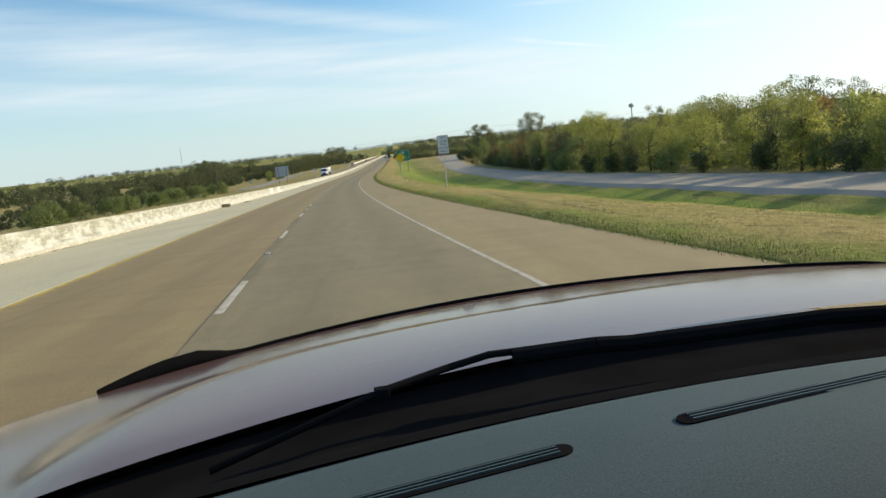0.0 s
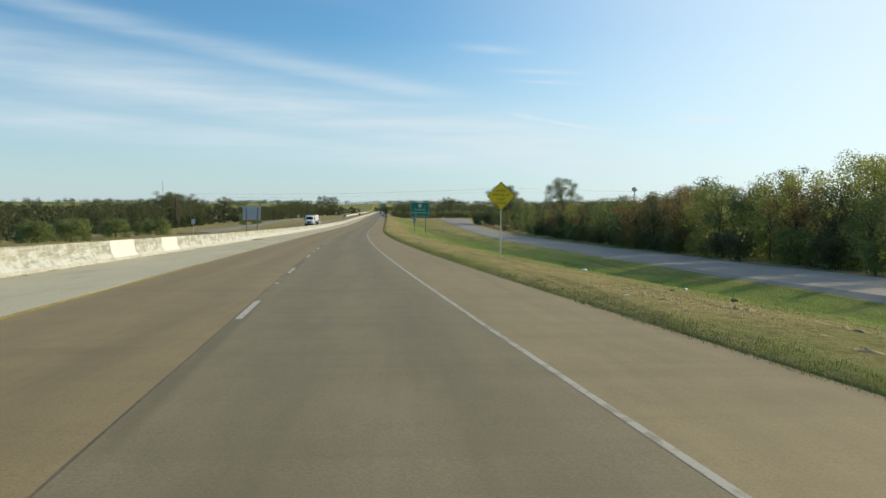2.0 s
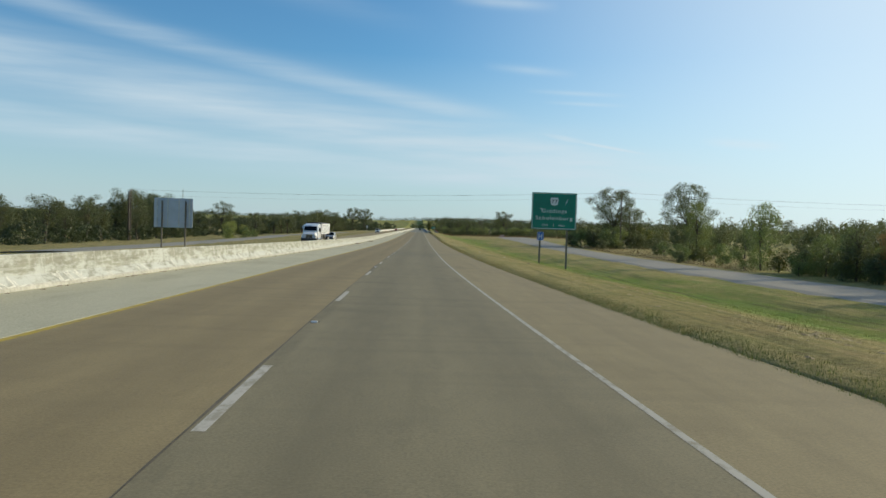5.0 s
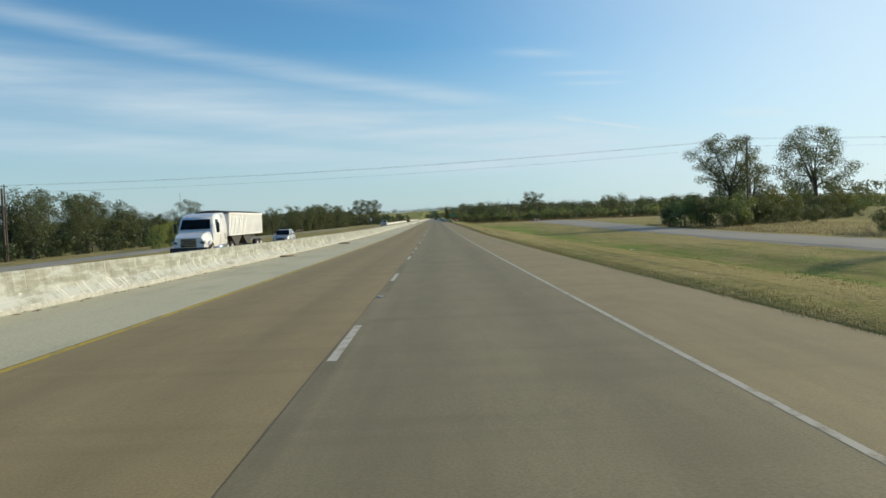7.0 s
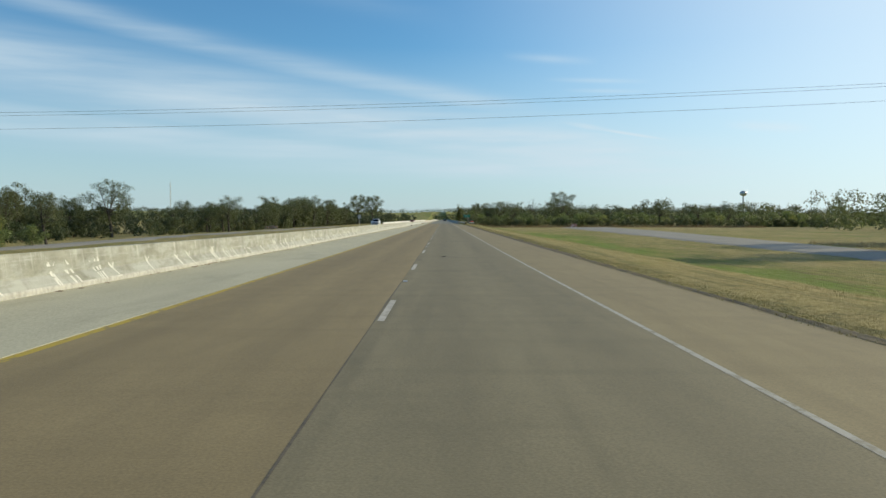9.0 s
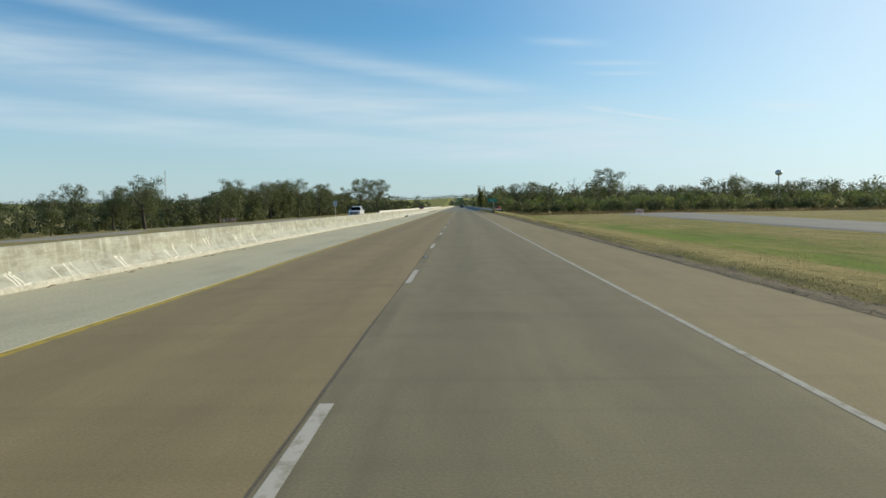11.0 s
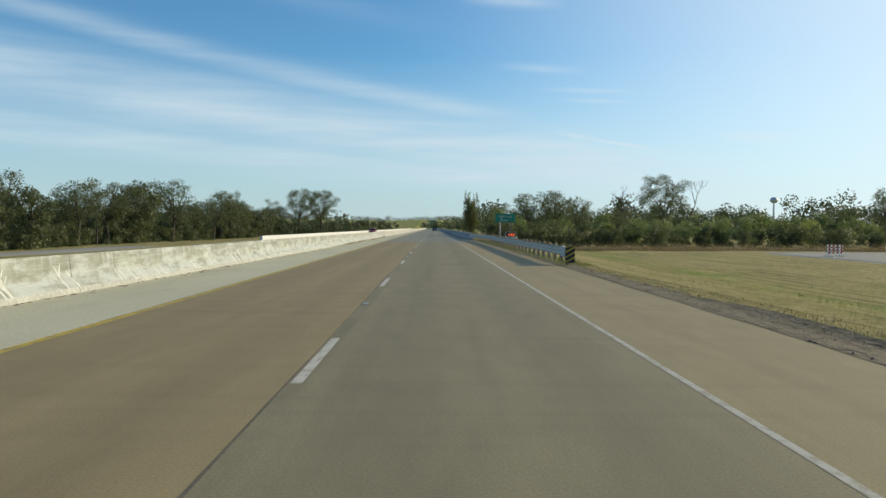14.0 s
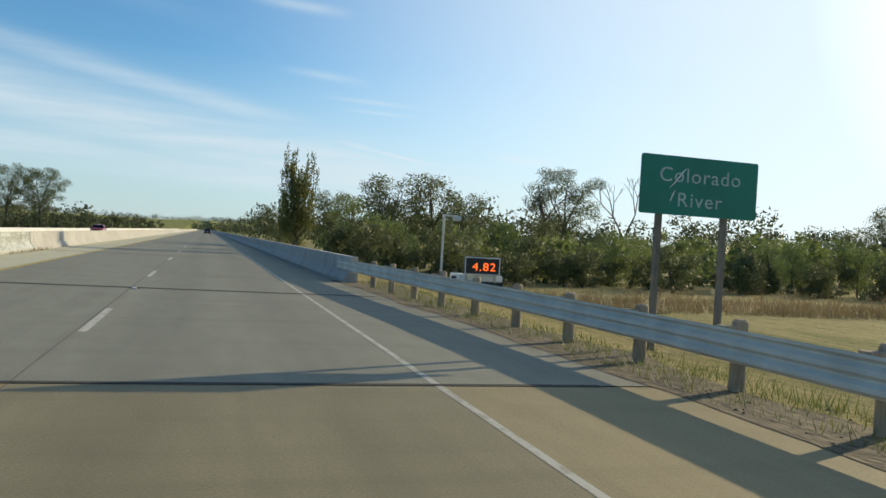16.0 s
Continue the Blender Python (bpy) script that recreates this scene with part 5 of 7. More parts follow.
def exit_sign():
    e = empty("guide_sign", at_pose(14.25, 249.3))
    for x, g in ((-1.2, -0.62), (1.25, -1.15)):
        bm = boxed(x - 0.07, x + 0.07, 0.06, 0.22, g - 0.3, 5.2)
        part("post", bm, M["post_wood"], e, "dark weathered steel post")
    part("panel", plate(rounded(-2.05, 2.05, 2.47, 5.8, 0.12), 0.04), M["sign_green"], e)
    part("border", frame_of(-2.0, 2.0, 2.52, 5.75, 0.05, 0.1), M["sign_white"], e)
    for x in (-1.2, 1.25):
        for z in (2.9, 3.9, 5.0):
            part("bracket", boxed(x - 0.25, x + 0.25, 0.042, 0.075, z - 0.03, z + 0.03), M["galv"], e)
    shield = [(-0.34, 4.95), (-0.3, 4.72), (0, 4.62), (0.3, 4.72), (0.34, 4.95), (0.38, 5.18), (0.3, 5.38), (0.12, 5.34), (0, 5.4), (-0.12, 5.34), (-0.3, 5.38), (-0.38, 5.18)]
    part("route_shield", plate(shield, 0.01, -0.012), M["sign_white"], e, "white route shield")
    words("77", 0.52, M["black"], 0, 4.82, e, y=-0.016)
    words("Giddings", 0.5, M["sign_white"], 0, 3.98, e, width=2.3)
    words("Schulenburg", 0.5, M["sign_white"], 0, 3.34, e, width=3.4)
    words("EXIT", 0.26, M["sign_white"], -0.78, 2.76, e)
    words("1", 0.4, M["sign_white"], 0.0, 2.72, e)
    words("MILE", 0.26, M["sign_white"], 0.74, 2.76, e)
    scratch(e, [(1.02, 4.72), (1.1, 4.95), (1.2, 5.12), (1.16, 5.2)], 0.035)
    scratch(e, [(-1.3, 4.28), (-1.22, 4.36), (-1.12, 4.3), (-1.05, 4.12)], 0.045)
    return tagged(e, "green guide sign reading Giddings Schulenburg exit 1 mile", "guide sign")


def at_pose(u, y, turn=0.0):
    p = at(u, y)
    return pose(p.x, p.y, p.z, 0, 0, turn)


def hospital_sign():
    e = empty("hospital_sign", at_pose(13.04, 249.05))
    part("board", plate(rounded(-0.3, 0.3, 1.45, 2.2, 0.05), 0.01), M["sign_blue"], e)
    part("border", frame_of(-0.285, 0.285, 1.465, 2.185, 0.018, 0.04), M["sign_white"], e)
    bm = bmesh.new()
    for x0, x1, z0, z1 in ((-0.17, -0.09, 1.58, 2.06), (0.09, 0.17, 1.58, 2.06), (-0.09, 0.09, 1.78, 1.86)):
        box(bm, x0, x1, -0.006, -0.002, z0, z1)
    part("letter", bm, M["sign_white"], e, "white letter H")
    part("bracket", boxed(-0.04, 0.04, 0.01, 0.1, 1.6, 2.1), M["galv"], e)
    return tagged(e, "small blue hospital sign with white H below the guide sign", "road sign")


def river_sign():
    e = empty("guide_sign", at_pose(8.45, 572.4, 0))
    for x, g in ((-0.62, -0.25), (0.5, -0.4)):
        part("post", boxed(x - 0.04, x + 0.04, 0.05, 0.13, g - 0.3, 2.8), M["post_wood"], e, "rust-brown steel post")
    part("panel", plate(rounded(-1.0, 1.0, 2.01, 2.88, 0.04), 0.02), M["sign_green"], e)
    words("Colorado", 0.3, M["sign_faded"], 0.0, 2.5, e, width=1.38)
    words("River", 0.3, M["sign_faded"], 0.0, 2.14, e, width=0.78)
    for x in (-0.62, 0.5):
        part("bracket", boxed(x - 0.14, x + 0.14, 0.021, 0.05, 2.4, 2.46), M["galv"], e)
    scratch(e, [(-0.52, 2.4), (-0.42, 2.5), (-0.28, 2.68), (-0.22, 2.72)], 0.018)
    scratch(e, [(-0.5, 2.2), (-0.46, 2.3), (-0.42, 2.38)], 0.014)
    return tagged(e, "green sign reading Colorado River, its lettering faded", "guide sign")


def back_of_guide_sign():
    e = empty("guide_sign", at_pose(-25.2, 266.3, 2))
    for x in (-1.2, 1.35):
        part("post", boxed(x - 0.07, x + 0.07, -0.2, -0.06, -1.1, 4.5), M["post_wood"], e, "dark steel post")
    part("panel", plate(rounded(-2.1, 2.1, 1.55, 4.8, 0.1), 0.04), M["sign_back"], e, "bare grey aluminium back")
    for x in (-1.75, -0.6, 0.6, 1.75):
        part("stiffener", boxed(x - 0.05, x + 0.05, -0.06, -0.002, 1.6, 4.75), M["galv"], e)
    return tagged(e, "grey back of a large guide sign for the opposite traffic", "guide sign")


def small_back(u, y, shape, zc, r, label, turn=0):
    e = empty("road_sign", foot(u, y, turn))
    g = lay(u, y)
    part("post", tube(bmesh.new(), (0, -0.05, -0.3), (0, -0.05, zc - g + r * 0.7), 0.035, n=8), M["galv"], e)
    part("board", plate([(x * r, zc - g + z * r) for x, z in shape], 0.012), M["sign_back"], e, "bare aluminium back of the sign")
    return tagged(e, label, "road sign")


lane_sign()
ice_sign()
exit_sign()
hospital_sign()
river_sign()
back_of_guide_sign()
small_back(-24.2, 359.6, [(0, 1), (1, 0), (0, -1), (-1, 0)], 2.0, 0.66, "grey back of a diamond warning sign on a post")
small_back(-21.4, 530.4, [(-0.6, -0.8), (0.6, -0.8), (0.6, 0.8), (-0.6, 0.8)], 2.0, 0.62, "grey back of an upright rectangular sign on a post")
small_back(-25.2, 207.7, [(-0.6, -0.8), (0.6, -0.8), (0.6, 0.8), (-0.6, 0.8)], 1.55, 0.5, "grey back of a small rectangular sign on a post")


# ---- guardrail ----
RAIL_U = [(523.5, 6.62), (570, 6.62), (576, 6.35), (582, 5.95), (588, 5.62)]
BEAM = [(0.0, 0.36), (0.045, 0.4), (0.045, 0.44), (0.0, 0.48), (0.0, 0.5), (0.045, 0.54), (0.045, 0.58), (0.0, 0.62), (0.0, 0.64), (0.045, 0.67), (0.05, 0.7),
        (0.056, 0.703), (0.057, 0.672), (0.012, 0.64), (0.012, 0.62), (0.057, 0.583), (0.057, 0.537), (0.012, 0.5), (0.012, 0.48), (0.057, 0.443), (0.057, 0.397), (0.012, 0.357)]


def guardrail():
    root = tagged(empty("guardrail"), "galvanised steel guardrail on timber posts before the bridge", "guardrail")
    y = 524.2
    while y < 586:
        ob = sweep("rail", [(-u, z) for u, z in BEAM], y, min(y + 3.81, 588.0) - 0.004, 1.0, M["galv"], lambda s: along(RAIL_U, s))
        ob.parent = root
        y += 3.81
    me_post = me_block = None
    rnd = random.Random(2)
    y = 525.4
    while y < 585:
        u = along(RAIL_U, y)
        if me_post is None:
            a = tube(bmesh.new(), (0.27, 0, -0.55), (0.27, 0, 0.74), 0.088, 0.084, 14)
            tube(a, (0.27, 0, 0.735), (0.27, 0, 0.765), 0.084, 0.06, 14)
            p = part("post", a, M["rail_post"], root)
            b = part("block", boxed(0.015, 0.19, -0.07, 0.07, 0.4, 0.7, 0.01), M["rail_post"], root)
            me_post, me_block = p.data, b.data
        else:
            p, b = bare("post", me_post, root), bare("block", me_block, root)
        m = spot(u, y, rnd.uniform(-0.02, 0.02), rnd.uniform(-3, 3))
        p.matrix_world = m
        b.matrix_world = m
        y += 1.905
    # striped end plate
    hp = empty("end_marker", spot(6.72, 523.9, 0.0))
    part("plate", plate(rounded(-0.24, 0.12, 0.1, 0.78, 0.02), 0.05), M["black"], hp)
    for k in range(4):
        z = 0.16 + k * 0.2
        pts = [(-0.235, z + 0.0), (-0.235, z - 0.07), (0.115, z + 0.13), (0.115, z + 0.2)]
        pts = [(x, min(0.775, max(0.105, zz))) for x, zz in pts]
        part("stripe", plate(pts, 0.004, -0.006), M["sign_amber"], hp, "yellow diagonal stripe")
    part("housing", boxed(-0.3, 0.0, 0.06, 0.9, 0.33, 0.74, 0.03), M["galv"], hp)
    part("strut", boxed(-0.2, -0.08, 0.1, 0.25, -0.3, 0.5), M["post_wood"], hp)
    tagged(hp, "guardrail end plate with black and yellow diagonal stripes", "end marker")
    pad = slab_patch()
    return root


def slab_patch():
    verts, faces = [], []
    ys = np.linspace(520.5, 587, 40)
    for i, y in enumerate(ys):
        w = 7.35 + 0.12 * math.sin(y * 1.3)
        verts += [at(6.21, y, 0.0), at(w, y, -0.005), at(w + 0.1, y, -0.2)]
        if i:
            a = 3 * i
            faces += [(a - 3, a - 2, a + 1, a), (a - 2, a - 1, a + 2, a + 1)]
    ob = new("mow_strip", mesh_of("mow_strip", verts, faces, M["shoulder_right"]))
    return tagged(ob, "concrete mow strip under the guardrail", "pavement", kind="structure")


guardrail()


# ---- poles, wires, mast ----
def utility_pole(u, y, height, label, arms=1, pair=0.0):
    e = empty("utility_pole", foot(u, y))
    part("pole", tube(bmesh.new(), (0, 0, -0.5), (0, 0, height), 0.17, 0.11, 10), M["pole_wood"], e)
    if pair:
        part("pole", tube(bmesh.new(), (-pair, 0.2, -0.5), (-pair, 0.2, height - 0.6), 0.3, 0.2, 10), M["pole_wood"], e)
        for z in (2.4, 6.0, 9.6):
            part("brace", boxed(-pair, 0, -0.04, 0.14, z - 0.08, z + 0.08, 0.008), M["pole_wood"], e)
    for k in range(arms):
        z = height - 0.35 - 1.1 * k
        part("crossarm", boxed(-0.06, 0.06, -1.1, 1.1, z - 0.06, z + 0.06, 0.008), M["pole_wood"], e)
        for s in (-0.95, 0.0, 0.95):
            bm = tube(bmesh.new(), (0, s, z + 0.06), (0, s, z + 0.2), 0.035, 0.05, 8)
            part("insulator", bm, M["black_trim"], e)
    return tagged(e, label, "utility pole")


poles = [(53.3, 380.0, 14.6), (-73.1, 386.7, 13.4)]
utility_pole(*poles[0], "tall timber utility pole beside the oaks")
utility_pole(*poles[1], "pair of tall timber utility poles standing before the woods", 2, 0.55)
utility_pole(180, 372, 14.0, "timber utility pole far across the field")


def wire(a, b, sag):
    bm = bmesh.new()
    pts = []
    for i in range(17):
        t = i / 16
        p = a.lerp(b, t)
        p.z -= sag * 4 * t * (1 - t)
        pts.append(p)
    rings = [[bm.verts.new(p + Vector((0, 0.011 * math.cos(k * 1.2566), 0.011 * math.sin(k * 1.2566)))) for k in range(5)] for p in pts]
    for r0, r1 in zip(rings, rings[1:]):
        for k in range(5):
            bm.faces.new((r0[k], r0[(k + 1) % 5], r1[(k + 1) % 5], r1[k]))
    return tagged(part("power_line", bm, M["wire"]), "dark power line strung across the highway", "power line", "power lines between the poles")


for s, dz in ((-0.95, 0.0), (0.95, 0.0), (0.0, -1.25)):
    a = on_ground(53.3, 380.0) + Vector((0, s, 14.4 + dz))
    b = on_ground(-73.1, 386.7) + Vector((0, s, 13.25 + dz))
    wire(a, b, 1.1)
    wire(a, on_ground(180, 372) + Vector((0, s, 13.8 + dz)), 1.2)


def mast(u, y, height, label, r=0.55):
    e = empty("radio_mast", foot(u, y))
    bm = bmesh.new()
    pts = [(r * math.cos(a), r * math.sin(a)) for a in (0.5, 2.594, 4.689)]
    for x, z in pts:
        tube(bm, (x, z, 0), (x, z, height), 0.11, n=5)
    for k in range(int(height / 1.6)):
        z = 1.6 * k
        for i in range(3):
            p, q = pts[i], pts[(i + 1) % 3]
            tube(bm, (*p, z), (*q, z + 1.6), 0.05, n=4, caps=False)
    part("lattice", bm, M["galv"], e)
    part("antenna", tube(bmesh.new(), (0, 0, height), (0, 0, height + 3), 0.06, n=6), M["galv"], e)
    return tagged(e, label, "mast")


mast(-300, 1200, 43, "slender lattice radio mast far behind the woods")


def water_tower():
    e = empty("water_tower", foot(528, 1725))
    bm = bmesh.new()
    bmesh.ops.create_uvsphere(bm, u_segments=20, v_segments=12, radius=6.0)
    for v in bm.verts:
        v.co = Vector((v.co.x, v.co.y, v.co.z * 0.8 + 40))
    part("tank", bm, M["silver_car"], e, smooth=True)
    part("stem", tube(bmesh.new(), (0, 0, -1), (0, 0, 36.5), 2.0, 1.2, 14), M["silver_car"], e)
    return tagged(e, "grey round water tower far above the trees", "water tower")


water_tower()


# ---- barricade, fence, message board ----
def barricade(u, y, turn, lift):
    e = empty("barricade", Matrix.Translation((0, 0, lift)) @ foot(u, y, turn))
    for x in (-0.85, 0.85):
        part("upright", boxed(x - 0.04, x + 0.04, 0.02, 0.1, 0, 1.2), M["sign_white"], e)
        part("foot", boxed(x - 0.04, x + 0.04, -0.5, 0.6, 0, 0.08), M["galv"], e)
    for z in (0.3, 0.66, 1.0):
        part("rail", boxed(-1.2, 1.2, -0.012, 0.014, z, z + 0.2, 0.004), M["sign_white"], e)
        for k in range(4):
            x = -1.05 + 0.6 * k
            part("stripe", plate([(x, z + 0.004), (x + 0.3, z + 0.004), (x + 0.42, z + 0.196), (x + 0.12, z + 0.196)], 0.003, -0.016), M["tail_red"], e, "red slanted stripe")
    return tagged(e, "white road-closed barricade with red stripes on the grass", "barricade", "barricades")


barricade(42.9, 574.8, 25, 0.14)
barricade(-57.6, 582.0, 12, 0.0)
barricade(-55.0, 582.4, 8, 0.0)


def message_board():
    e = empty("message_board", pose(*at(10.5, 587.7, lay(10.5, 587.7)), 0, 0, 0) @ Matrix.Diagonal((0.86, 0.86, 0.92, 1)))
    g = lay(10.5, 587.7)
    part("housing", boxed(-0.74, 0.74, 0.0, 0.14, 0.43 - g, 1.1 - g, 0.015), M["black_trim"], e, "dark sign housing")
    part("rim", frame_of(-0.74, 0.74, 0.43 - g, 1.1 - g, 0.05, 0.03), M["sign_back"], e)
    words("4.82", 0.42, M["led"], 0.06, 0.6 - g, e, y=-0.012, name="led_digit", width=0.95)
    for x in (-0.6, 0.6):
        part("mast", boxed(x - 0.04, x + 0.04, 0.15, 0.23, 0.1, 1.05 - g), M["galv"], e)
    part("body", boxed(-0.85, 0.95, 0.2, 1.6, 0.45, 0.43 - g, 0.05), M["white_car"], e, "white equipment box")
    part("chassis", boxed(-0.85, 0.95, 0.15, 1.8, 0.3, 0.45, 0.02), M["black_trim"], e)
    for x in (-0.95, 0.9):
        w = part("wheel", tube(bmesh.new(), (x, 0.9, 0.3), (x + 0.15, 0.9, 0.3), 0.3, n=18), M["rubber"], e)
        part("rim", tube(bmesh.new(), (x - 0.01, 0.9, 0.3), (x + 0.16, 0.9, 0.3), 0.17, n=14), M["sign_back"], w)
    return tagged(e, "trailer message board with lit orange digits on a white box", "message board")


message_board()


def flood_light():
    e = empty("flood_light", foot(9.3, 588.6))
    part("pole", tube(bmesh.new(), (0, 0, -0.2), (0, 0, 2.5), 0.045, n=8), M["galv"], e)
    part("arm", boxed(-0.05, 0.5, -0.03, 0.03, 2.44, 2.5), M["galv"], e)
    part("lamp", boxed(0.34, 0.6, -0.1, 0.1, 2.3, 2.46, 0.02), M["sign_back"], e)
    return tagged(e, "slim steel pole with an unlit lamp beside the message board", "lamp post")


flood_light()


# ---- litter on the shoulder ----
def litter(u, y, mat, size, label, seed):
    rnd = random.Random(seed)
    bm = bmesh.new()
    bmesh.ops.create_icosphere(bm, subdivisions=2, radius=1.0)
    for v in bm.verts:
        k = 1 + 0.45 * noise.noise(v.co * 1.7 + Vector((seed, 0, 0)))
        v.co = Vector((v.co.x * size[0] * k, v.co.y * size[1] * k, max(0.0, (v.co.z * k + 0.55)) * size[2]))
    ob = part("litter", bm, mat, None, smooth=True)
    ob.matrix_world = spot(u, y, 0.003, rnd.uniform(0, 180))
    return tagged(ob, label, "litter")


def carton():
    e = empty("carton", spot(-7.45, 68.0, 0.004, 24))
    part("body", prism([(-0.3, 0.0), (0.27, 0.0), (0.31, 0.24), (-0.27, 0.27)], -0.2, 0.2, "y"), M["cardboard"], e)
    part("flap", prism([(-0.27, 0.268), (-0.45, 0.31), (-0.45, 0.318), (-0.265, 0.28)], -0.19, 0.19, "y"), M["cardboard"], e)
    part("flap", prism([(0.31, 0.238), (0.5, 0.2), (0.505, 0.208), (0.312, 0.25)], -0.19, 0.19, "y"), M["cardboard"], e)
    return tagged(e, "open brown cardboard carton lying by the barrier", "carton")


carton()
litter(-6.95, 78.1, M["debris"], (0.22, 0.5, 0.07), "flattened brown cardboard on the shoulder", 2)
litter(-6.85, 77.2, M["bag"], (0.08, 0.15, 0.04), "scrap of white paper on the shoulder", 3)
def shred_heap(u, y, wide, deep, high, count, label, seed):
    """A loose heap of torn, curled strips."""
    rnd = random.Random(seed)
    verts, faces = [], []
    for i in range(count):
        a, r = rnd.uniform(0, math.tau), math.sqrt(rnd.random())
        cx, cy, cz = wide * r * math.cos(a), deep * r * math.sin(a), high * (1 - r * r) * rnd.uniform(0.2, 1.0)
        turn, long, broad, curl, lift = rnd.uniform(0, math.tau), rnd.uniform(0.1, 0.28), rnd.uniform(0.015, 0.045), rnd.uniform(-1.4, 1.4), rnd.uniform(0.0, 0.06)
        b = len(verts)
        for k in range(4):
            s = k / 3 - 0.5
            g = turn + curl * s
            px, py, pz = cx + long * s * math.cos(g), cy + long * s * math.sin(g), max(0.004, cz + lift * (1 - 4 * s * s))
            for side, up in ((-1, 0), (1, 0.012), (1, 0.02), (-1, 0.008)):
                verts.append((px - side * broad * math.sin(g), py + side * broad * math.cos(g), pz + up))
        for k in range(3):
            q = b + 4 * k
            faces += [(q + j, q + (j + 1) % 4, q + 4 + (j + 1) % 4, q + 4 + j) for j in range(4)]
        faces += [(b + 3, b + 2, b + 1, b), (b + 12, b + 13, b + 14, b + 15)]
    ob = new("litter", mesh_of("litter", verts, faces, M["shreds"]))
    ob.matrix_world = spot(u, y, 0.003, 0)
    return tagged(ob, label, "litter")


shred_heap(-6.7, 147.7, 0.4, 0.85, 0.1, 110, "loose heap of pale torn shreds by the barrier", 4)
shred_heap(-6.5, 149.5, 0.15, 0.3, 0.07, 16, "few torn pale shreds on the shoulder", 5)
litter(-6.5, 288.7, M["debris"], (0.2, 0.55, 0.06), "flattened brown rag on the shoulder", 6)
litter(-6.35, 312.8, M["debris"], (0.2, 0.6, 0.07), "dark flattened rubber strip on the shoulder", 7)
litter(-5.95, 492.6, M["bag"], (0.21, 0.25, 0.17), "bulging pale plastic sack by the barrier", 8)
litter(-6.1, 491.9, M["debris"], (0.1, 0.13, 0.11), "brown bundle beside the pale sack", 9)
litter(0.95, 350, M["tarp"], (0.08, 0.09, 0.014), "small dark scrap on the lane", 10)
rnd0 = random.Random(77)
for i in range(26):
    y = rnd0.uniform(70, 300)
    litter_ob = litter(rnd0.uniform(6.8, 9.5), y, M["bag" if i % 2 else "debris"], (rnd0.uniform(0.03, 0.07), rnd0.uniform(0.04, 0.1), rnd0.uniform(0.015, 0.045)),
                       "scrap of white paper litter in the grass" if i % 2 else "clod of bare brown earth in the grass", 20 + i)
    litter_ob.location.z += lay(8, y) - 0.01


# ---- vehicles ----
def wheel(parent, x, y, r, w, side):
    out = 1 if side > 0 else -1
    t = bmesh.new()
    tube(t, (x - w / 2, y, r), (x + w / 2, y, r), r, n=28)
    bmesh.ops.bevel(t, geom=[e for e in t.edges if len(e.link_faces) == 2 and max(len(f.verts) for f in e.link_faces) > 8], offset=0.03, segments=2, affect="EDGES")
    ty = part("wheel", t, M["rubber"], parent, "black rubber tyre", True)
    bm = bmesh.new()
    o = x + out * (w / 2 + 0.004)
    tube(bm, (o - out * 0.05, y, r), (o, y, r), r * 0.66, n=20)
    tube(bm, (o, y, r), (o + out * 0.02, y, r), r * 0.2, n=12)
    part("rim", bm, M["sign_back"], ty, "bright metal rim")
    return ty


def loft(sections, mat, name, parent, label="", smooth=True):
    """A closed skin through cross-sections; each section is a list of points of one length."""
    bm = bmesh.new()
    rows = [[bm.verts.new(p) for p in s] for s in sections]
    n = len(rows[0])
    for a, b in zip(rows, rows[1:]):
        for k in range(n):
            bm.faces.new((a[k], a[(k + 1) % n], b[(k + 1) % n], b[k]))
    bm.faces.new(rows[0][::-1])
    bm.faces.new(rows[-1])
    ob = part(name, bm, mat, parent, label)
    if smooth:
        ob.data.shade_smooth()
        ob.data.set_sharp_from_angle(angle=radians(35))
    return ob


def ring(y, half, z0, z1, tumble=0.0, r=0.1):
    """A rounded box section across the car at y."""
    t = half - tumble
    return [(-half + r * 0.5, y, z0), (half - r * 0.5, y, z0), (half, y, z0 + r), (half, y, z0 + (z1 - z0) * 0.55), (t, y, z1 - r), (t - r, y, z1), (-t + r, y, z1), (-t, y, z1 - r), (-half, y, z0 + (z1 - z0) * 0.55), (-half, y, z0 + r)]


def window_panel(pts, parent, name="window"):
    bm = bmesh.new()
    bm.faces.new([bm.verts.new(p) for p in pts])
    r = bmesh.ops.solidify(bm, geom=bm.faces[:], thickness=0.008)
    return part(name, bm, M["glass_dark"], parent, "dark tinted glass")


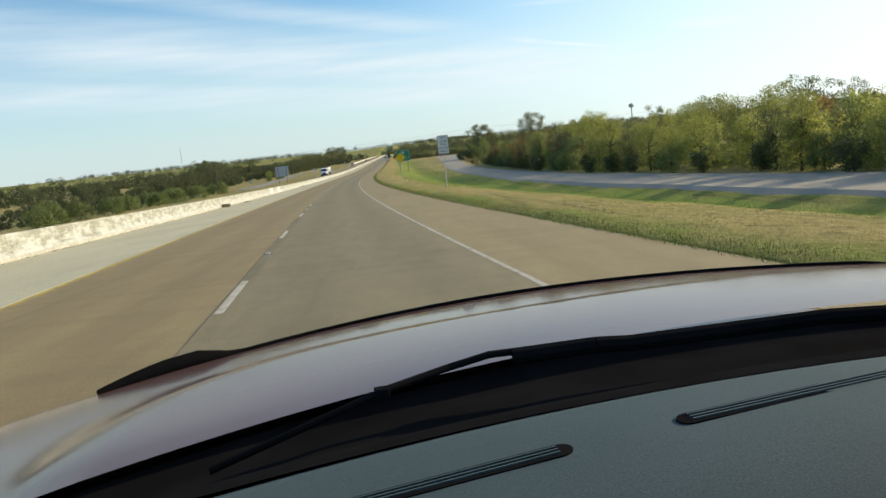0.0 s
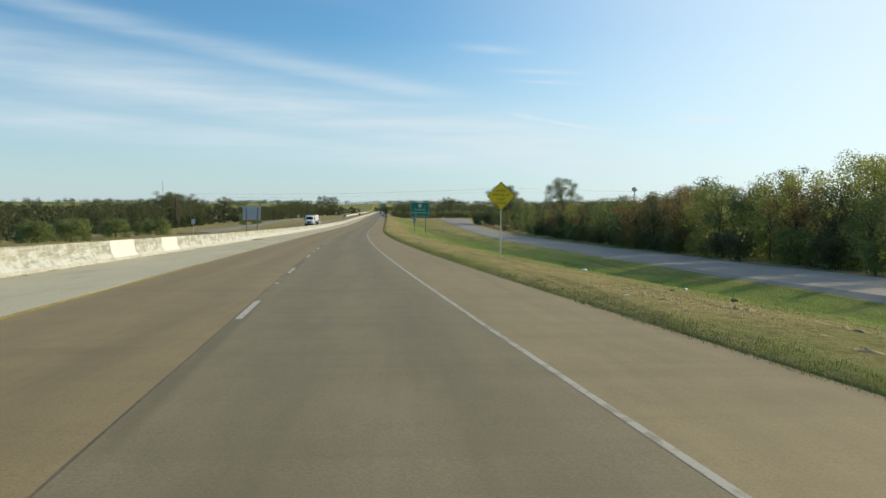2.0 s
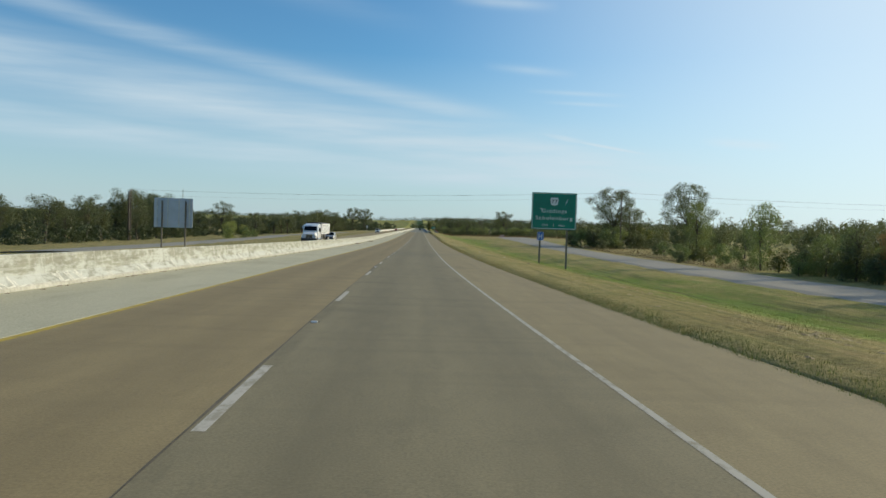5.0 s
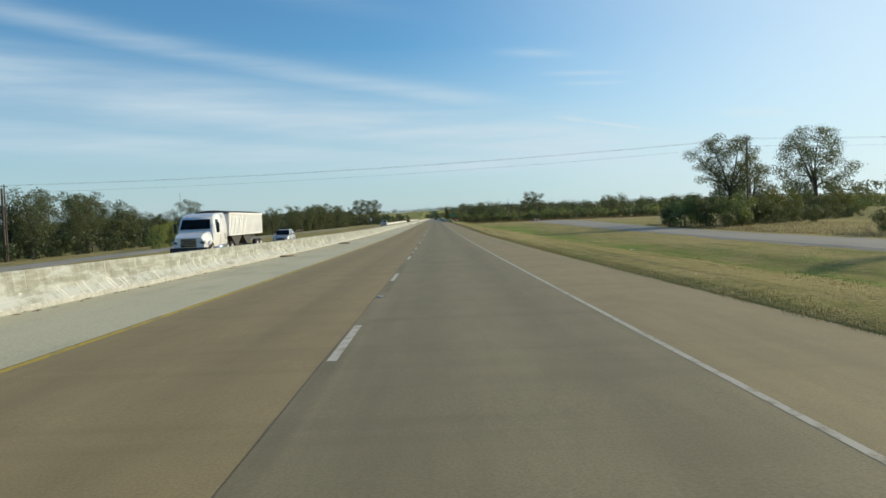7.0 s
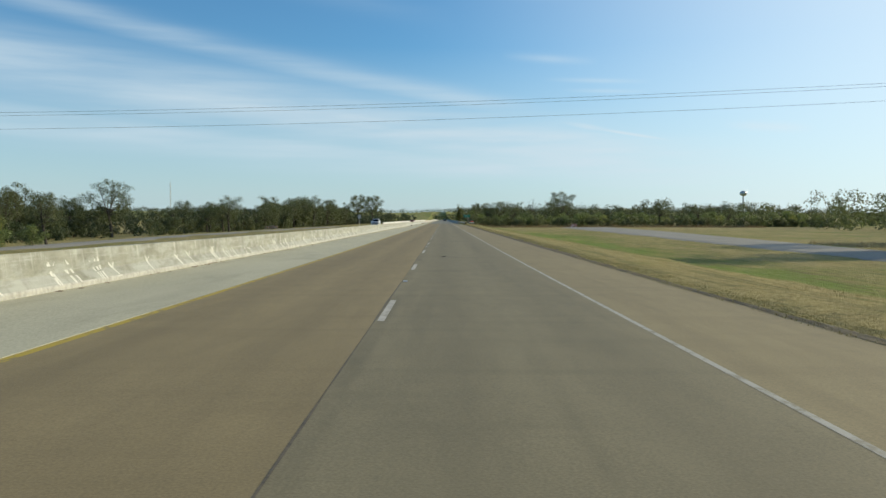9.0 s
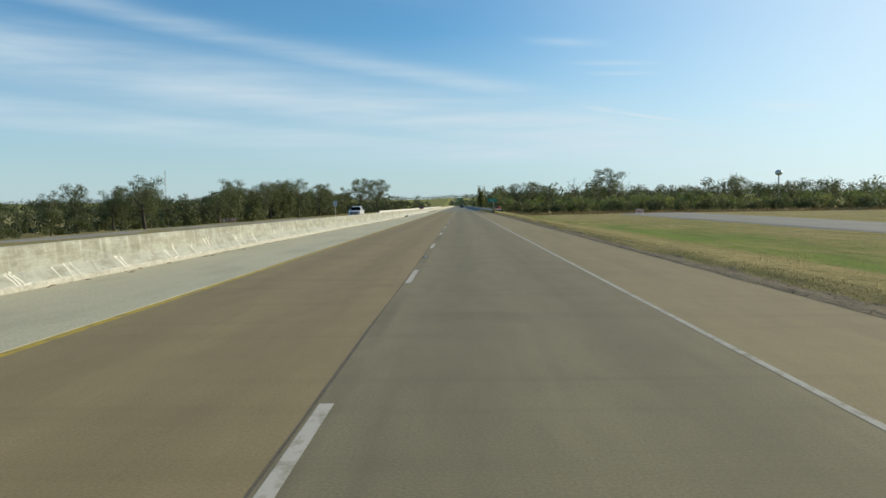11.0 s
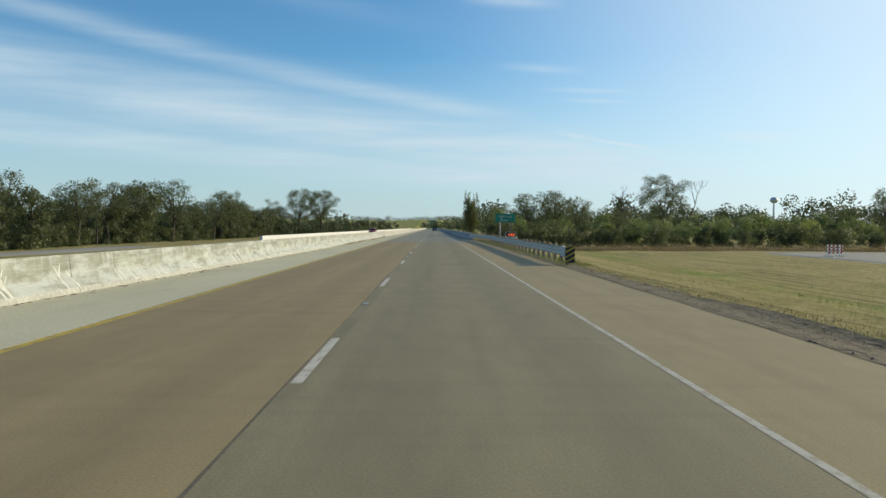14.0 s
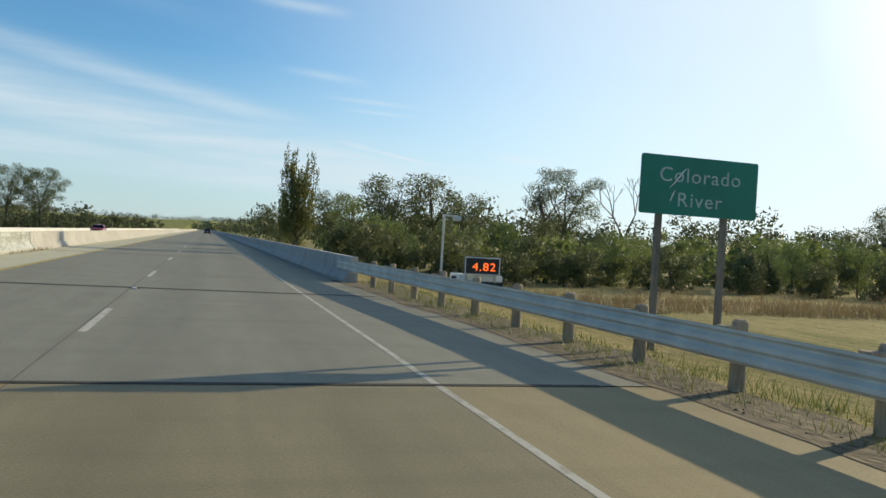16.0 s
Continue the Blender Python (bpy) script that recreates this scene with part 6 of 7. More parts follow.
def car(name, m, paint, label, length, width, hood_z, roof_z, cab0, cab1, screen, rear, wheel_r, axles, category, bed=None):
    """A car that heads towards -y: nose at y = 0. cab0 to cab1: the foot of the cabin; screen, rear: how far the roof stands back."""
    e = empty(name, m)
    h = width / 2
    ends = []
    nose = ((0.0, 0.86, hood_z * 0.72), (0.12, 0.94, hood_z * 0.86), (0.45, 0.99, hood_z * 0.95)) if bed is None else ((0.0, 0.94, hood_z * 0.9), (0.08, 0.98, hood_z * 0.95), (0.45, 1.0, hood_z * 0.98))
    for y, k, zt in (*nose, (cab0, 1.0, hood_z), (cab1, 1.0, hood_z + 0.02), (length - 0.25, 0.98, hood_z), (length - 0.03, 0.92, hood_z - 0.08), (length, 0.86, hood_z - 0.2)):
        ends.append(ring(y, h * k, wheel_r * 0.62, zt, 0.05, 0.08))
    loft(ends, M[paint], "body", e)
    c0, c1, z0 = cab0, cab1, hood_z - 0.03
    cab = [ring(c0, h * 0.93, z0 - 0.05, z0 + 0.02, 0.0, 0.02), ring(c0 + screen, h * 0.86, z0 - 0.05, roof_z - 0.03, 0.13, 0.07), ring((c0 + c1) / 2, h * 0.93, z0 - 0.05, roof_z, 0.17, 0.08),
           ring(c1 - rear, h * 0.9, z0 - 0.05, roof_z - 0.03, 0.14, 0.07), ring(c1, h * 0.92, z0 - 0.05, z0 + 0.05, 0.0, 0.02)]
    loft(cab, M[paint], "cabin", e)
    gw = h * 0.76
    dy, dz = screen, roof_z - z0
    window_panel([(-gw - 0.04, c0 + dy * 0.1 - 0.03, z0 + dz * 0.13), (gw + 0.04, c0 + dy * 0.1 - 0.03, z0 + dz * 0.13), (gw - 0.06, c0 + dy * 0.9 - 0.03, z0 + dz * 0.86), (-gw + 0.06, c0 + dy * 0.9 - 0.03, z0 + dz * 0.86)], e, "windscreen")
    window_panel([(-gw - 0.02, c1 - rear * 0.12 + 0.03, z0 + dz * 0.2), (gw + 0.02, c1 - rear * 0.12 + 0.03, z0 + dz * 0.2), (gw - 0.06, c1 - rear * 0.9 + 0.03, z0 + dz * 0.86), (-gw + 0.06, c1 - rear * 0.9 + 0.03, z0 + dz * 0.86)], e, "rear_window")
    mid = (c0 + c1) / 2
    for s in (-1, 1):
        xb, xt = s * (h * 0.93 + 0.012), s * (h * 0.93 - 0.1)
        window_panel([(xb, c0 + dy * 0.55, z0 + 0.08), (xb, mid - 0.05, z0 + 0.08), (xt, mid - 0.05, roof_z - 0.13), (xt, c0 + dy * 1.05, roof_z - 0.13)], e)
        window_panel([(xb, mid + 0.05, z0 + 0.08), (xb, c1 - rear * 0.6, z0 + 0.08), (xt, c1 - rear * 1.08, roof_z - 0.13), (xt, mid + 0.05, roof_z - 0.13)], e)
        part("mirror", boxed(s * (h + 0.04) - 0.09, s * (h + 0.04) + 0.09, c0 + 0.25, c0 + 0.36, z0 + 0.06, z0 + 0.22, 0.03), M[paint], e)
        x_lamp, w_lamp = (h * 0.72, 0.17) if bed is None else (h * 0.81, 0.13)
        part("headlight", boxed(s * x_lamp - w_lamp, s * x_lamp + w_lamp, -0.012 if bed is None else -0.04, 0.2, hood_z * 0.6, hood_z * (0.76 if bed is None else 0.84), 0.03), M["lamp_glass"], e, "clear headlight glass")
        part("tail_light", boxed(s * h * 0.82 - 0.09, s * h * 0.82 + 0.09, length - 0.12, length + 0.012, hood_z * 0.68, hood_z * 0.9, 0.02), M["tail_red"], e, "red tail light")
        for y in axles:
            wheel(e, s * (h - 0.11), y, wheel_r, 0.24, s)
            bm = bmesh.new()
            tube(bm, (s * (h + 0.004), y, wheel_r), (s * (h - 0.06), y, wheel_r), wheel_r * 1.2, n=24)
            part("wheel_arch", bm, M["black_trim"], e, "dark wheel arch")
    if bed is None:
        part("grille", boxed(-h * 0.5, h * 0.5, -0.02, 0.08, hood_z * 0.5, hood_z * 0.72, 0.02), M["black_trim"], e, "dark grille")
    else:
        part("grille", boxed(-h * 0.66, h * 0.66, -0.03, 0.08, hood_z * 0.5, hood_z * 0.84, 0.02), M["black_trim"], e, "tall dark grille")
        part("grille_bar", boxed(-h * 0.68, h * 0.68, -0.045, 0.05, hood_z * 0.65, hood_z * 0.7, 0.008), M["white_car"], e, "white bar across the grille")
    part("bumper", boxed(-h * 0.93, h * 0.93, -0.06, 0.16, wheel_r * 0.75, hood_z * 0.46, 0.05), M["black_trim" if bed is None else "chrome"], e)
    part("rear_bumper", boxed(-h * 0.92, h * 0.92, length - 0.14, length + 0.06, wheel_r * 0.8, hood_z * 0.5, 0.05), M["black_trim" if bed is None else "chrome"], e)
    part("plate", boxed(-0.15, 0.15, length + 0.06, length + 0.068, hood_z * 0.55, hood_z * 0.7), M["sign_white"], e, "plain pale plate")
    if bed:
        part("bed_floor", boxed(-h * 0.82, h * 0.82, bed, length - 0.08, hood_z + 0.001, hood_z + 0.02), M["black_trim"], e, "dark load bed")
        for s in (-1, 1):
            part("bed_rail", boxed(s * h * 0.95 - 0.06, s * h * 0.95 + 0.06, bed, length - 0.02, hood_z - 0.02, hood_z + 0.12, 0.02), M[paint], e)
        part("tailgate", boxed(-h * 0.9, h * 0.9, length - 0.1, length - 0.01, hood_z - 0.05, hood_z + 0.12, 0.02), M[paint], e)
    return tagged(e, label, category)


OPP = lambda u: along([(-19.6, -0.5), (-16.6, -0.45), (-9.4, -0.22), (-7.5, -0.12)], u)
car("pickup_truck", spot(-15.9, 514.4, OPP(-15.9), 0), "white_car", "white crew-cab pickup truck heading the opposite way", 5.85, 2.02, 1.2, 1.9, 1.75, 4.1, 0.62, 0.22, 0.4, (1.0, 4.7), "pickup truck", bed=4.15)
car("suv", spot(-15.6, 334.0, OPP(-15.6), 0), "silver_car", "silver sport utility car heading the opposite way", 4.5, 1.8, 1.02, 1.66, 1.15, 4.3, 0.95, 0.55, 0.34, (0.85, 3.5), "car")
car("hatchback", spot(1.75, 790.0, 0, 180), "dark_car", "dark small car driving ahead in the lane", 4.1, 1.75, 0.95, 1.48, 1.1, 3.8, 0.8, 0.6, 0.32, (0.8, 3.3), "car")
car("sedan", spot(-13.4, 684.0, OPP(-13.4), 0), "red_car", "red car coming the opposite way over the bridge", 4.6, 1.8, 0.95, 1.45, 1.4, 3.9, 0.85, 0.7, 0.33, (0.9, 3.6), "car")


def semi_truck():
    e = empty("semi_truck", spot(-14.75, 299.0, OPP(-14.75), 0))
    w = 1.22
    # tractor: sloped bonnet, cab, sleeper
    loft([ring(0.1, w * 0.8, 0.75, 1.45, 0.08, 0.1), ring(0.5, w * 0.88, 0.7, 1.68, 0.1, 0.12), ring(1.7, w * 0.92, 0.7, 1.85, 0.12, 0.12)], M["white_car"], "bonnet", e)
    loft([ring(1.65, w * 0.97, 0.8, 1.95, 0.04, 0.08), ring(2.15, w * 0.99, 0.8, 2.78, 0.12, 0.1), ring(2.6, w, 0.8, 2.95, 0.14, 0.12), ring(3.6, w, 0.8, 3.05, 0.14, 0.12), ring(5.0, w, 0.8, 3.08, 0.14, 0.12), ring(5.1, w * 0.97, 0.85, 3.0, 0.14, 0.12)], M["white_car"], "cab", e)
    window_panel([(-1.0, 1.61, 1.99), (1.0, 1.61, 1.99), (0.92, 2.0, 2.64), (-0.92, 2.0, 2.64)], e, "windscreen")
    for s in (-1, 1):
        window_panel([(s * (w + 0.006), 2.3, 1.95), (s * (w + 0.006), 3.05, 1.95), (s * (w - 0.09), 3.05, 2.62), (s * (w - 0.09), 2.45, 2.62)], e)
        part("mirror", boxed(s * 1.42 - 0.1, s * 1.42 + 0.1, 1.95, 2.05, 1.75, 2.4, 0.02), M["black_trim"], e)
        part("headlight", boxed(s * 0.88 - 0.17, s * 0.88 + 0.17, 0.1, 0.5, 1.02, 1.25, 0.04), M["lamp_glass"], e, "clear headlight glass")
        bm = tube(bmesh.new(), (s * 0.98, 2.7, 0.68), (s * 0.98, 4.4, 0.68), 0.32, n=20)
        part("fuel_tank", bm, M["chrome"], e, "bright metal fuel tank", True)
        part("step", boxed(s * 1.12 - 0.12, s * 1.12 + 0.12, 2.2, 2.68, 0.5, 0.6), M["galv"], e)
        part("fender", prism([(0.55, 0.95), (0.72, 1.2), (1.2, 1.28), (1.65, 1.2), (1.8, 0.95), (1.7, 0.93), (1.2, 1.18), (0.65, 0.93)], s * 1.22, s * 0.85, "x"), M["white_car"], e)
        for y in (1.18, 5.15, 6.4):
            wheel(e, s * 1.06, y, 0.5, 0.3, s)
        for y in (14.6, 15.85):
            wheel(e, s * 1.05, y, 0.5, 0.34, s)
    part("grille", boxed(-0.5, 0.5, 0.05, 0.16, 0.85, 1.4, 0.03), M["black_trim"], e, "dark grille")
    for z in (0.86, 1.0, 1.14, 1.28, 1.38):
        part("grille_bar", boxed(-0.53, 0.53, 0.03, 0.06, z - 0.012, z + 0.012), M["chrome"], e, "thin chrome bar")
    part("bumper", boxed(-1.2, 1.2, -0.02, 0.35, 0.38, 0.82, 0.06), M["black_trim"], e, "dark bumper")
    part("chassis", boxed(-0.42, 0.42, 0.4, 7.0, 0.62, 0.85), M["black_trim"], e)
    # hopper trailer with ribbed sides and a rolled tarpaulin
    part("trailer_body", boxed(-1.26, 1.26, 5.55, 16.4, 1.42, 3.02, 0.03), M["trailer"], e, "white ribbed hopper body")
    for s in (-1, 1):
        for k in range(27):
            y = 5.75 + k * 0.4
            part("rib", boxed(s * 1.275 - 0.02, s * 1.275 + 0.02, y, y + 0.14, 1.5, 2.95), M["trailer"], e)
        part("rail", boxed(s * 1.285 - 0.03, s * 1.285 + 0.03, 5.5, 16.42, 2.96, 3.08), M["trailer"], e)
    part("front_ladder", boxed(-0.3, 0.3, 5.46, 5.54, 1.5, 3.0), M["galv"], e)
    bm = tube(bmesh.new(), (0, 5.5, 3.0), (0, 16.4, 3.0), 0.9, n=24)
    for v in bm.verts:
        v.co.z = 3.02 + max(-0.01, (v.co.z - 3.0) * 0.28)
        v.co.x *= 1.4
    part("tarpaulin", bm, M["tarp"], e, "dark rolled tarpaulin cover")
    for y0, y1 in ((6.9, 10.3), (10.5, 13.8)):
        part("hopper", prism([(y0, 1.42), (y1, 1.42), ((y0 + y1) / 2 + 0.35, 0.72), ((y0 + y1) / 2 - 0.35, 0.72)], -1.0, 1.0, "x"), M["tarp"], e, "sloped dark discharge hopper")
    part("trailer_frame", boxed(-0.5, 0.5, 5.8, 16.3, 1.15, 1.4), M["black_trim"], e)
    part("landing_leg", boxed(-0.6, 0.6, 7.6, 7.75, 0.35, 1.2), M["galv"], e)
    part("rear_bumper", boxed(-1.2, 1.2, 16.3, 16.42, 0.5, 0.62), M["galv"], e)
    return tagged(e, "white semi truck with a ribbed white hopper trailer", "truck")


semi_truck()


# ---- the car that is driven, standing at its start ----
def own_car():
    """A mauve family car; x to its right, y ahead, from the driver's eye down on the road."""
    p0 = at(1.43, 2.905)
    dy = 0.5
    a, b = at(1.43, 2.905 - dy), at(1.43, 2.905 + dy)
    fwd = (b - a).normalized()
    right = fwd.cross(Vector((0, 0, 1))).normalized()
    up = right.cross(fwd)
    m = Matrix((right, fwd, up)).transposed().to_4x4()
    m.translation = p0
    e = empty("family_car", m)
    xc, hw = 0.42, 1.03

    def hood_z(x, y):
        xr = abs((x - xc) / hw)
        t = max(0.0, (y - 0.9) / 0.94)
        # a raised middle with a soft shoulder round it
        e = (xr / 0.76) ** 4 + (max(0.0, y - 0.55) / 0.88) ** 4
        k = min(1.0, max(0.0, (e - 0.75) / 0.7))
        return 1.155 - 0.05 * t ** 1.6 - 0.06 * xr ** 2 * (0.75 + 0.4 * t) - 0.02 * k * k * (3 - 2 * k) + 0.02 * (x - xc)

    def front(x):
        return 1.84 - 0.35 * abs((x - xc) / hw) ** 2.2

    def rear(x):
        return 0.98 - 0.29 * (x - 0.45) ** 2

    nx, ny = 44, 26
    bm = bmesh.new()
    grid = []
    for j in range(ny + 1):
        row = []
        for i in range(nx + 1):
            x = xc + hw * 1.0 * (2 * i / nx - 1)
            y = rear(x) + (front(x) - rear(x)) * j / ny
            row.append(bm.verts.new((x, y, hood_z(x, y))))
        grid.append(row)
    nose = [bm.verts.new((v.co.x, v.co.y + 0.05, v.co.z - 0.05)) for v in grid[-1]]
    grid.append(nose)
    for g0, g1 in zip(grid, grid[1:]):
        for i in range(nx):
            bm.faces.new((g0[i], g0[i + 1], g1[i + 1], g1[i]))
    part("bonnet", bm, M["own_car"], e, "glossy mauve bonnet", True)
    # deflector along the bonnet's front edge
    bm = bmesh.new()
    rows = []
    for i in range(61):
        x = xc - 0.9 + 1.8 * i / 60
        xr = abs((x - xc) / 0.9)
        rise = 0.007 + (0.022 if x < xc else 0.0) * min(1.0, max(0.0, (xr - 0.72) / 0.08)) - 0.02 * max(0.0, (xr - 0.86) / 0.14) ** 1.5
        y, z = front(x) - 0.01, hood_z(x, front(x))
        rows.append([bm.verts.new((x, y, z - 0.01)), bm.verts.new((x, y - 0.012, z + rise)), bm.verts.new((x, y - 0.006, z + rise + 0.002)), bm.verts.new((x, y + 0.03, z - 0.02))])
    for r0, r1 in zip(rows, rows[1:]):
        for k in range(4):
            bm.faces.new((r0[k], r0[(k + 1) % 4], r1[(k + 1) % 4], r1[k]))
    part("bug_deflector", bm, M["cowl"], e, "smoked black deflector strip", True)
    # nose, fenders, flanks
    for s in (-1, 1):
        bm = bmesh.new()
        rows = []
        for j in range(13):
            y = 0.6 + (front(xc + hw) + 0.05 - 0.6) * j / 12
            z = hood_z(xc + s * hw, max(0.86, y))
            xo = xc + s * hw
            rows.append([bm.verts.new((xo, y, z - 0.004)), bm.verts.new((xo + s * 0.035, y, z - 0.05)), bm.verts.new((xo + s * 0.06, y, z - 0.2)), bm.verts.new((xo + s * 0.06, y, 0.75)), bm.verts.new((xo + s * 0.02, y, 0.3))])
        for r0, r1 in zip(rows, rows[1:]):
            for k in range(4):
                bm.faces.new((r0[k], r0[k + 1], r1[k + 1], r1[k]))
        part("fender", bm, M["own_car"], e, "", True)
        part("door", boxed(xc + s * 0.99 - 0.03, xc + s * 0.99 + 0.03, -0.45, 0.6, 0.32, 1.12, 0.02), M["own_car"], e)
        part("rear_door", boxed(xc + s * 0.99 - 0.03, xc + s * 0.99 + 0.03, -1.5, -0.47, 0.32, 1.12, 0.02), M["own_car"], e)
        part("quarter_panel", boxed(xc + s * 0.99 - 0.03, xc + s * 0.99 + 0.03, -2.75, -1.52, 0.32, 1.14, 0.02), M["own_car"], e)
        bm = bmesh.new()
        tube(bm, (xc + s * 0.97, 0.62, 1.1), (xc + s * 0.8, -0.12, 1.68), 0.04, n=8)
        part("pillar", bm, M["black_trim"], e)
        for y in (-0.5, -1.5, -2.6):
            part("pillar", tube(bmesh.new(), (xc + s * 0.98, y, 1.1), (xc + s * 0.8, y + 0.05, 1.68), 0.045, n=8), M["black_trim"], e)
        for y in (1.2, -1.75):
            wheel(e, xc + s * 0.9, y, 0.33, 0.22, s)
        part("seat", boxed(xc + s * 0.4 - 0.26, xc + s * 0.4 + 0.26, -1.0, -0.45, 0.5, 0.72, 0.06), M["tarp"], e)
        part("seat_back", boxed(xc + s * 0.4 - 0.26, xc + s * 0.4 + 0.26, -1.12, -0.98, 0.7, 1.28, 0.05), M["tarp"], e)
    part("nose", boxed(xc - 0.8, xc + 0.8, 1.5, 1.9, 0.42, 0.98, 0.12), M["own_car"], e)
    part("bumper", boxed(xc - 0.84, xc + 0.84, 1.5, 2.0, 0.3, 0.6, 0.1), M["own_car"], e)
    part("roof", boxed(xc - 0.84, xc + 0.84, -2.6, -0.1, 1.68, 1.74, 0.03), M["own_car"], e)
    part("tailgate", boxed(xc - 0.88, xc + 0.88, -2.82, -2.74, 0.35, 1.12, 0.03), M["own_car"], e)
    part("floor", boxed(xc - 0.84, xc + 0.84, -2.75, 1.4, 0.26, 0.32), M["black_trim"], e)
    # cowl, wipers, dashboard
    bm = bmesh.new()
    rows = []
    for i in range(25):
        x = xc - 0.95 + 1.9 * i / 24
        xr = abs((x - xc) / 0.95)
        y1, y0 = rear(x) + 0.012, 0.75 - 0.17 * xr ** 2
        rows.append([bm.verts.new((x, y1, hood_z(x, y1) - 0.014)), bm.verts.new((x, y1 - 0.025, hood_z(x, y1) - 0.03)), bm.verts.new((x, y1 - 0.1, hood_z(x, y1) - 0.022)), bm.verts.new((x, y0, 1.12 - 0.05 * xr ** 2)), bm.verts.new((x, y0 - 0.05, 1.172 - 0.04 * xr ** 2)), bm.verts.new((x, y0 - 0.075, 1.172 - 0.04 * xr ** 2))])
    for r0, r1 in zip(rows, rows[1:]):
        for k in range(5):
            bm.faces.new((r0[k], r0[k + 1], r1[k + 1], r1[k]))
    part("cowl", bm, M["cowl"], e, "black plastic cowl", True)
    for pts, r in (([(-0.15, 0.79, 1.12), (0.045, 0.84, 1.165), (0.12, 0.87, 1.172), (0.172, 0.88, 1.178), (0.2, 0.882, 1.177)], 0.0045), ([(0.2, 0.88, 1.172), (0.3, 0.87, 1.174), (0.345, 0.87, 1.17), (0.6, 0.86, 1.17), (0.95, 0.83, 1.15)], 0.01)):
        bm = bmesh.new()
        for p, q in zip(pts, pts[1:]):
            tube(bm, p, q, r, n=8)
        part("wiper", bm, M["cowl"], e)
    part("wiper_clip", boxed(0.03, 0.047, 0.832, 0.848, 1.157, 1.168, 0.002), M["cowl"], e)
    bm = bmesh.new()
    rows = []
    for i in range(29):
        x = xc - 0.93 + 1.86 * i / 28
        xr = abs((x - xc) / 0.93)
        y0 = 0.745 - 0.19 * xr ** 2
        rows.append([bm.verts.new((x, y0, 1.14 - 0.04 * xr ** 2)), bm.verts.new((x, y0 - 0.045, 1.165 - 0.04 * xr ** 2)), bm.verts.new((x, y0 - 0.1, 1.178 - 0.04 * xr ** 2)), bm.verts.new((x, y0 - 0.25, 1.178 - 0.04 * xr ** 2)), bm.verts.new((x, y0 - 0.4, 1.15 - 0.04 * xr ** 2)), bm.verts.new((x, y0 - 0.44, 1.0)), bm.verts.new((x, y0 - 0.4, 0.7))])
    for r0, r1 in zip(rows, rows[1:]):
        for k in range(6):
            bm.faces.new((r0[k], r0[k + 1], r1[k + 1], r1[k]))
    dash = part("dashboard", bm, M["dash"], e, "grey grained dashboard", True)
    # demister slots, following the foot of the windscreen
    for x0, x1 in ((-0.02, 0.17), (0.265, 0.66)):
        v = part("vent", prism(rounded(x0, x1, 0.511, 0.535, 0.011), 0, 1, "y"), M["cowl"], dash, "dark demister slot")
        for k in v.data.vertices:
            x, y, z = k.co
            k.co = (x, z + 0.16 * x, (1.172 if y < 0.5 else 1.1795) - 0.04 * abs((x - xc) / 0.93) ** 2)
        for k in range(3):
            y = 0.517 + k * 0.006
            sl = part("slat", boxed(x0 + 0.012, x1 - 0.012, y - 0.001, y + 0.001, 1.1765, 1.181), M["dash"], dash)
            for q in sl.data.vertices:
                q.co.y += 0.16 * q.co.x
                q.co.z -= 0.04 * abs((q.co.x - xc) / 0.93) ** 2
    part("firewall", boxed(xc - 0.94, xc + 0.94, 0.42, 1.3, 0.85, 1.05), M["black"], e)
    return tagged(e, "mauve family car with black bonnet deflector standing in the lane", "car")


own_car()


# ---- special trees ----
def poplar():
    """A narrow tree of many upright wands, each thinly leafed to its tip."""
    rnd = random.Random(200)
    e = empty("tree", foot(6.9, 614))
    bm = bmesh.new()
    tube(bm, (0, 0, -0.3), (0.05, 0, 3.2), 0.15, 0.09, 9)
    tube(bm, (0.05, 0, 3.15), (0.0, 0.1, 5.6), 0.09, 0.03, 7)
    blobs = []
    for k in range(64):
        z0 = rnd.uniform(0.5, 4.2)
        a, out = rnd.uniform(0, math.tau), rnd.uniform(0.25, 1.15) * (0.7 + 0.25 * z0 / 2)
        ln = rnd.uniform(1.2, 2.9)
        p = Vector((0.05, 0, z0))
        knee = p + Vector((out * math.cos(a), out * math.sin(a), 0.45 * ln))
        tip = knee + Vector((rnd.uniform(-0.1, 0.25) * math.cos(a), rnd.uniform(-0.1, 0.25) * math.sin(a), 0.75 * ln))
        tip.z = min(tip.z, 7.5)
        tube(bm, p, knee, 0.028, 0.018, 5, False)
        tube(bm, knee, tip, 0.018, 0.006, 4, False)
        for f in (0.3, 0.55, 0.8, 0.95):
            q = knee.lerp(tip, f)
            blobs.append((q.x, q.y, q.z, 0.3 * (1.15 - f * 0.75), 0.3 * (1.15 - f * 0.75), 0.38))
    for k in range(34):
        blobs.append((rnd.uniform(-0.9, 0.9), rnd.uniform(-0.8, 0.8), rnd.uniform(0.4, 4.9), 0.5, 0.5, 0.7))
    part("trunk", bm, M["bark"], e)
    bare("crown", leaves(rnd, blobs, 6500, 0.09, M["leaf_yellow"], upright=0.8), e)
    return tagged(e, "narrow upright tree with spiky autumn leaves by the parapet", "tree")


poplar()


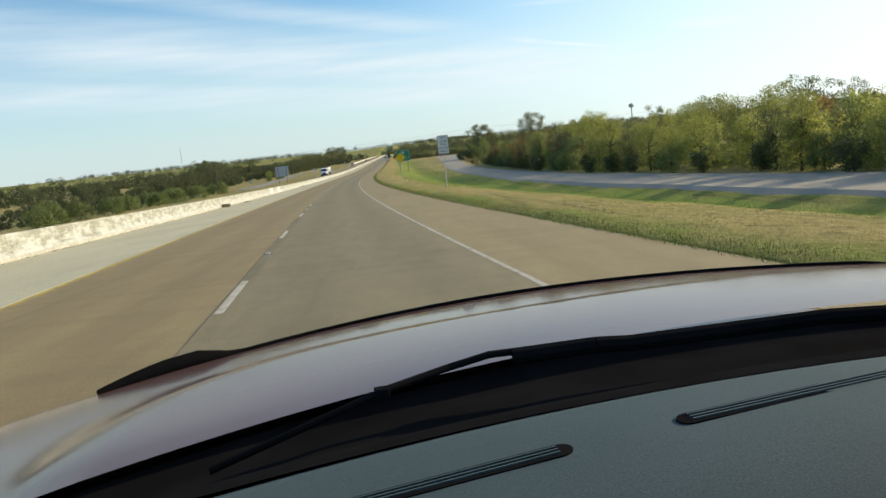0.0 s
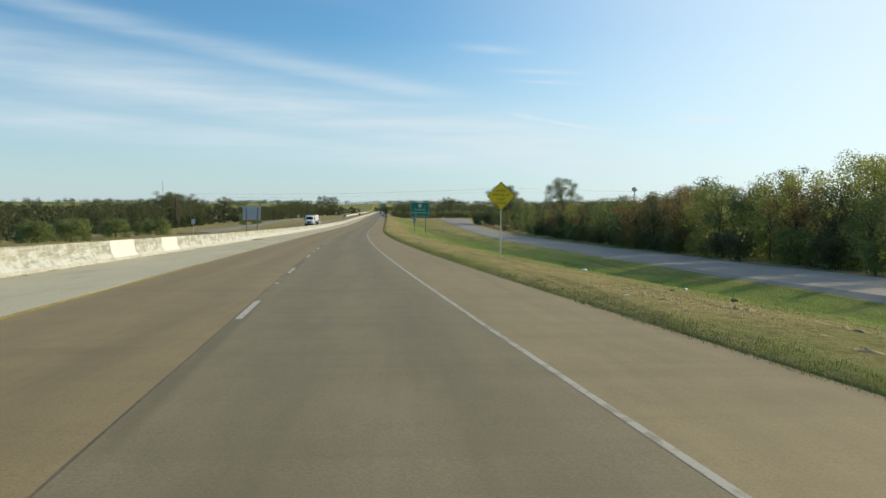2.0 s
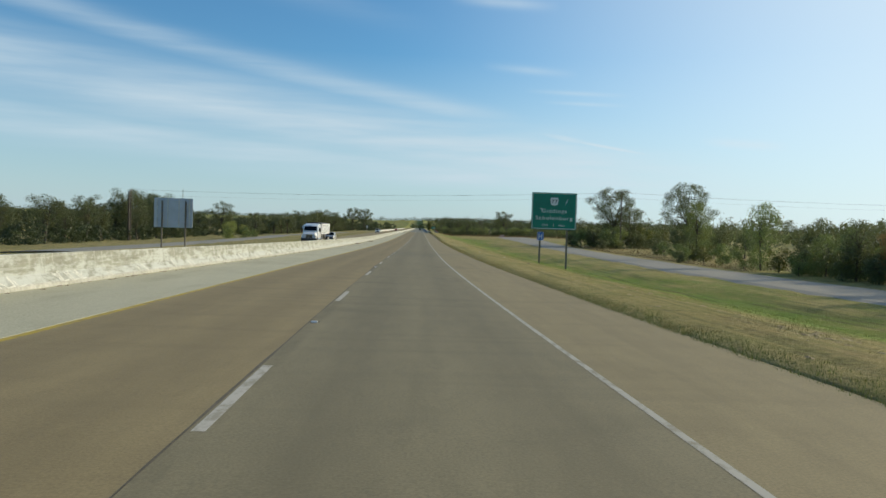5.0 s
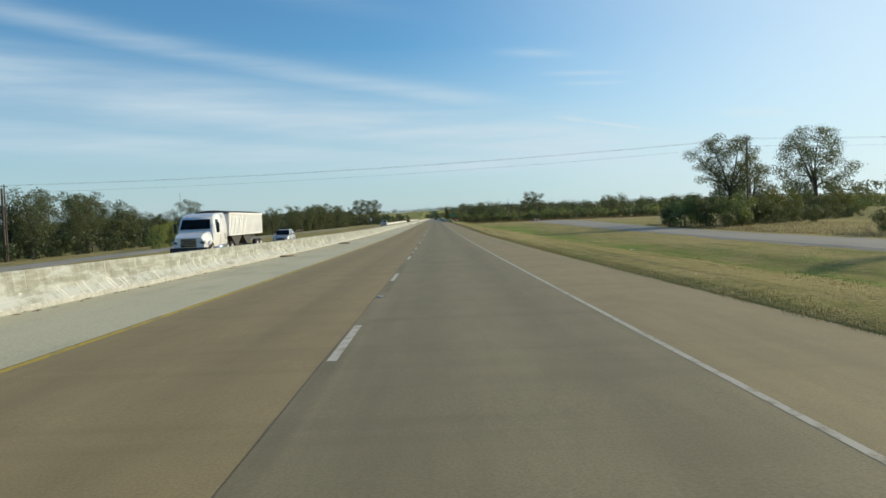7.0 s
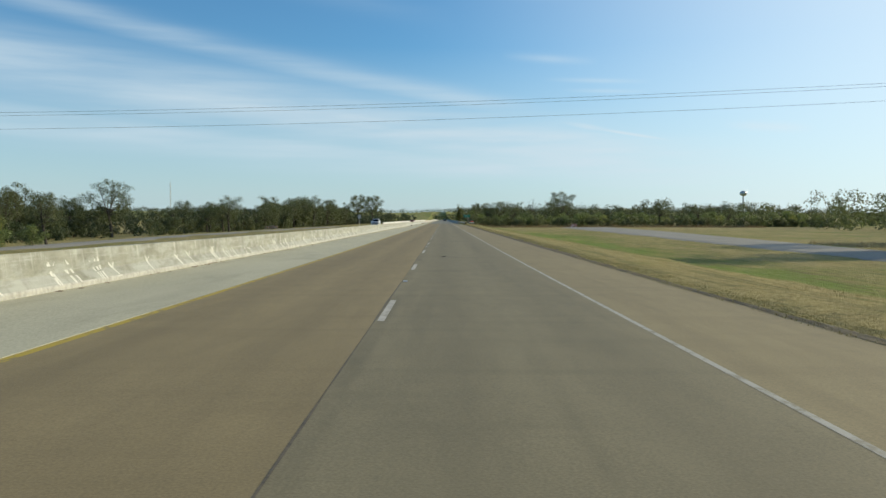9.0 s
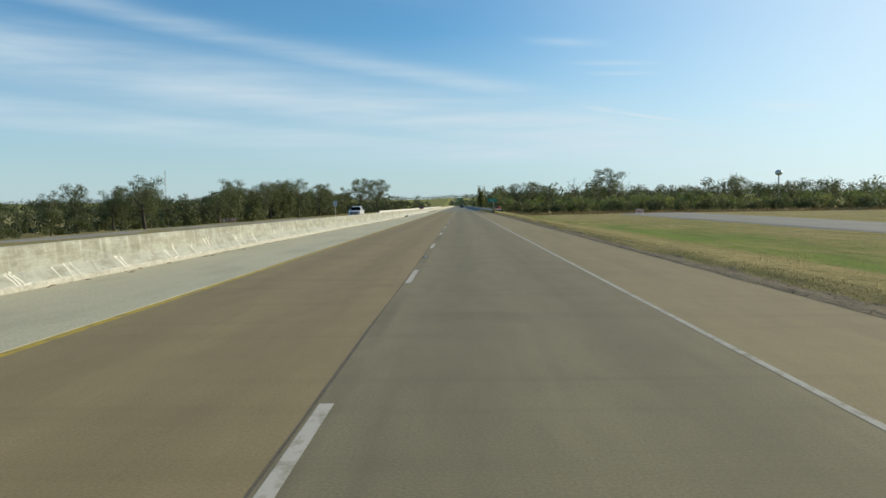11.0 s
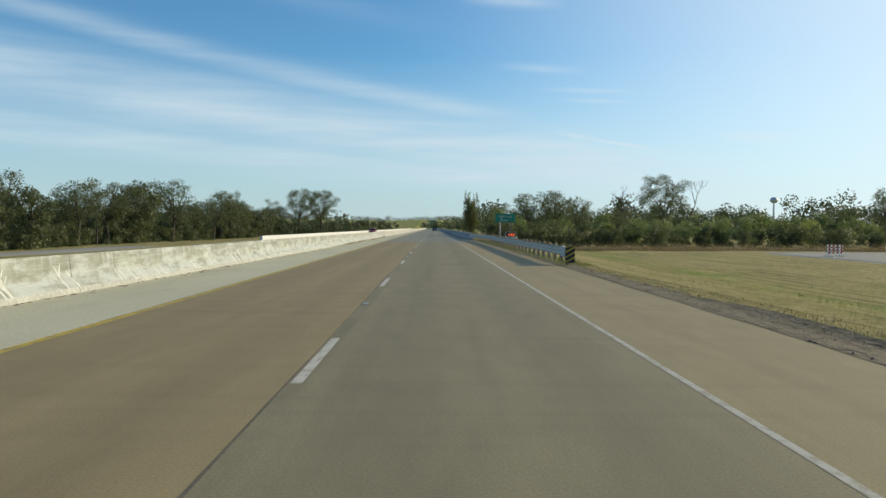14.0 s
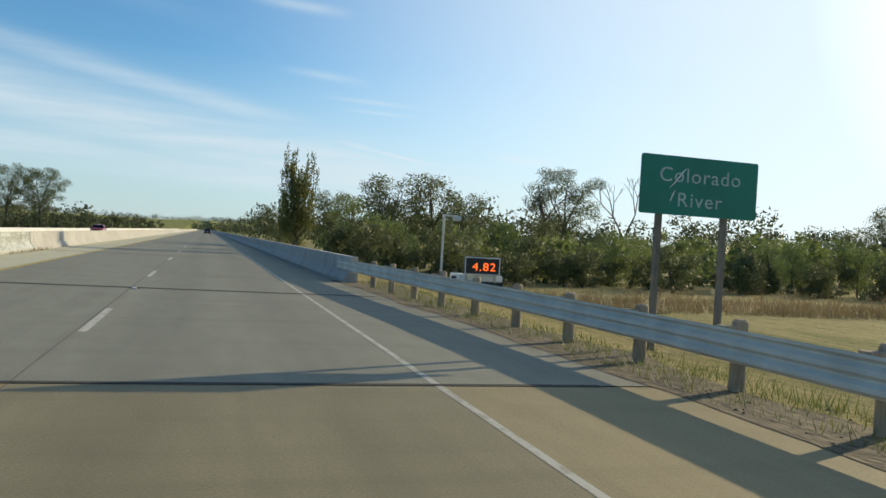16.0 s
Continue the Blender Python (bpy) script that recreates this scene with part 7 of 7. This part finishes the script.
def dead_tree(u, y, h, seed):
    rnd = random.Random(seed)
    e = empty("tree", foot(u, y))
    bm = bmesh.new()

    def grow(p, d, ln, r, depth):
        q = p + d * ln
        tube(bm, p, q, r, r * 0.7, 6 if depth > 2 else 4, False)
        if depth == 0:
            return
        for _ in range(rnd.choice((2, 2, 3))):
            nd = (d + Vector((rnd.uniform(-0.75, 0.75), rnd.uniform(-0.75, 0.75), rnd.uniform(-0.15, 0.5)))).normalized()
            grow(q, nd, ln * rnd.uniform(0.55, 0.8), r * 0.62, depth - 1)
    grow(Vector((0, 0, -0.3)), Vector((0.08, 0, 1)).normalized(), h * 0.36, 0.2, 5)
    part("trunk", bm, M["bark"], e)
    return tagged(e, "bare dead tree with pale forked branches", "tree")


dead_tree(38.0, 645.5, 9.8, 5)
dead_tree(53.0, 655, 13.5, 9)


# ---- grasses ----
def tufts(name, count, area, size, mat, label, seed, blades=4, reach=0.25, wide=0.012, level=None):
    """Short blades in tufts over an area given by a function of two random numbers."""
    rng = np.random.default_rng(seed)
    verts, faces = [], []
    for i in range(count):
        u, y = area(rng.random(), rng.random())
        p = at(u, y, level) if level is not None else on_ground(6.2, y) + Vector((u - 6.2, 0, 0)) if 6.0 < u < 6.2 else on_ground(u, y)
        big = size * (0.45 + 1.1 * rng.random() ** 2.2) * (0.7 + 0.9 * abs(noise.noise((u * 0.6, y * 0.35, seed))))
        q = rng.random((blades, 5))
        for a, h, w, ox, oy in q:
            a, h, w = a * 6.283, big * (0.5 + h), 0.003 + 0.004 * w + size * wide
            ox, oy = (ox - 0.5) * reach, (oy - 0.5) * reach
            lx, ly = math.cos(a), math.sin(a)
            b = len(verts)
            verts += [(p.x + ox - ly * w, p.y + oy + lx * w, p.z - 0.02), (p.x + ox + ly * w, p.y + oy - lx * w, p.z - 0.02), (p.x + ox + lx * h * 0.7, p.y + oy + ly * h * 0.7, p.z + h)]
            faces.append((b, b + 1, b + 2))
    me = mesh_of(name, verts, faces, mat)
    return tagged(new(name, me), label, "grass", kind="stuff")


def along_edge(a, y):
    """The shoulder's edge, thick in clumps and thin between."""
    k = 0.5 + 0.5 * noise.noise((1, y * 0.4, 3)) + 0.3 * noise.noise((2, y * 1.7, 3))
    return 6.2 + 0.04 * noise.noise((3, y * 0.8, 1)) + (0.2 + 0.6 * max(0.0, k)) * a * a, y


tufts("verge_grass", 25000, lambda a, b: along_edge(a, -10 + 210 * b), 0.043, M["blade_green"], "green grass blades overhanging the shoulder's edge", 1, 4, 0.3)
tufts("verge_straw", 17000, lambda a, b: along_edge(a, 190 + 160 * b), 0.035, M["blade"], "straw-dry grass blades along the shoulder's edge", 11, 4, 0.3)
tufts("crest_grass", 17000, lambda a, b: (6.8 + 5.5 * a, -5 + 400 * b), 0.03, M["blade"], "straw-dry grass blades on the verge", 7, 3, 0.3)
tufts("ditch_grass", 15000, lambda a, b: (11 + 13 * a, 5 + 315 * b), 0.06, M["blade_lush"], "green grass tufts in the ditch", 2, 3, 0.4)
tufts("field_grass", 12000, lambda a, b: (8 + 30 * a, 380 + 200 * b), 0.055, M["blade"], "straw-dry tufts over the flat field", 8, 3, 0.5)
tufts("frontage_brush", 6000, lambda a, b: (along(FRONTAGE, 265 + 150 * b) + 6 + 22 * a * a, 265 + 150 * b), 0.5, M["reed"], "tall brown dry grass beyond the frontage road", 9, 4, 0.8)
tufts("dry_brush", 9000, lambda a, b: (14 + 95 * b, 597 - 0.18 * max(0, 95 * b - 25) + 9 * a), 0.75, M["reed"], "belt of tall brown dry grass before the river trees", 3, 4, 0.5)
tufts("edge_weeds", 9000, lambda a, b: (6.5 + 1.0 * (0.4 + 0.6 * min(1.0, 2 * b)) * a, 338 + 186 * b), 0.05, M["blade"], "dry grass blades straggling over the bare edge", 6)
tufts("rail_weeds", 4200, lambda a, b: (6.3 + 1.3 * a - 0.5 * max(0.0, b - 0.7) / 0.3, 523 + 64 * b), 0.13, M["blade_green"], "dry weeds and grass under the guardrail", 5)
tufts("barrier_weeds", 900, lambda a, b: (-21.5 - 4 * a, 60 + 500 * b), 0.3, M["blade"], "dry weeds along the opposite verge", 4)
tufts("barrier_foot_weeds", 420, lambda a, b: (barrier_u(556 + 48 * b) + 0.05 + 0.3 * a * a, 556 + 40 * b + 8 * b * b), 0.14, M["reed"], "brown weeds in the grit at the barrier's foot", 10, 5, 0.25, level=0.004)
